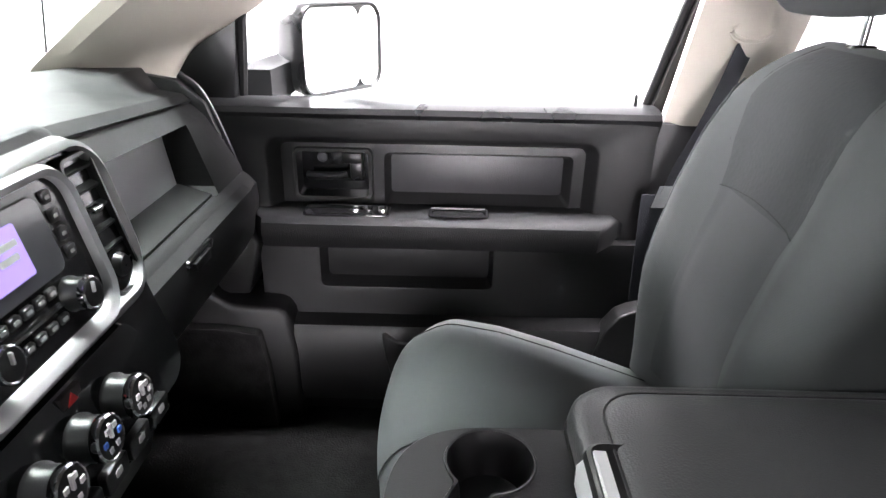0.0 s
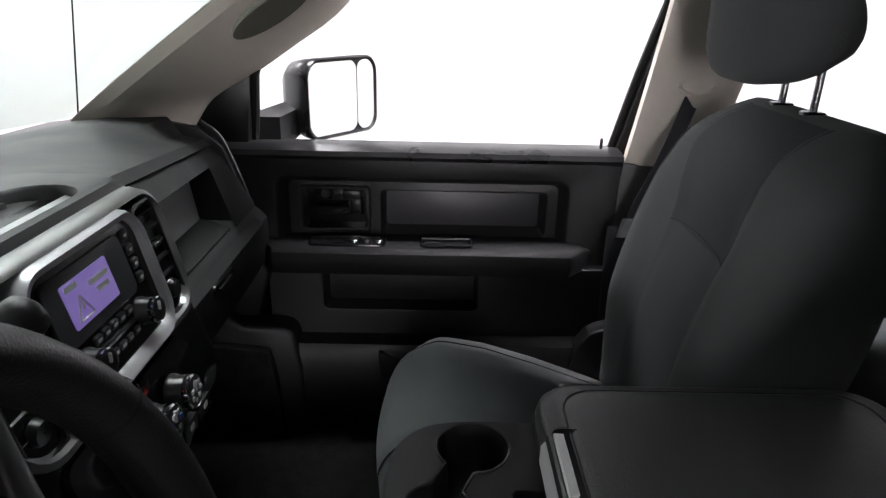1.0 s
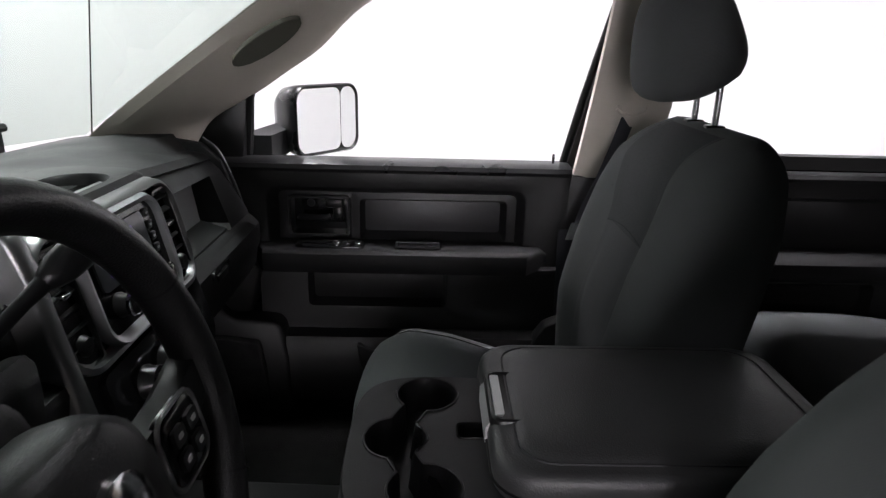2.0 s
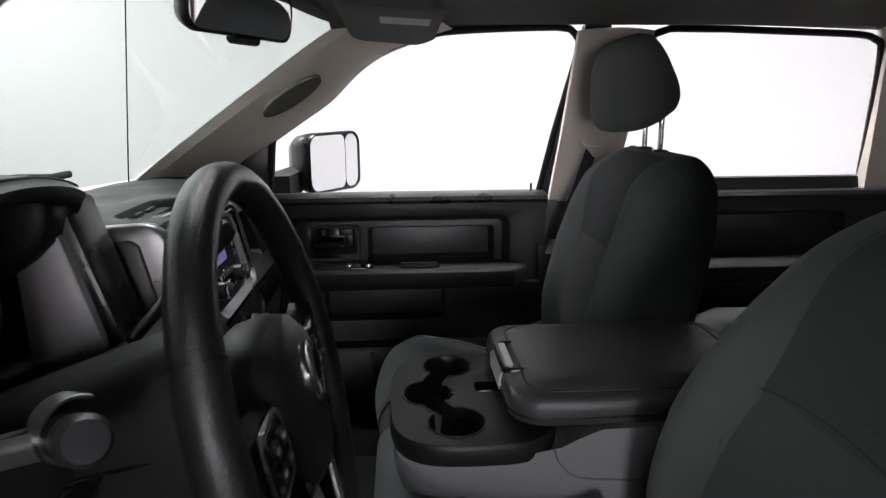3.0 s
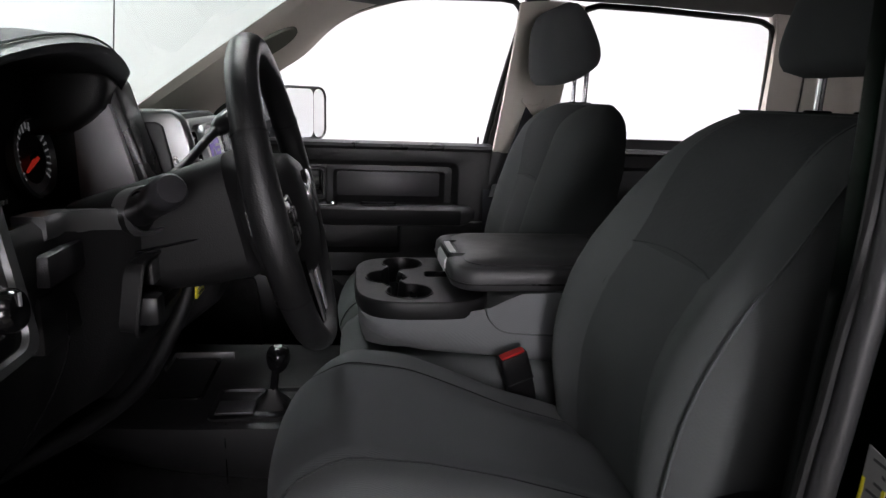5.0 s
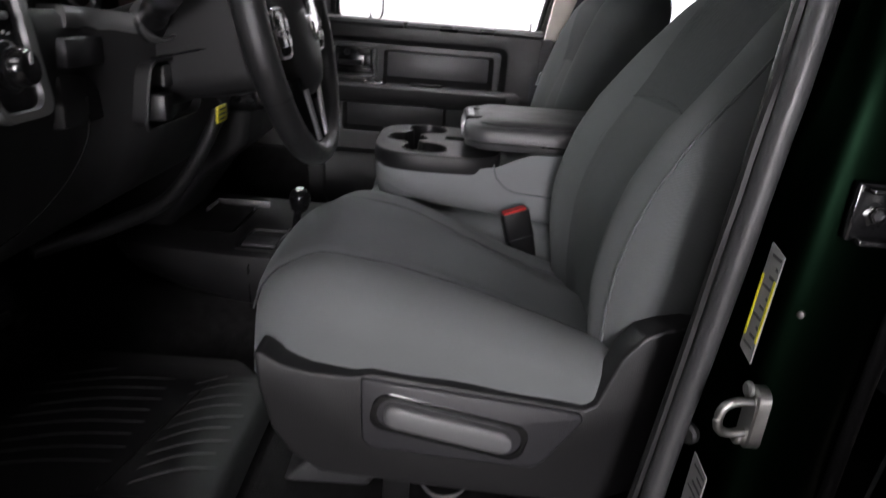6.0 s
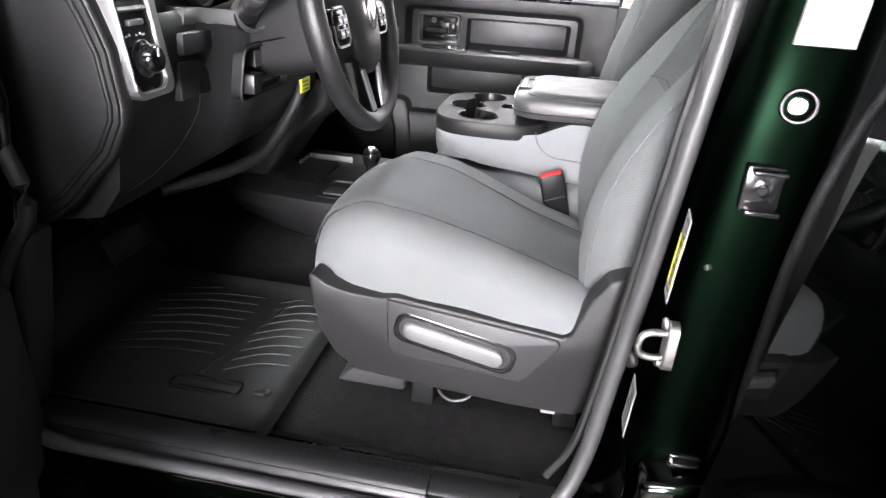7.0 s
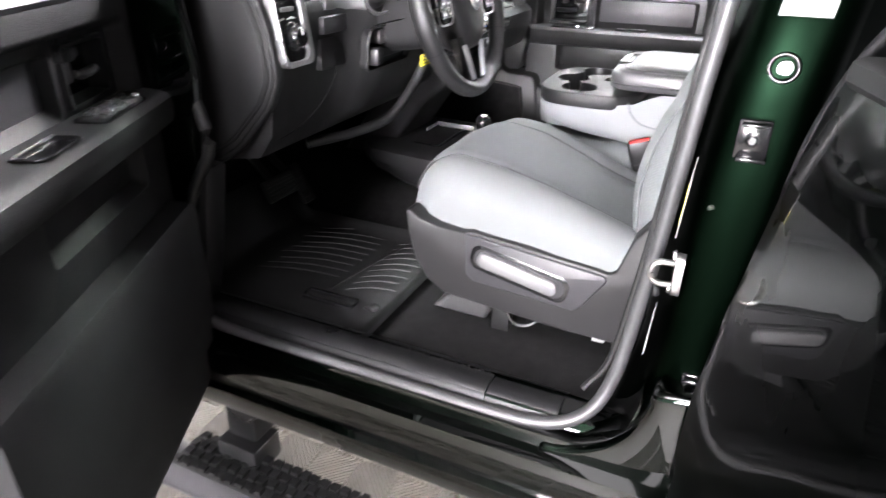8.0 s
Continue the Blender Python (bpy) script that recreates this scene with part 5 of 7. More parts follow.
for i in range(5):
    y = -0.065 + 0.042 * i
    sw = part("switch", prism(rrect(y, 1.336, 0.036, 0.022, 0.003, 2), "x", stack_x(1.336) - 0.002, stack_x(1.336) + 0.010, 0.002), M_SATIN, cl)
    part("legend", prism(rrect(y, 1.338, 0.010, 0.007, 0.001, 1), "x", stack_x(1.336) + 0.009, stack_x(1.336) + 0.0108, 0), M_LEGEND, sw)
part("stack_leg", skin([[V(x, y, z) for x, y in rrect(xc, SY, 0.16, 0.29 - 0.05 * k, 0.02)] for k, xc, z in ((0, -0.392, 1.32), (0.4, -0.405, 1.25), (1, -0.50, 1.17), (1, -0.62, 1.0))]), M_PLASTIC, dash, sharp=50)
# top tray with raised bars, and its brow
part("stack_brow", skin([[V(x, y, z) for x, y in rrect(xc, SY, w, h, 0.04, 5)] for xc, w, h, z in ((-0.452, 0.176, 0.362, 1.545), (-0.450, 0.168, 0.352, 1.570), (-0.447, 0.154, 0.335, 1.588), (-0.444, 0.138, 0.312, 1.5955), (-0.424, 0.082, 0.205, 1.5975), (-0.424, 0.076, 0.198, 1.594), (-0.424, 0.068, 0.19, 1.572))], "end"), M_SOFT, dash, "black padded brow with open tray", sharp=40)
for i, w in enumerate((0.028, 0.03, 0.036)):
    part("tray_mark", prism(rrect(SY - 0.055 + 0.05 * i, 1.583, w, 0.013, 0.003, 2), "x", -0.459, -0.453, 0.001), M_GREY, dash, "raised grey block mark")

# instrument cluster under its hood
def hood_ring(y, drop=0.0):
    zt = 1.700 - 0.72 * (y + 0.44) ** 2 - drop
    lip = -0.378 - 0.55 * (y + 0.46) ** 2 - drop * 0.8
    return [V(-0.80, y, 1.55), V(-0.66, y, 1.565 + 0.55 * (zt - 1.575)), V(-0.52, y, zt - 0.006), V(-0.44, y, zt), V(lip - 0.014, y, zt - 0.004), V(lip, y, zt - 0.012), V(lip - 0.006, y, zt - 0.022), V(-0.45, y, zt - 0.028), V(-0.55, y, zt - 0.034), V(-0.80, y, 1.53)]
cl = part("cluster_hood", skin([hood_ring(-0.712, 0.03), hood_ring(-0.710, 0.012), hood_ring(-0.702, 0.004)] + [hood_ring(y) for y in lin(-0.69, -0.245, 18)] + [hood_ring(-0.235, 0.004), hood_ring(-0.228, 0.014), hood_ring(-0.226, 0.03)]), M_SOFT, dash, "black padded instrument hood", sharp=60)
part("hood_stitch", tube([hood_ring(y)[4] + V(0.004, 0, 0.0005) for y in lin(-0.69, -0.24, 24)], 0.0016, 6), M_RUBBER, dash)
part("hood_side", prism([(-0.70, 1.555), (-0.485, 1.568), (-0.455, 1.588), (-0.434, 1.608), (-0.424, 1.640), (-0.426, 1.662), (-0.46, 1.674), (-0.60, 1.640)], "y", -0.290, -0.228, 0.014, 3), M_SOFT, dash, "rolled black side of the hood", sharp=60)
# pale grey here puts the light from the door side into the colour
part("cheek", prism([(-0.482, 1.46), (-0.484, 1.655), (-0.452, 1.655), (-0.428, 1.605), (-0.398, 1.49), (-0.395, 1.46)], "y", -0.265, -0.20, 0.003), M_MID, dash, "side cheek of the instrument recess, paled for side light")
part("cheek", prism([(-0.56, 1.46), (-0.56, 1.62), (-0.46, 1.62), (-0.43, 1.57), (-0.41, 1.47)], "y", -0.712, -0.69, 0.004), M_SOFT, dash)
part("cheek_trim", prism([(-0.46, 1.60), (-0.455, 1.655), (-0.428, 1.65), (-0.378, 1.48), (-0.378, 1.46), (-0.40, 1.46)], "y", -0.252, -0.175, 0.006), M_SATIN, dash)
part("recess_wall", box(-0.60, -0.49, -0.222, -0.19, 1.44, 1.675, 0.002), M_DIAL, dash)
clus = part("instrument_face", box(-0.58, -0.535, -0.68, -0.21, 1.44, 1.66, 0.004), M_DIAL, dash, "black instrument panel face")
for gy, gr in ((-0.295, 0.054), (-0.580, 0.054)):
    gz = 1.535
    gd = part("gauge", lathe([(gr + 0.006, 0.0), (gr + 0.006, 0.012), (gr + 0.001, 0.014), (gr - 0.004, 0.004), (0.001, 0.003)], V(-0.535, gy, gz), (1, 0, 0.1), 36), M_STACK, clus, "round gauge with pale numerals and red needle")
    part("gauge_face", lathe([(gr - 0.006, 0.0), (gr - 0.006, 0.0055), (0.001, 0.006)], V(-0.535, gy, gz), (1, 0, 0.1), 36), M_DIAL, gd)
    part("gauge_band", lathe([(gr * 0.96, 0.0058), (gr * 0.96, 0.0066), (gr * 0.70, 0.0068), (gr * 0.70, 0.0060)], V(-0.535, gy, gz), (1, 0, 0.1), 36), M_MID, gd, "pale grey number band")
    n = 22
    for i in range(n):
        a = radians(-40 + 260 * i / (n - 1))
        big = i % 2 == 0
        c = V(-0.528, gy, gz) + V(-0.1 * gr * 0.8 * math.sin(a), gr * 0.82 * math.cos(a), gr * 0.82 * math.sin(a))
        part("tick", skin([[c + V(d, 0, 0) + V(0, math.cos(a), math.sin(a)) * u + V(0, -math.sin(a), math.cos(a)) * v for u, v in ((-0.006 if big else -0.003, -0.0011), (0.006, -0.0011), (0.006, 0.0011), (-0.006 if big else -0.003, 0.0011))] for d in (0, 0.0012)]), M_TICK, gd)
    nd = V(0, math.cos(radians(205)), math.sin(radians(205)))
    part("needle", tube([V(-0.523, gy, gz), V(-0.521, gy, gz) + nd * gr * 0.72], [0.004, 0.0018], 8), M_NEEDLE, gd, "red needle")
    part("needle_hub", lathe([(0.001, 0.012), (gr * 0.16, 0.011), (gr * 0.18, 0.005)], V(-0.533, gy, gz), (1, 0, 0), 18), M_PIANO, gd)
for i, (ay, az, aw) in enumerate(((-0.418, 1.574, 0.03), (-0.412, 1.566, 0.018), (-0.408, 1.553, 0.014), (-0.40, 1.524, 0.024), (-0.40, 1.518, 0.024))):
    part("readout_bar", box(-0.5352, -0.5335, ay - aw / 2, ay + aw / 2, az - 0.002, az + 0.002, 0), M_AMBER, clus, "amber lit readout")
for i in range(5):
    part("odometer_bar", box(-0.5352, -0.5335, -0.405 + 0.009 * i, -0.400 + 0.009 * i, 1.480, 1.486, 0), M_LEGEND, clus)
# left cheek of the stack, with a grained insert
ck = part("stack_cheek", prism([(-0.47, 1.40), (-0.462, 1.588), (-0.434, 1.602), (-0.372, 1.606), (-0.352, 1.592), (-0.342, 1.56), (-0.322, 1.46), (-0.30, 1.36), (-0.40, 1.34)], "y", -0.160, -0.135, 0.009, 3), M_STACK, dash, "satin grey cheek of the centre stack", sharp=45)
part("cheek_insert", prism([(-0.425, 1.44), (-0.434, 1.575), (-0.428, 1.583), (-0.396, 1.585), (-0.385, 1.578), (-0.364, 1.48), (-0.357, 1.44)], "y", -0.1645, -0.15, 0.003, 2), M_GREY, ck, "dark grained insert", sharp=45)

hp = part("switch_plate", skin([[V(-0.392 - 0.16 * (z - 1.5) + d, y, z) for y, z in rrect(yc, zc, w, h, 0.018, 4)] for yc, zc, w, h, d in ((-0.713, 1.495, 0.096, 0.205, -0.03), (-0.713, 1.495, 0.096, 0.205, 0.004), (-0.713, 1.495, 0.092, 0.201, 0.009), (-0.7185, 1.495, 0.074, 0.185, 0.009), (-0.7185, 1.495, 0.072, 0.183, 0.002))], False), M_STACK, dash, "satin silver surround of the lamp switch", sharp=50)
part("plate_face", skin([[V(-0.392 - 0.16 * (z - 1.5) + d, y, z) for y, z in rrect(-0.7185, 1.495, 0.074, 0.186, 0.012, 4)] for d in (-0.02, 0.003)]), M_PIANO, hp, "gloss black switch face", sharp=40)
kn = part("lamp_knob", lathe([(0.026, 0.0), (0.026, 0.005), (0.021, 0.008), (0.0195, 0.022), (0.0165, 0.026), (0.001, 0.0265)], V(-0.384, -0.715, 1.446), (1, 0, 0.1), 28), M_PIANO, hp, "gloss black lamp knob")
part("knob_pointer", box(-0.3585, -0.3570, -0.717, -0.713, 1.452, 1.464, 0.0004), M_LEGEND, kn)
part("knob_ring", lathe([(0.0275, 0.0), (0.0275, 0.003), (0.0262, 0.004)], V(-0.384, -0.715, 1.446), (1, 0, 0.1), 28), M_SATIN, hp)
for i in range(4):
    z = 1.572 - 0.019 * i
    part("louvre", skin([[V(-0.392 - 0.16 * (z - 1.5) + x, y, z + zz) for x, zz in ((-0.006, 0.005), (-0.004, 0.007), (0.008, -0.001), (0.007, -0.004))] for y in (-0.750, -0.687)]), M_SATIN, hp)
part("dimmer", box(-0.389, -0.381, -0.738, -0.705, 1.493, 1.501, 0.002), M_STACK, hp, "grey dimmer wheel")
for i, ly in enumerate((-0.745, -0.738, -0.722, -0.713, -0.705)):
    part("legend", box(-0.389, -0.3855, ly, ly + 0.0045, 1.477 + 0.002 * (i % 2), 1.4805 + 0.002 * (i % 2), 0), M_LEGEND, hp)
for ly in (-0.745, -0.718, -0.712, -0.706, -0.700):
    part("legend", box(-0.380, -0.3755, ly, ly + 0.004, 1.412, 1.4155, 0), M_LEGEND, hp)
# lower trims around the column
part("side_ledge", box(-0.46, -0.374, -0.622, -0.534, 1.438, 1.472, 0.004), M_GREY, dash)
part("knee_shelf", prism([(-0.625, 1.430), (-0.565, 1.428), (-0.505, 1.394), (-0.51, 1.365), (-0.625, 1.365)], "x", -0.45, -0.384, 0.006), M_PLASTIC, dash)
def band_ring(y):
    x = -0.3155 - 0.07 * sm(-0.47, -0.56, y)
    zc = interp(y, [-0.60, -0.53, -0.45, -0.39], [1.496, 1.492, 1.482, 1.468])
    return [V(x - 0.03, y, zc - 0.012), V(x, y, zc - 0.013), V(x + 0.003, y, zc - 0.009), V(x + 0.003, y, zc + 0.008), V(x, y, zc + 0.012), V(x - 0.03, y, zc + 0.012)]
part("knee_trim", skin([band_ring(y) for y in lin(-0.60, -0.39, 16)]), M_STACK, dash, "satin grey knee trim band", sharp=45)
part("stalk_ring", lathe([(0.0300, -0.025), (0.0297, 0.003), (0.0285, 0.006), (0.0262, 0.005), (0.0250, 0.0), (0.0245, -0.012)], V(-0.316, -0.497, 1.498), V(0.70, -0.65, 0.22), 36), M_STACK, dash, "satin silver stalk surround", sharp=60)
part("brake_release_pocket", skin([[V(-0.314 - 0.15 * (1.40 - z) + d, y, z) for y, z in rrect(-0.462, 1.402, w, h, 0.016)] for w, h, d in ((0.194, 0.094, 0.0), (0.192, 0.092, 0.003), (0.186, 0.086, 0.003), (0.182, 0.082, -0.02))], "end"), M_SOFT, dash, "recess with fuse door", sharp=40)
part("fuse_door", prism(rrect(-0.470, 1.425, 0.092, 0.030, 0.005, 3), "x", -0.335, -0.308, 0.004), M_LEATHER, dash)
part("brake_release", join(box(-0.335, -0.308, -0.54, -0.41, 1.380, 1.400, 0.005), box(-0.325, -0.294, -0.550, -0.520, 1.370, 1.406, 0.006)), M_SATIN, dash, "parking brake release handle")
part("knee_seam", tube(spline([(-0.384, -0.572, 1.40), (-0.386, -0.574, 1.35), (-0.398, -0.61, 1.30), (-0.420, -0.67, 1.255), (-0.44, -0.735, 1.235)], 18), 0.0012, 6), M_CARPET, dash)
part("knee_bolster_edge", tube(spline([(-0.33, -0.25, 1.34), (-0.35, -0.27, 1.28), (-0.39, -0.33, 1.20), (-0.44, -0.42, 1.175), (-0.52, -0.52, 1.16)], 16), 0.013, 10), M_SOFT, dash)

# under-dash tag
tag = thing("yellow_tag", (-0.309, -0.292, 1.33), "small yellow printed tag hanging below the dash", "tag")
part("card", box(-0.311, -0.307, -0.317, -0.270, 1.329, 1.357, 0.001), M_YELLOW, tag)
for i in range(3):
    part("print_bar", box(-0.3072, -0.3062, -0.311, -0.281, 1.334 + 0.008 * i, 1.3365 + 0.008 * i, 0), M_INK, tag)
part("string", tube([(-0.309, -0.294, 1.358), (-0.316, -0.295, 1.375), (-0.33, -0.296, 1.40)], 0.001, 5), M_INK, tag)

# ---- steering wheel and column ----
WC, WR = V(-0.158, -0.43, 1.508), 0.191
wt = radians(13.5)
WN, WU, WS = V(math.cos(wt), 0, math.sin(wt)), V(-math.sin(wt), 0, math.cos(wt)), V(0, 1, 0)
sw = thing("steering_wheel", tuple(WC), "black leather wrapped steering wheel with four spokes", "steering wheel")
def wp(u, v, n):
    return WC + WS * u + WU * v + WN * n
def rim_ring(a, r):
    c = wp(WR * math.cos(a), WR * math.sin(a), 0)
    rad_ = (WS * math.cos(a) + WU * math.sin(a))
    return [c + rad_ * (r * 0.92 * math.cos(b)) + WN * (r * 1.08 * math.sin(b)) for b in (2 * math.pi * i / 16 for i in range(16))]
N = 72
rr = [rim_ring(2 * math.pi * i / N, 0.0172 + 0.0014 * (math.cos(2 * 2 * math.pi * i / N) ** 2)) for i in range(N)]
part("rim", skin(rr + [rr[0]], False), M_RIM, sw, "worn black leather rim", sharp=80)
for a in (28, 152, 208, 332):
    ra = radians(a)
    rr = [rim_ring(ra + d, 0.0192) for d in (-0.006, 0.006)]
    part("rim_seam", skin(rr, False), M_SATIN, sw)
hub = []
for k, n in ((0.82, -0.06), (1.0, -0.035), (1.03, -0.012), (0.97, 0.010), (0.80, 0.022), (0.45, 0.027), (0.1, 0.028)):
    hub.append([wp((0.072 + 0.012 * math.sin(t)) * k * math.copysign(abs(math.cos(t)) ** 0.75, math.cos(t)), 0.082 * k * math.copysign(abs(math.sin(t)) ** 0.8, math.sin(t)) - 0.026, n) for t in (2 * math.pi * i / 32 for i in range(32))])
hb = part("hub_pad", skin(hub), M_SOFT, sw, "black airbag pad with a plain emblem", sharp=70)
part("emblem", skin([[wp(0.027 * k * math.cos(t), 0.030 * k * math.sin(t) * (1.0 if math.sin(t) > 0 else 1.15), n) for t in (2 * math.pi * i / 24 for i in range(24))] for k, n in ((1, 0.024), (1, 0.031), (0.8, 0.0335), (0.3, 0.034))]), M_CHROME, hb, "plain chrome shield emblem")
for sx in (-1, 1):
    # side spokes with button pods
    sp = skin([[wp(sx * u, v + dv, n) for dv, n in ((0.026 * k, -0.012), (0.022 * k, 0.006), (-0.022 * k, 0.006), (-0.026 * k, -0.012), (-0.018 * k, -0.022), (0.018 * k, -0.022))] for u, v, k in ((0.055, -0.022, 1.25), (0.09, -0.018, 1.15), (0.13, -0.012, 0.95), (0.165, -0.002, 0.8), (0.188, 0.004, 0.7))])
    s1 = part("spoke", sp, M_SATIN, sw, "black upper spoke", sharp=45)
    pod = skin([[wp(sx * (0.112 + a), -0.018 + b, n) for a, b in rrect(0, 0, w, h, 0.014)] for w, h, n in ((0.062, 0.056, 0.003), (0.060, 0.054, 0.011), (0.054, 0.048, 0.013))])
    pd = part("button_pod", pod, M_PIANO, s1, "gloss black button pod")
    part("pod_trim", tube([wp(sx * (0.112 + a), -0.018 + b, 0.0105) for a, b in rrect(0, 0, 0.066, 0.06, 0.016) + rrect(0, 0, 0.066, 0.06, 0.016)[:1]], 0.002, 6), M_STACK, s1)
    for i in range(2):
        for j in range(2):
            part("button", skin([[wp(sx * (0.10 + 0.024 * i + a), -0.028 + 0.02 * j + b, n) for a, b in rrect(0, 0, 0.018, 0.014, 0.003, 2)] for n in (0.011, 0.0165)]), M_SATIN, pd)
            part("legend", skin([[wp(sx * (0.10 + 0.024 * i + a), -0.028 + 0.02 * j + b, n) for a, b in rrect(0, 0, 0.007, 0.004, 0.0005, 1)] for n in (0.016, 0.017)]), M_LEGEND, pd)
    # lower spokes with bright inlay
    lo = skin([[wp(sx * (u + du), v, n) for du, n in ((0.019 * k, -0.014), (0.017 * k, 0.008), (-0.017 * k, 0.008), (-0.019 * k, -0.014))] for u, v, k in ((0.046, -0.078, 1.1), (0.040, -0.11, 0.95), (0.031, -0.145, 0.85), (0.026, -0.178, 0.85))])
    s2 = part("spoke", lo, M_PIANO, sw, "black lower spoke", sharp=45)
    part("spoke_inlay", skin([[wp(sx * (u + du), v, n) for du, n in ((0.010, 0.007), (0.009, 0.0105), (-0.009, 0.0105), (-0.010, 0.007))] for u, v in ((0.045, -0.096), (0.040, -0.115), (0.031, -0.148), (0.026, -0.170))]), M_SILVER, s2, "satin silver spoke inlay")
col = thing("steering_column", (-0.3, -0.43, 1.42), "black plastic steering column shroud with stalks", "steering column")
def col_ring(d, w, h, dz):
    return [WC - WN * d + WS * y + WU * (z + dz) for y, z in rrect(0, 0, w, h, 0.035, 4)]
part("shroud", skin([col_ring(0.050, 0.115, 0.145, -0.015), col_ring(0.060, 0.138, 0.160, -0.008), col_ring(0.12, 0.130, 0.150, -0.012), col_ring(0.20, 0.115, 0.135, -0.012), col_ring(0.26, 0.10, 0.12, -0.01)]), M_SOFT, col, sharp=50)
part("shroud_split", tube([WC - WN * d + WS * -0.064 + WU * -0.02 for d in (0.07, 0.12, 0.19)], 0.002, 6), M_PIANO, col)
sd = (V(-0.261, -0.589, 1.538) - V(-0.345, -0.475, 1.482)).normalized()
stk = part("signal_stalk", lathe([(0.018, 0.0), (0.018, 0.066), (0.0155, 0.072), (0.016, 0.100), (0.0185, 0.104), (0.0185, 0.144), (0.016, 0.151), (0.001, 0.152)], V(-0.345, -0.475, 1.482), sd, 24), M_SATIN, col, "thick black signal stalk", sharp=45)
part("stalk_cap", lathe([(0.0188, 0.124), (0.0192, 0.128), (0.0188, 0.147), (0.015, 0.1525), (0.001, 0.153)], V(-0.345, -0.475, 1.482), sd, 24), M_GREY, stk, "grey stalk end")
part("stalk_boot", lathe([(0.024, 0.0), (0.0235, 0.022), (0.021, 0.034), (0.0182, 0.046)], V(-0.345, -0.475, 1.482), sd, 24), M_RUBBER, col)
part("shift_lever", tube(spline([(-0.335, -0.335, 1.512), (-0.315, -0.285, 1.538), (-0.300, -0.245, 1.562), (-0.286, -0.205, 1.583)], 12), [0.007] * 9 + [0.008, 0.009, 0.009], 10), M_SATIN, col, "black column shift lever", sharp=60)
part("shift_knob", tube(spline([(-0.292, -0.222, 1.574), (-0.282, -0.198, 1.587), (-0.271, -0.172, 1.600), (-0.268, -0.164, 1.604)], 9), [0.007, 0.012, 0.0155, 0.0165, 0.0165, 0.016, 0.0145, 0.010, 0.004], 14), M_SATIN, col, "black shift knob", sharp=70)

# jamb fittings: striker, labels, hinges, plugs
part("striker_plate", skin([[V(0.3835 - d, -0.872 + a, 1.195 + b) for a, b in rrect(0, 0, w, h, 0.012, 4)] for w, h, d in ((0.026, 0.066, -0.008), (0.026, 0.066, 0.003), (0.022, 0.062, 0.005))]), M_STEEL, jamb, "bright steel striker plate", sharp=40)
st_loop = part("striker_loop", tube(spline([(0.380, -0.876, 1.213), (0.362, -0.879, 1.214), (0.351, -0.880, 1.208), (0.348, -0.880, 1.196), (0.351, -0.879, 1.184), (0.362, -0.877, 1.178), (0.380, -0.874, 1.178)], 22), 0.0045, 10), M_STEEL, jamb, "bright steel striker loop")
for dz in (-0.026, 0.027):
    part("striker_screw", lathe([(0.008, 0), (0.008, 0.003), (0.006, 0.005), (0.001, 0.005)], V(0.378, -0.868, 1.195 + dz), (-1, 0, 0), 12), M_STEEL, jamb)
def sticker(x, y0, y1, z0, z1, lean, bars, edge, label):
    lb = part("label", skin([[V(x - d + lean * (z - z0) , y, z) for y, z in ((y0, z0), (y1, z0 + 0.006), (y1 + 0.004, z1), (y0 + 0.004, z1 - 0.006))] for d in (0.0, 0.0012)]), M_WHITE, jamb, label)
    n = bars
    for i in range(n):
        z = z0 + 0.012 + (z1 - z0 - 0.024) * i / (n - 1)
        a, b = y0 + 0.006, y1 - 0.004 - 0.006 * ((i * 7) % 3)
        part("print_bar", skin([[V(x - d + lean * (z2 - z0), y, z2) for y, z2 in ((a, z), (b, z + 0.001), (b, z + 0.0035), (a, z + 0.0025))] for d in (0.0012, 0.0018)]), M_INK, lb)
    if edge:
        for y in (y0 + 0.0005, y1 - 0.0035):
            part("label_border", skin([[V(x - d + lean * (z2 - z0), yy + 0.004 * (z2 - z0) / (z1 - z0), z2) for yy, z2 in ((y, z0 + 0.02), (y + 0.003, z0 + 0.02), (y + 0.003, z1 - 0.03), (y, z1 - 0.03))] for d in (0.0012, 0.0019)]), M_YELLOW, lb, "yellow label border")
    return lb
sticker(0.3725, -0.866, -0.840, 1.248, 1.360, 0.065, 10, True, "white printed tyre label with yellow border")
sticker(0.358, -0.868, -0.832, 1.042, 1.118, 0.06, 7, False, "white printed certification label")
# pale plate stands in for the light panel's reflection in the pillar paint
part("label", skin([[V(x + 0.12 * (z - 1.55), y0 + 0.20 * (z - 1.55), z) for x, z in ((0.436, 1.55), (0.494, 1.55), (0.494, 1.68), (0.436, 1.68))] for y0 in (-0.846, -0.8515)]), M_WHITE, jamb, "pale panel painting a light reflection on the upper pillar")
pg = part("plug", lathe([(0.0190, -0.006), (0.0190, 0.002), (0.0172, 0.0052), (0.0145, 0.0035), (0.0125, -0.002), (0.0105, -0.002), (0.0095, 0.002), (0.001, 0.0025)], V(0.456, -0.8555, 1.491), V(-0.15, -1, 0.1), 36), M_PAINT, jamb, "glossy painted round jamb plug")
part("plug_cap", lathe([(0.0090, 0.0015), (0.0078, 0.0036), (0.001, 0.0038)], V(0.456, -0.8555, 1.491), V(-0.15, -1, 0.1), 28), M_STACK, jamb, "grey plug cap")
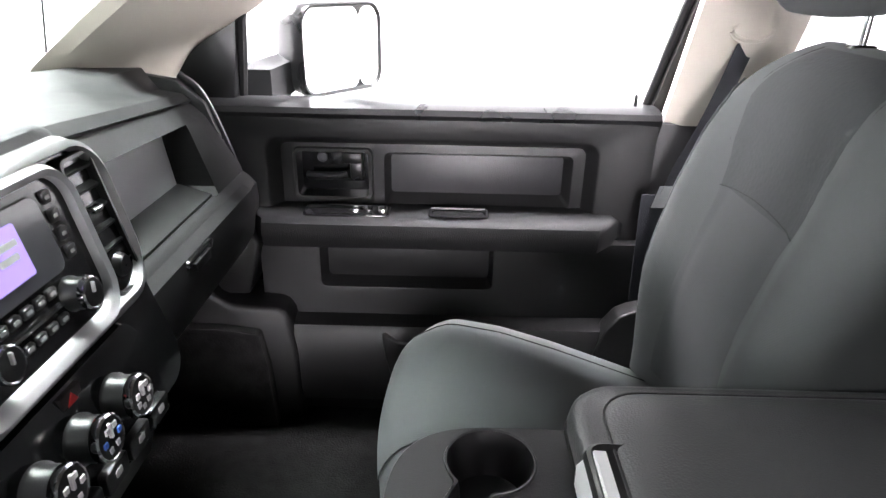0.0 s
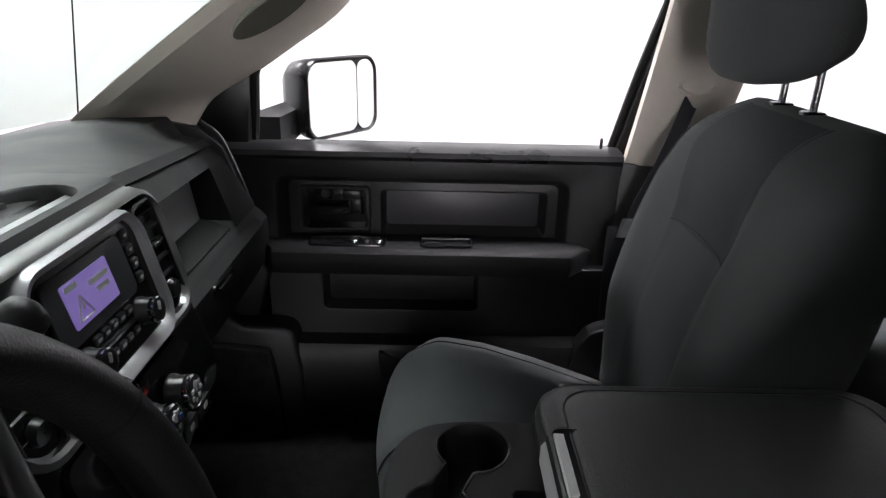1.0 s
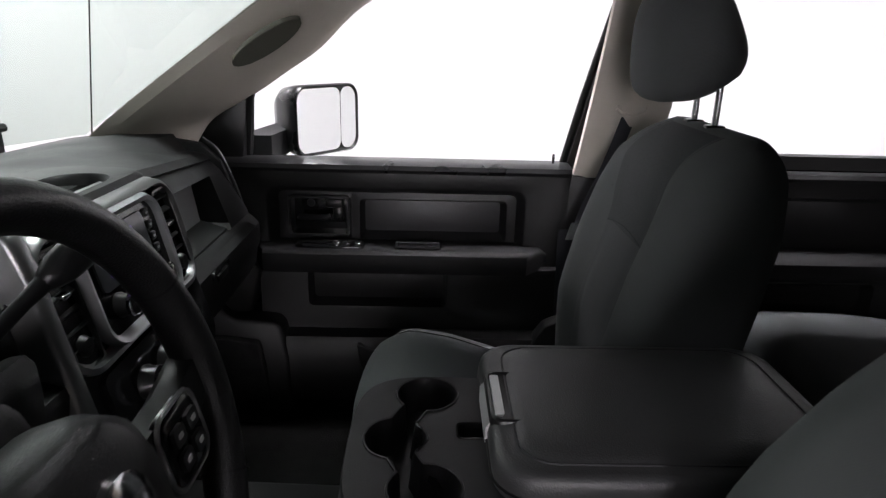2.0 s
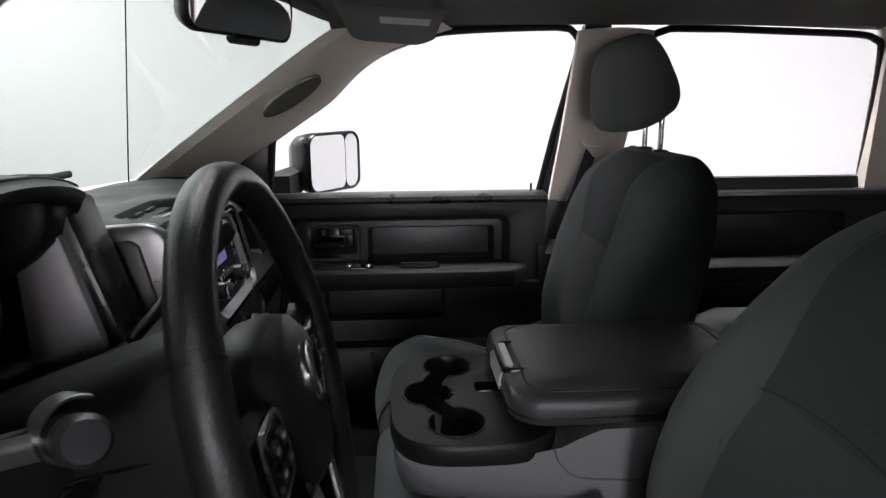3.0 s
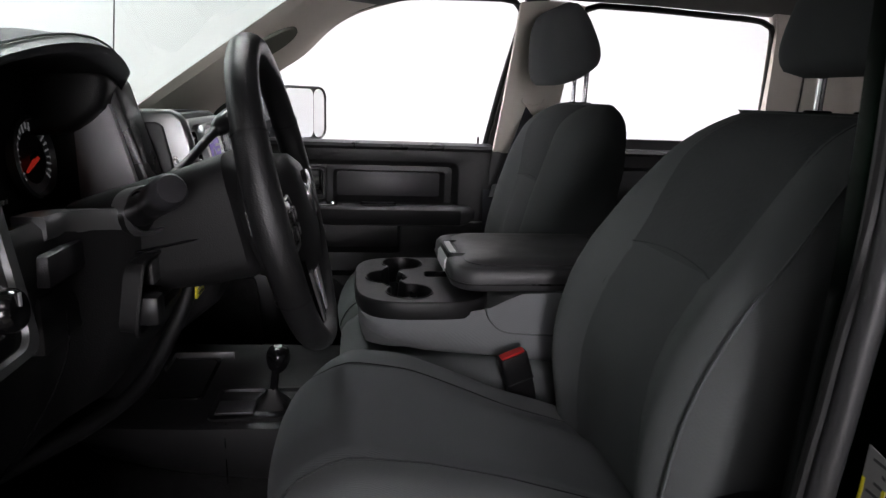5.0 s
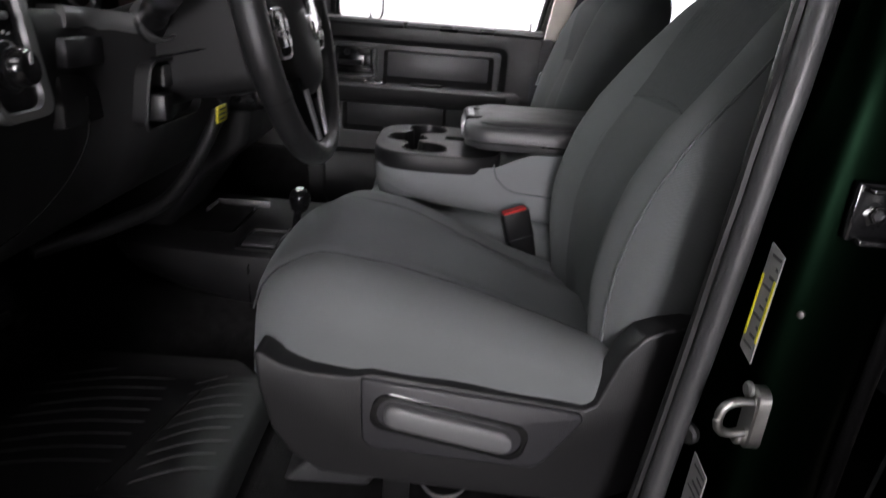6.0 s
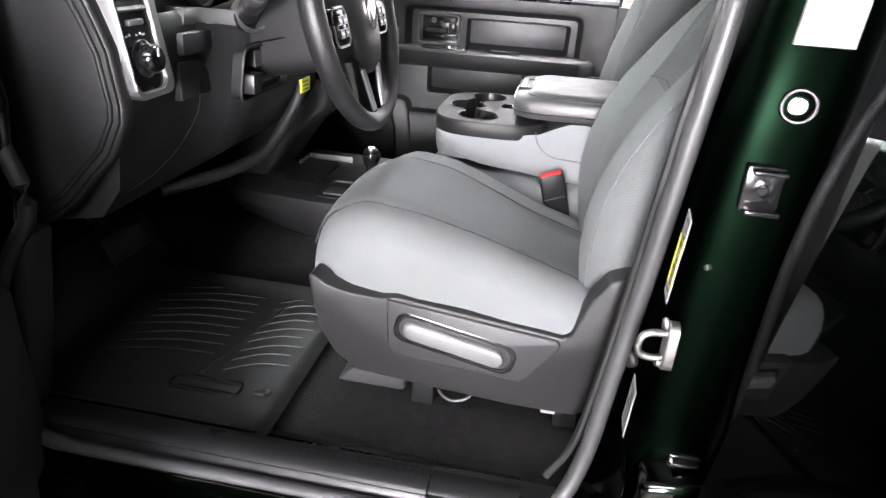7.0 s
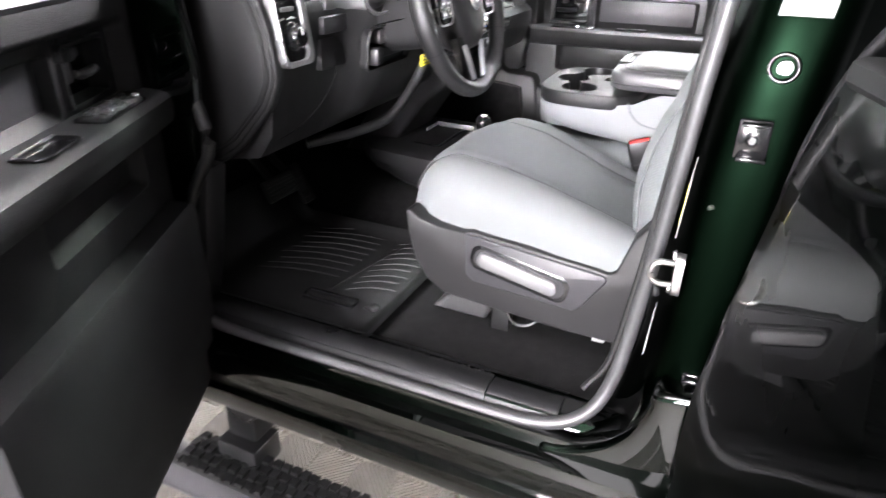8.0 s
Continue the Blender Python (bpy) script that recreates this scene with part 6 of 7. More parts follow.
part("plug_ring", lathe([(0.0176, 0.0045), (0.0172, 0.0058), (0.0156, 0.0058), (0.0150, 0.0045)], V(0.456, -0.8555, 1.491), V(-0.15, -1, 0.1), 36), M_SEAL, jamb, "worn grey plug ring")
def hinge(z):
    """A pressed U bracket on the flat of the pillar, with bolt and pin."""
    h = part("door_hinge", join(box(0.420, 0.460, -0.870, -0.860, z - 0.026, z + 0.026, 0.003), box(0.424, 0.458, -0.884, -0.866, z + 0.019, z + 0.024, 0.002), box(0.424, 0.460, -0.884, -0.866, z - 0.026, z - 0.020, 0.002)), M_PIANO, jamb, "black painted door hinge")
    part("hinge_bolt", lathe([(0.012, 0), (0.012, 0.002), (0.008, 0.003), (0.008, 0.007), (0.006, 0.008), (0.005, 0.005), (0.001, 0.005)], V(0.440, -0.870, z), V(-0.1, -1, 0.05), 6), M_PIANO, h, "black hinge bolt")
hinge(1.402)
hinge(1.002)
part("check_bolt", lathe([(0.010, 0), (0.010, 0.004), (0.006, 0.008), (0.001, 0.009)], V(0.425, -0.872, 0.955), V(-0.2, -1, 0), 12), M_PAINT, jamb)
for z, y in ((1.30, -0.858), (1.435, -0.852)):
    part("pin_bolt", lathe([(0.0035, 0), (0.0035, 0.006), (0.001, 0.007)], V(0.405 + 0.3 * (z - 1.28) , y, z), V(-0.7, -0.7, 0), 10), M_STEEL, jamb)
part("bump_stop", lathe([(0.012, 0), (0.012, 0.006), (0.009, 0.009), (0.001, 0.010)], V(0.356, -0.818, 1.135), V(-0.8, -0.6, 0), 18), M_RUBBER, jamb, "black rubber bump stop")

# main door seal running round the opening
seal = thing("door_seal", (0.3, -0.80, 0.87), "grey rubber weather seal round the front door opening", "seal", "", "structure")
part("bulb", tube(spline([(-0.62, -0.888, 0.90), (-0.50, -0.886, 0.850), (-0.2, -0.883, 0.845), (0.10, -0.881, 0.845), (0.22, -0.874, 0.853), (0.285, -0.856, 0.888), (0.317, -0.834, 0.962), (0.335, -0.820, 1.10), (0.351, -0.818, 1.25), (0.364, -0.818, 1.40), (0.379, -0.812, 1.56), (0.400, -0.775, 1.75), (0.415, -0.74, 1.90)], 60), 0.0125, 10), M_SEAL, seal, sharp=80)
part("lip", tube(spline([(0.268, -0.836, 0.92), (0.302, -0.816, 0.975), (0.322, -0.810, 1.10), (0.338, -0.808, 1.25), (0.351, -0.808, 1.40), (0.366, -0.802, 1.56), (0.389, -0.765, 1.75)], 40), 0.006, 8), M_RUBBER, seal)
part("front_bulb", tube(spline([(-0.62, -0.868, 0.905), (-0.60, -0.862, 1.0), (-0.56, -0.855, 1.15), (-0.50, -0.852, 1.25), (-0.53, -0.85, 1.36), (-0.57, -0.848, 1.46), (-0.60, -0.842, 1.56), (-0.50, -0.825, 1.655), (-0.32, -0.79, 1.80), (-0.13, -0.75, 1.925), (0.05, -0.735, 1.965)], 40), 0.0125, 10), M_RUBBER, seal)

# rocker and sill
rk = thing("rocker", (-0.1, -0.9, 0.7), "gloss black painted rocker sill under the open door", "car body", "", "structure")
prof = [(-0.80, 0.868), (-0.862, 0.864), (-0.868, 0.846), (-0.900, 0.846), (-0.905, 0.822), (-0.944, 0.823), (-0.950, 0.80), (-0.944, 0.745), (-0.958, 0.738), (-0.960, 0.70), (-0.93, 0.665), (-0.88, 0.655), (-0.80, 0.70)]
part("rocker_skin", skin([[V(x, y, z) for y, z in prof] for x in (-0.85, -0.6, -0.2, 0.2, 0.5, 1.75)]), M_PAINT, rk, sharp=50)
# curved jamb foot between rocker and pillar
foot = []
for t in lin(0, 1, 12):
    a = math.pi / 2 * t
    foot.append([V(0.20 + 0.17 * math.sin(a), y + 0.02 * t, 0.84 + o + 0.17 * (1 - math.cos(a))) for y, o in ((-0.80, 0.0), (-0.855, 0.0), (-0.875, -0.014), (-0.905, -0.03), (-0.91, -0.10), (-0.80, -0.10))])
part("jamb_foot", skin(foot), M_PAINT, rk, sharp=50)
corner = [(0.215 + 0.17 * math.sin(a), 1.005 - 0.17 * math.cos(a)) for a in lin(0, math.pi / 2, 12)] + [(0.49, 1.02), (0.49, 0.665), (0.215, 0.665)]
part("corner_panel", prism(corner, "y", -0.912, -0.81, 0.012, 3), M_PAINT, rk, "gloss black curved corner of the door opening", sharp=50)
sp = thing("sill_plate", (0.0, -0.83, 0.85), "black plastic sill tread plate with embossed dots", "sill plate")
pl = [(-0.770, 0.850), (-0.788, 0.862), (-0.812, 0.870), (-0.838, 0.874), (-0.853, 0.871), (-0.864, 0.862), (-0.870, 0.848), (-0.871, 0.836), (-0.860, 0.836)]
part("plate", skin([[V(x, y, z) for y, z in pl] for x in lin(-0.62, 0.095, 12)]), M_SATIN, sp, sharp=40)
part("plate_end", skin([[V(x, y, z - 0.002) for y, z in pl] for x in lin(0.098, 0.235, 5)]), M_SATIN, sp, sharp=40)
dot = bmesh.new()
for i in range(15):
    for j in range(3):
        x, y = -0.12 + 0.0145 * i + 0.007 * (j % 2), -0.806 - 0.014 * j
        dot = join(dot, lathe([(0.0042, 0.0), (0.0036, 0.0022), (0.001, 0.0028)], V(x, y, 0.8668 + 0.0023 * j), (0, 0, 1), 6))
part("tread_dots", dot, M_SATIN, sp)
# passenger side sill and kick panels
slab("sill_passenger", -0.62, 0.60, 0.735, 0.86, 0.80, 0.915, M_PLASTIC, "black plastic sill trim below the passenger door", "trim")
kp = [(-0.95, 0.85), (-0.30, 0.85), (-0.305, 1.02), (-0.318, 1.105), (-0.335, 1.120), (-0.43, 1.125), (-0.46, 1.145), (-0.47, 1.25), (-0.95, 1.25)]
structure(part("trim_kick_panel", prism(kp, "y", 0.685, 0.81, 0.012, 3), M_PLASTIC), "black plastic kick panel beside the passenger footwell", "trim")
structure(part("trim_kick_liner", prism([(-0.95, 0.85), (-0.352, 0.85), (-0.36, 1.0), (-0.372, 1.075), (-0.45, 1.085), (-0.95, 1.085)], "y", 0.66, 0.69, 0.008, 2), M_CARPET), "black carpeted footwell side liner", "trim")
structure(part("trim_cowl_panel", prism([(-0.40, 1.13), (-0.37, 1.24), (-0.40, 1.29), (-0.75, 1.29), (-0.75, 1.13)], "y", 0.72, 0.80, 0.008, 2), M_PLASTIC), "black plastic panel below the dash end", "trim")
structure(part("trim_kick_panel", prism([(-0.95, 0.85), (-0.60, 0.85), (-0.56, 1.0), (-0.52, 1.2), (-0.95, 1.2)], "y", -0.85, -0.79, 0.01, 2), M_PLASTIC), "black plastic kick panel beside the driver footwell", "trim")
structure(part("trim_hinge_post", prism([(-1.0, 0.85), (-0.62, 0.85), (-0.575, 1.05), (-0.53, 1.22), (-0.50, 1.40), (-0.52, 1.56), (-0.60, 1.63), (-1.0, 1.5)], "y", -0.865, -0.838, 0.01, 2), M_PAINT), "gloss black hinge post ahead of the door opening", "car body")
slab("firewall", -1.12, -1.02, -0.86, 0.86, 0.8, 1.56, M_CARPET, "dark firewall behind the dashboard", "wall")
slab("fender_passenger", -1.9, -0.50, 0.86, 0.98, 0.75, 1.46, M_PAINT, "gloss black front fender beyond the passenger door", "car body")
slab("fender_driver", -1.9, -0.86, -0.98, -0.86, 0.75, 1.40, M_PAINT, "gloss black front fender behind the open driver door", "car body")
hood_b = sheet(lambda x, y: V(x, y, 1.44 + 0.05 * (1 - (y / 0.95) ** 2) - 0.08 * sm(-1.0, -1.9, x)), lin(-1.9, -0.95, 8), lin(-0.95, 0.95, 15))
structure(part("bonnet", hood_b, M_PAINT), "gloss black bonnet beyond the windshield", "car body")
slab("cab_side", 1.42, 2.4, -0.95, -0.86, 0.75, 1.5, M_PAINT, "gloss black cab side behind the rear door", "car body")

# floor console with transfer shifter
fc = thing("floor_console", (-0.35, 0, 0.9), "low black plastic floor console with a transfer case shifter", "console")
fr = []
for x, w, zt, zb in ((-0.590, 0.120, 1.050, 1.040), (-0.584, 0.150, 1.054, 1.018), (-0.568, 0.176, 1.057, 0.995), (-0.53, 0.192, 1.058, 0.968), (-0.45, 0.198, 1.056, 0.938), (-0.34, 0.200, 1.052, 0.915), (-0.25, 0.200, 1.050, 0.90), (-0.06, 0.195, 1.047, 0.88)):
    zm = zb + 0.6 * (zt - zb)
    fr.append([V(x, y * w, z) for y, z in ((-0.72, zb), (-0.92, zb + 0.25 * (zt - zb)), (-1.02, zm), (-1.0, zt - 0.008), (-0.93, zt), (0.93, zt), (1.0, zt - 0.008), (1.02, zm), (0.92, zb + 0.25 * (zt - zb)), (0.72, zb))])
part("body", skin(fr), M_PLASTIC, fc, sharp=35)
part("body_joint", tube([(-0.30, -0.194, 0.93), (-0.30, -0.2035, 1.02), (-0.30, -0.19, 1.0485)], 0.0018, 6), M_PIANO, fc)
def tray_rect(x0, x1, y0, y1, z, depth, mat, name, label):
    p = rrect((x0 + x1) / 2, (y0 + y1) / 2, x1 - x0, y1 - y0, 0.014)
    q = inset(p, 0.007, 0.007)
    part(name, skin([[V(x, y, z - 0.001) for x, y in p], [V(x, y, z + 0.006) for x, y in p], [V(x, y, z + 0.006) for x, y in q], [V(x, y, z + 0.002 - depth) for x, y in inset(q, 0.003, 0.003)]], "end"), mat, fc, label, sharp=40)
tray_rect(-0.50, -0.36, -0.10, 0.10, 1.05, 0.004, M_PIANO, "tray", "gloss black open tray")
# paler grey than the console paints the light on the tray's far wall
part("tray_back", join(box(-0.462, -0.335, 0.10, 0.107, 1.045, 1.069, 0.002), box(-0.466, -0.460, 0.03, 0.107, 1.045, 1.067, 0.002)), M_LEATHER, fc, "upright back of the tray, paled for the light on it")
tray_rect(-0.335, -0.14, -0.185, -0.055, 1.05, 0.003, M_SATIN, "shifter_bezel", "satin black shifter bezel")
part("gate_inlay", box(-0.325, -0.255, -0.165, -0.115, 1.0515, 1.0585, 0.003), M_GREY, fc, "grey gate inlay")
part("shifter_boot", skin([[V(-0.225 + x * k, -0.118 + y * k, z) for x, y in rrect(0, 0, 0.07, 0.06, 0.02)] for k, z in ((1.0, 1.05), (0.8, 1.06), (0.42, 1.072), (0.30, 1.085))]), M_RUBBER, fc, sharp=60)
part("shifter_stem", tube([(-0.225, -0.118, 1.06), (-0.214, -0.125, 1.15)], 0.008, 10), M_PIANO, fc)
part("shifter_knob", lathe([(0.010, -0.028), (0.017, -0.02), (0.022, -0.004), (0.0225, 0.006), (0.019, 0.017), (0.012, 0.022), (0.001, 0.0235)], V(-0.212, -0.127, 1.150), V(0.08, -0.05, 1), 24), M_PIANO, fc, "gloss black shifter knob")
part("knob_legend", box(-0.219, -0.205, -0.133, -0.121, 1.1728, 1.1745, 0), M_LEGEND, fc)

# rubber floor mat with ribs
fm = thing("floor_mat", (-0.45, -0.58, 0.85), "black moulded rubber floor mat with raised ribs", "floor mat")
def mat_z(x, y):
    e = min(x + 0.80, -0.18 - x, y + 0.825, -0.325 - y)
    return 0.858 + 0.022 * (1 - sm(0.0, 0.035, e)) + 0.10 * sm(-0.66, -0.80, x)
base = skin([[V(x, y, mat_z(x, y)) for y in lin(-0.825, -0.325 - 0.06 * sm(-0.3, -0.18, x), 34)] for x in lin(-0.80, -0.18, 40)], False, None, False)
part("base", join(base, box(-0.78, -0.21, -0.80, -0.36, 0.8505, 0.8535, 0.001)), M_RUBBER, fm, sharp=60)
part("slot", skin([[V(x, y, z) for x, y in rrect(-0.355, -0.70, 0.135, w, 0.006)] for w, z in ((0.040, 0.857), (0.038, 0.866), (0.028, 0.866), (0.026, 0.8555))], "end"), M_PIANO, fm, "moulded slot")
for i in range(9):
    yy = -0.645 + 0.033 * i
    for x0, x1 in ((-0.615 + 0.010 * (i % 3), -0.395 + 0.006 * (i % 2)), (-0.350, -0.235 - 0.012 * (i % 2))):
        rib = [V(x0 + (x1 - x0) * k, yy + 0.045 * k + 0.010 * math.sin(math.pi * k), 0.8575 + 0.003 * math.sin(math.pi * min(max(k, 0.04), 0.96))) for k in lin(0, 1, 9)]
        part("rib", tube(rib, [0.0008] + [0.0018] * 7 + [0.0008], 6), M_RUBBER, fm)
part("center_rib", tube([V(-0.385 + 0.0045 * k, -0.665 + 0.0225 * k + 0.003 * (-1) ** k, 0.8595) for k in range(14)], 0.0026, 6), M_RUBBER, fm)
part("snap", lathe([(0.014, 0.0), (0.013, 0.006), (0.008, 0.009), (0.001, 0.009)], V(-0.245, -0.69, 0.858), (0, 0, 1), 16), M_SATIN, fm)
part("snap_bar", box(-0.262, -0.238, -0.706, -0.692, 0.860, 0.868, 0.003), M_SATIN, fm)

# pedals
def pedal(x, y, z, w, h, tilt, name, label):
    p = thing("pedal", (x, y, z), label, "pedal", "pedals")
    m = Matrix.Translation((x, y, z)) @ Matrix.Rotation(radians(tilt), 4, "Y")
    part("pad", box(-0.008, 0.008, -w / 2, w / 2, -h / 2, h / 2, 0.006), M_RUBBER, p, m=m)
    for i in range(5):
        part("pad_rib", box(0.007, 0.011, -w / 2 + 0.008, w / 2 - 0.008, -h / 2 + h * (i + 0.8) / 6, -h / 2 + h * (i + 1.1) / 6, 0.001), M_RUBBER, p, m=m)
    part("arm", tube([m @ V(-0.01, 0, 0.0), m @ V(-0.05, 0, 0.10), m @ V(-0.06, 0, 0.26)], 0.010, 8), M_SATIN, p)
pedal(-0.70, -0.33, 0.96, 0.05, 0.12, -30, "accelerator", "black rubber accelerator pedal")
pedal(-0.66, -0.47, 1.005, 0.12, 0.06, -25, "brake", "black ribbed rubber brake pedal")
pedal(-0.70, -0.70, 1.02, 0.08, 0.055, -25, "parking", "black ribbed rubber parking brake pedal")

# ---- mirrors, visor, handles, belts ----
mr = thing("door_mirror", (-0.33, 0.93, 1.48), "black towing style door mirror with split glass", "mirror")
mm = Matrix.Translation((-0.245, 0.995, 1.572)) @ Matrix.Rotation(radians(-36), 4, "Z")
def mloop(w, h, x, cy=0.0, cz=0.0, r=0.035):
    return [mm @ V(x, a + cy, b + cz) for a, b in rrect(0, 0, w, h, r, 6)]
hs = part("housing", skin([mloop(0.10, 0.08, -0.115, -0.005), mloop(0.17, 0.135, -0.105), mloop(0.212, 0.164, -0.070), mloop(0.229, 0.179, -0.025), mloop(0.232, 0.182, 0.006), mloop(0.226, 0.176, 0.011), mloop(0.218, 0.168, 0.009), mloop(0.216, 0.166, 0.002)]), M_SATIN, mr, "black mirror housing", sharp=60)
part("mirror_glass", skin([[mm @ V(x, a - 0.03, b) for a, b in rrect(0, 0, 0.154, 0.164, 0.022, 5)] for x in (0.001, 0.006)]), M_MIRROR, hs, "clear mirror glass", sharp=40)
part("spotter_glass", skin([[mm @ V(x - 0.10 * (a - 0.03) ** 2, a + 0.078, b) for a, b in rrect(0, 0, 0.058, 0.164, 0.022, 5)] for x in (0.001, 0.0065)]), M_MIRROR, hs, "curved spotter mirror glass", sharp=40)
part("arm", skin([[V(x, y, z) for x, z in q] for y, q in ((0.86, ((-0.44, 1.47), (-0.36, 1.47), (-0.36, 1.545), (-0.44, 1.545))), (0.93, ((-0.40, 1.495), (-0.33, 1.495), (-0.33, 1.555), (-0.40, 1.555))), (0.99, ((-0.33, 1.52), (-0.27, 1.52), (-0.27, 1.575), (-0.33, 1.575))))]), M_SATIN, mr, sharp=45)

rv = thing("rearview_mirror", (-0.27, 0.0, 1.86), "black rear view mirror hanging from the windshield", "mirror")
rm = Matrix.Translation((-0.262, -0.02, 1.885)) @ Matrix.Rotation(radians(-22), 4, "Z") @ Matrix.Rotation(radians(8), 4, "Y")
def rloop(w, h, x):
    return [rm @ V(x, a, b) for a, b in rrect(0, 0, w, h, 0.022, 5)]
part("housing", skin([rloop(0.15, 0.035, -0.04), rloop(0.22, 0.06, -0.025), rloop(0.25, 0.072, 0.0), rloop(0.246, 0.07, 0.006), rloop(0.236, 0.060, 0.004)]), M_SATIN, rv, sharp=60)
part("glass", skin([rloop(0.238, 0.062, 0.002), rloop(0.238, 0.062, 0.0055)]), M_MIRROR, rv, "mirror glass", sharp=40)
part("button_bar", tube([rm @ V(0.004, -0.03, -0.038), rm @ V(0.004, 0.03, -0.038)], 0.008, 8), M_SATIN, rv)
part("stem", tube([(-0.29, -0.01, 1.89), (-0.325, 0.0, 1.91), (-0.35, 0.0, 1.905)], 0.014, 10), M_SATIN, rv)

sv = thing("sun_visor", (-0.02, 0.42, 1.92), "grey felt sun visor folded up with a printed label", "sun visor")
vis = []
for y in [0.145, 0.15, 0.165] + lin(0.2, 0.56, 7) + [0.595, 0.61, 0.615]:
    k = 1 - 0.25 * sm(0.18, 0.145, y) - 0.25 * sm(0.58, 0.615, y)
    vis.append([V(-0.055 + dx * k, y, 1.932 - 0.02 * (y / 0.6) ** 2 + dz) for dx, dz in ((-0.10, -0.002), (-0.09, -0.014), (0.08, -0.024), (0.10, -0.018), (0.10, -0.004), (0.0, 0.004))])
part("visor_pad", skin(vis), M_HEADLINER, sv, sharp=50)
part("visor_label", skin([[V(x, y, 1.9005 - 0.06 * (x + 0.03) - 0.02 * (y / 0.6) ** 2 + dz) for x, y in ((-0.075, 0.245), (0.02, 0.245), (0.02, 0.325), (-0.075, 0.325))] for dz in (0.014, 0.009)]), M_WHITE, sv, "white printed warning label")
sv2 = thing("sun_visor", (-0.02, -0.42, 1.92), "grey felt sun visor folded up over the wheel", "sun visor")
part("visor_pad", skin([[V(p.x, -p.y, p.z) for p in r] for r in vis]), M_HEADLINER, sv2, sharp=50)

gh = thing("grab_handle", (-0.30, -0.735, 1.73), "beige curved grab handle on the windshield pillar", "grab handle")
gp = spline([(-0.55, -0.770, 1.625), (-0.50, -0.758, 1.650), (-0.43, -0.748, 1.695), (-0.36, -0.742, 1.732), (-0.28, -0.735, 1.768), (-0.20, -0.725, 1.818), (-0.14, -0.715, 1.875), (-0.115, -0.71, 1.91)], 26)
part("grip", tube(gp, [0.018] + [0.0145] * 24 + [0.018], 12, 1.15), M_BEIGE, gh, sharp=80)
part("seam", tube([V(*p) + V(0.002, -0.0108, -0.0115) for p in gp[1:-1]], 0.0011, 6), M_CREAM, gh, "pale moulding seam")
for p, q in ((gp[0], gp[1]), (gp[-1], gp[-2])):
    end_d = (V(*q) - V(*p)).normalized()
    part("mount", lathe([(0.0205, -0.012), (0.0215, 0.0), (0.0205, 0.016), (0.0175, 0.026)], V(*p), end_d, 20), M_BEIGE, gh, "beige moulded mount")

def belt(s, label):
    b = thing("seat_belt", (0.45, s * 0.79, 1.4), label, "seat belt", "front seat belts")
    top, low = V(0.49, s * 0.745, 1.632), V(0.380, s * 0.716, 1.366)
    path = [top.lerp(low, t) + V(0.006 * math.sin(3 * t), -s * 0.006 * math.sin(math.pi * t), 0) for t in lin(0, 1, 16)]
    side = V(0.9, s * 0.25, 0.38).normalized()
    web = skin([[p + side * (w * 0.0235 * (1 - 0.55 * sm(0.75, 1.0, i / 15))) + V(0, -s * o, 0) for w, o in ((-1, 0), (-1, 0.0016), (1, 0.0016), (1, 0))] for i, p in enumerate(path)])
    part("webbing", web, M_BELT, b, sharp=40)
    part("guide_ring", tube([top + V(0.034 * math.cos(t), -s * 0.008, 0.012 + 0.016 * math.sin(t)) for t in lin(0, 2 * math.pi, 22)], 0.0045, 8), M_BEIGE, b, "beige guide ring")
    part("guide_cover", skin([[top + V(x * k, -s * d, 0.075 + z * k) for x, z in rrect(0, 0, 0.05, 0.11, 0.022, 4)] for k, d in ((1.0, -0.03), (1.0, 0.006), (0.85, 0.014))]), M_BEIGE, b, "beige anchor cover", sharp=50)
    part("tongue", skin([[low + V(dx + z * 0.3, -s * d, z) for dx, z in ((-0.012, -0.03), (0.012, -0.03), (0.014, 0.012), (-0.014, 0.012))] for d in (0.0, 0.004)]), M_CHROME, b, "bright steel tongue")
    part("lower_webbing", skin([[V(0.36 + 0.02 * t, s * (0.716 + 0.03 * t), 1.36 - 0.42 * t) + V(w * 0.02, 0, 0) + V(0, -s * o, 0) for w, o in ((-1, 0), (-1, 0.0016), (1, 0.0016), (1, 0))] for t in lin(0, 1, 6)]), M_BELT, b)
belt(1, "dark navy seat belt webbing hanging on the centre pillar")

an = thing("antenna", (-0.85, 0.93, 1.46), "thin black radio mast on the front fender", "antenna")
part("mast", tube([V(-0.848, 0.925, 1.42), V(-0.846, 1.37, 3.25)], 0.0022, 6), M_PIANO, an)
part("base", lathe([(0.016, 0.0), (0.015, 0.012), (0.008, 0.03), (0.004, 0.05), (0.001, 0.051)], V(-0.848, 0.925, 1.44), (0, 0.22, 1), 14), M_PIANO, an)
wp_ = thing("wiper", (-0.9, 0.1, 1.56), "black windshield wiper blade resting at the glass foot", "wiper")
part("blade", tube([V(-0.93, -0.45, 1.568), V(-0.945, 0.0, 1.575), V(-0.90, 0.35, 1.58), V(-0.84, 0.60, 1.588)], 0.009, 8), M_RUBBER, wp_)

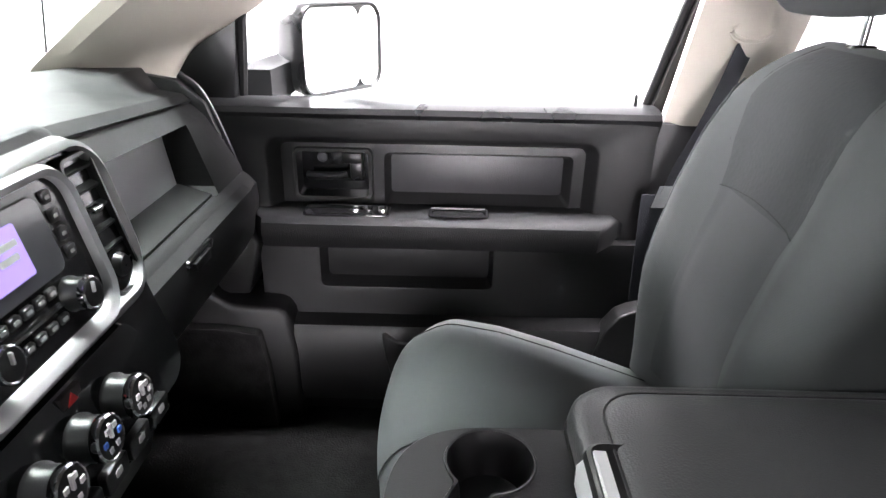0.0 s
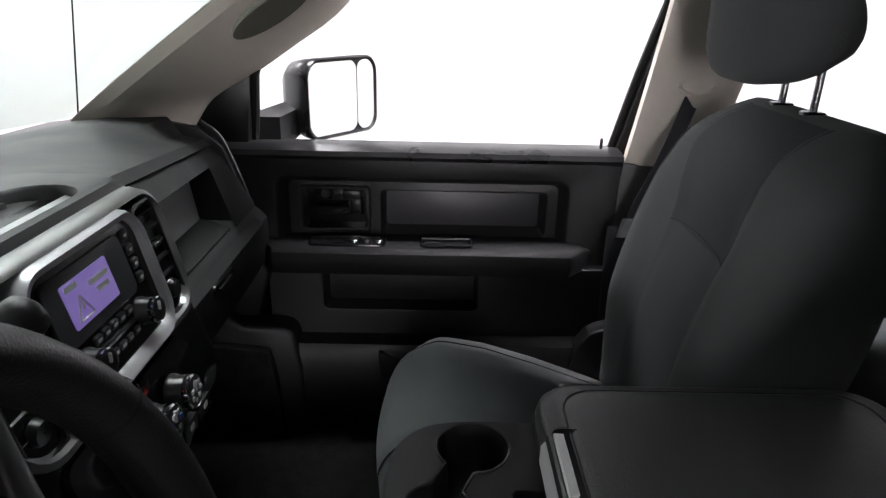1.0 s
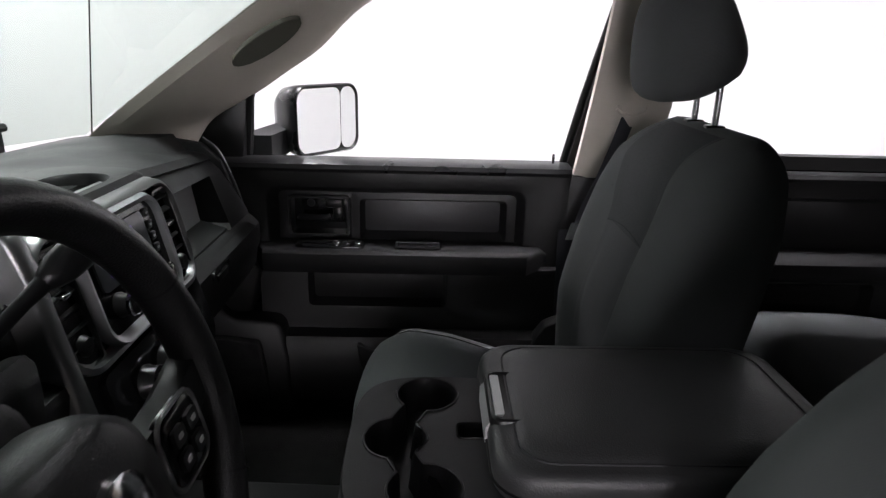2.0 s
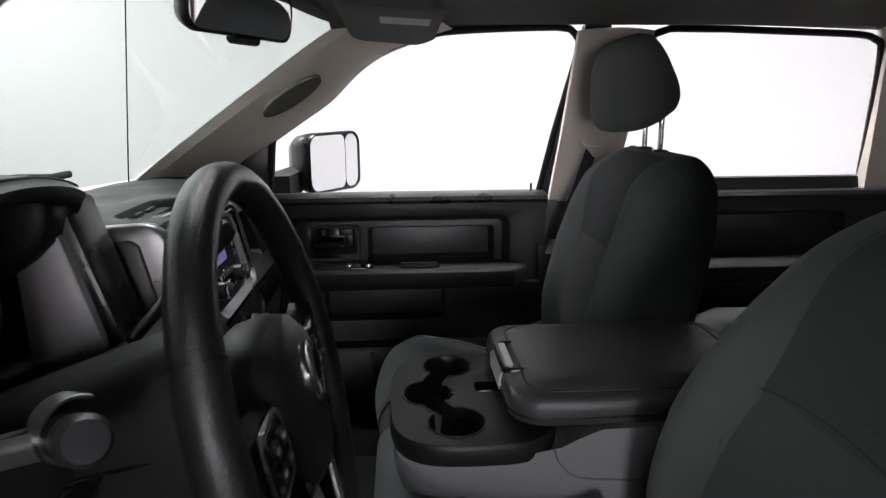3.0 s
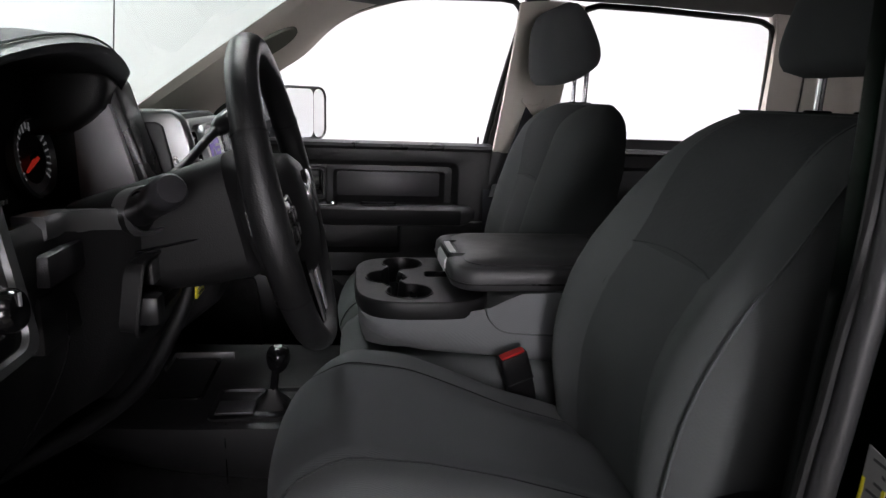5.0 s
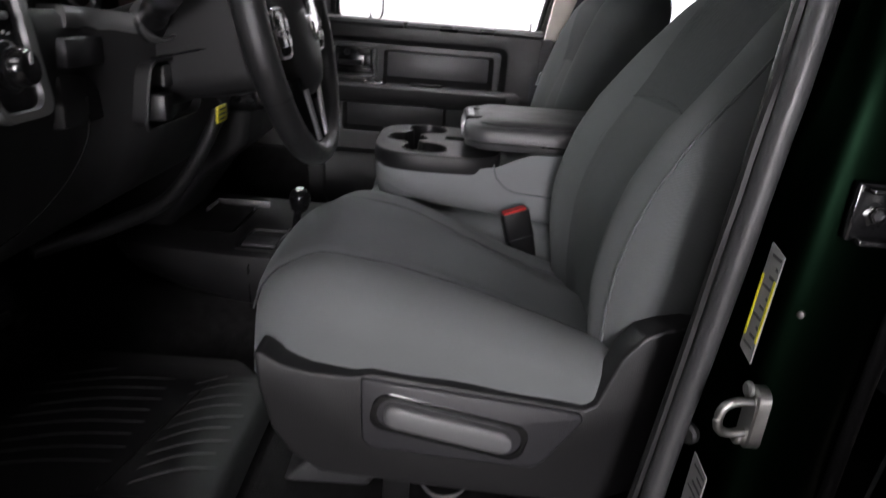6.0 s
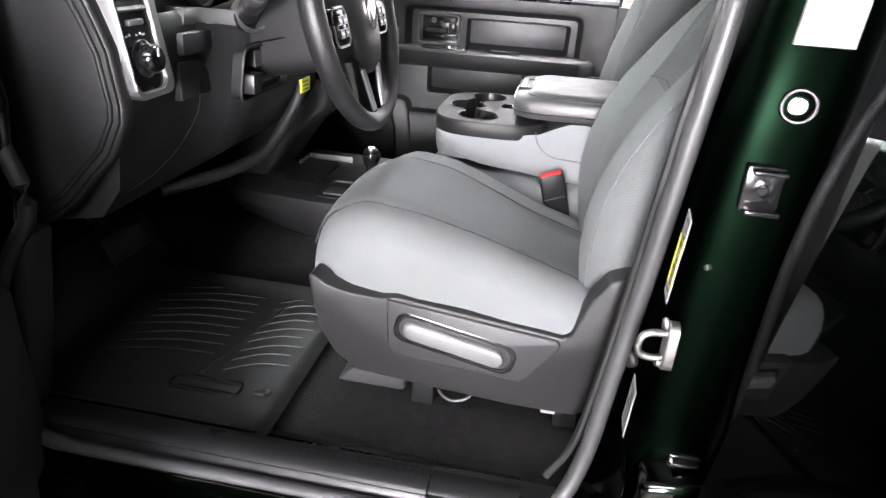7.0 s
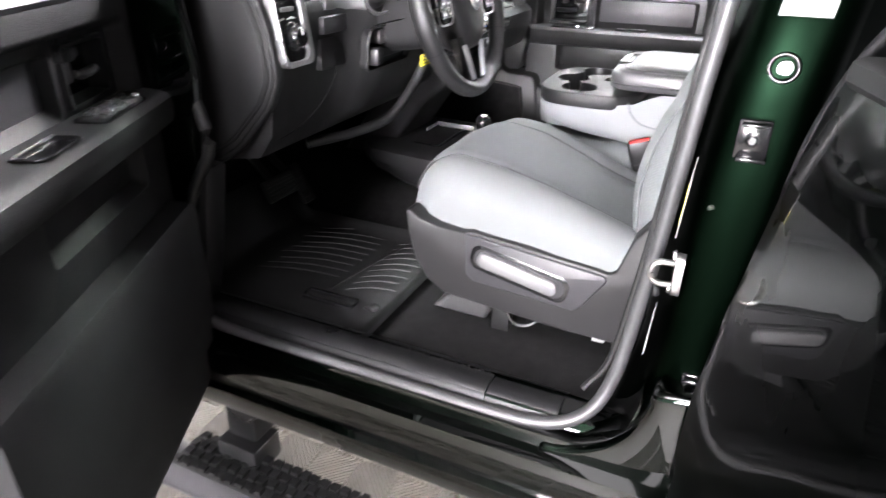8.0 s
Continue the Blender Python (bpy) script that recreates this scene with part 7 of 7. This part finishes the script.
# rear bench
rb = thing("rear_bench", (1.25, 0, 0.9), "dark grey cloth rear bench seat", "car seat")
rings = [[V(x, y, z) for x, z in ((0.80, 1.02), (0.785, 1.09), (0.80, 1.145), (0.86, 1.168), (1.05, 1.165), (1.35, 1.13), (1.40, 1.0))] for y in (-0.70, -0.695, -0.3, 0.0, 0.3, 0.60, 0.68, 0.70)]
part("cushion", skin(rings), M_INSERT, rb, sharp=60)
rings = [[V(x, y, z) for x, z in ((1.34, 1.10), (1.385, 1.30), (1.425, 1.462), (1.48, 1.482), (1.60, 1.462), (1.62, 1.05))] for y in (-0.70, -0.69, -0.3, 0.0, 0.3, 0.69, 0.70)]
part("backrest", skin(rings), M_INSERT, rb, sharp=60)
part("bench_base", box(0.86, 1.62, -0.66, 0.66, 0.855, 1.03, 0.01), M_PLASTIC, rb)

# running board
sb = thing("running_board", (-0.2, -0.97, 0.55), "black tubular running board with a studded rubber tread", "running board")
part("tube", tube([(-0.80, -0.935, 0.395), (-0.72, -0.935, 0.405), (1.5, -0.935, 0.405)], 0.062, 18, 0.7), M_GREY, sb, "dark grey tubular step bar", sharp=80)
part("tread", box(-0.68, 0.30, -0.965, -0.855, 0.436, 0.452, 0.004), M_RUBBER, sb, "studded black rubber tread")
studs = bmesh.new()
stud_rng = random.Random(4)
for i in range(34):
    for j in range(4):
        x, y = -0.668 + 0.028 * i + 0.013 * (j % 2) + stud_rng.uniform(-0.003, 0.003), -0.953 + 0.029 * j
        w, h = stud_rng.uniform(0.008, 0.011), stud_rng.uniform(0.008, 0.012)
        studs = join(studs, box(x - w, x + w, y - h, y + h, 0.451, 0.451 + stud_rng.uniform(0.007, 0.011), 0))
part("stud_field", studs, M_RUBBER, sb)
for x in (-0.53, 0.4):
    part("bracket", join(box(x - 0.06, x + 0.06, -0.90, -0.80, 0.42, 0.50, 0.01), box(x - 0.045, x + 0.045, -0.87, -0.70, 0.50, 0.64, 0.012)), M_SATIN, sb)
slab("underbody", -1.8, 2.4, -0.78, 0.80, 0.55, 0.79, M_RUBBER, "dark underbody of the truck", "car body")

# ribbed floor tiles near the step
tile_mesh = None
TS = 0.30
def tile_bm():
    bm = box(-TS / 2 + 0.002, TS / 2 - 0.002, -TS / 2 + 0.002, TS / 2 - 0.002, 0.0, 0.010, 0)
    for qx in (-1, 1):
        for qy in (-1, 1):
            n = 9
            for i in range(n):
                a = (i + 0.5) / n * TS / 2
                sgn = qx * qy
                p, q = V(qx * a, 0.004 * qy, 0.010), V(0.004 * qx, qy * a, 0.010)
                r_ = V(qx * (TS / 2 - 0.004), qy * (TS / 2 - a), 0.010)
                t_ = V(qx * (TS / 2 - a), qy * (TS / 2 - 0.004), 0.010)
                for u, w in ((p, q), (r_, t_)):
                    d = (w - u)
                    s_ = V(-d.y, d.x, 0).normalized() * 0.0035
                    bm = join(bm, skin([[u + s_, u - s_, u - s_ * 0.5 + V(0, 0, 0.006), u + s_ * 0.5 + V(0, 0, 0.006)], [w + s_, w - s_, w - s_ * 0.5 + V(0, 0, 0.006), w + s_ * 0.5 + V(0, 0, 0.006)]]))
    return bm
ground_ob = bpy.data.objects["ground"]
first = part("tile", tile_bm(), M_TILE, ground_ob)
first.location = (-1.25, -1.9, 0)
for i in range(8):
    for j in range(8):
        if i or j:
            o = link("tile", first.data, M_TILE, ground_ob)
            o.location = (-1.25 + TS * i, -1.9 + TS * j, 0)
            o.rotation_euler = (0, 0, math.pi / 2 * ((i + j) % 2))
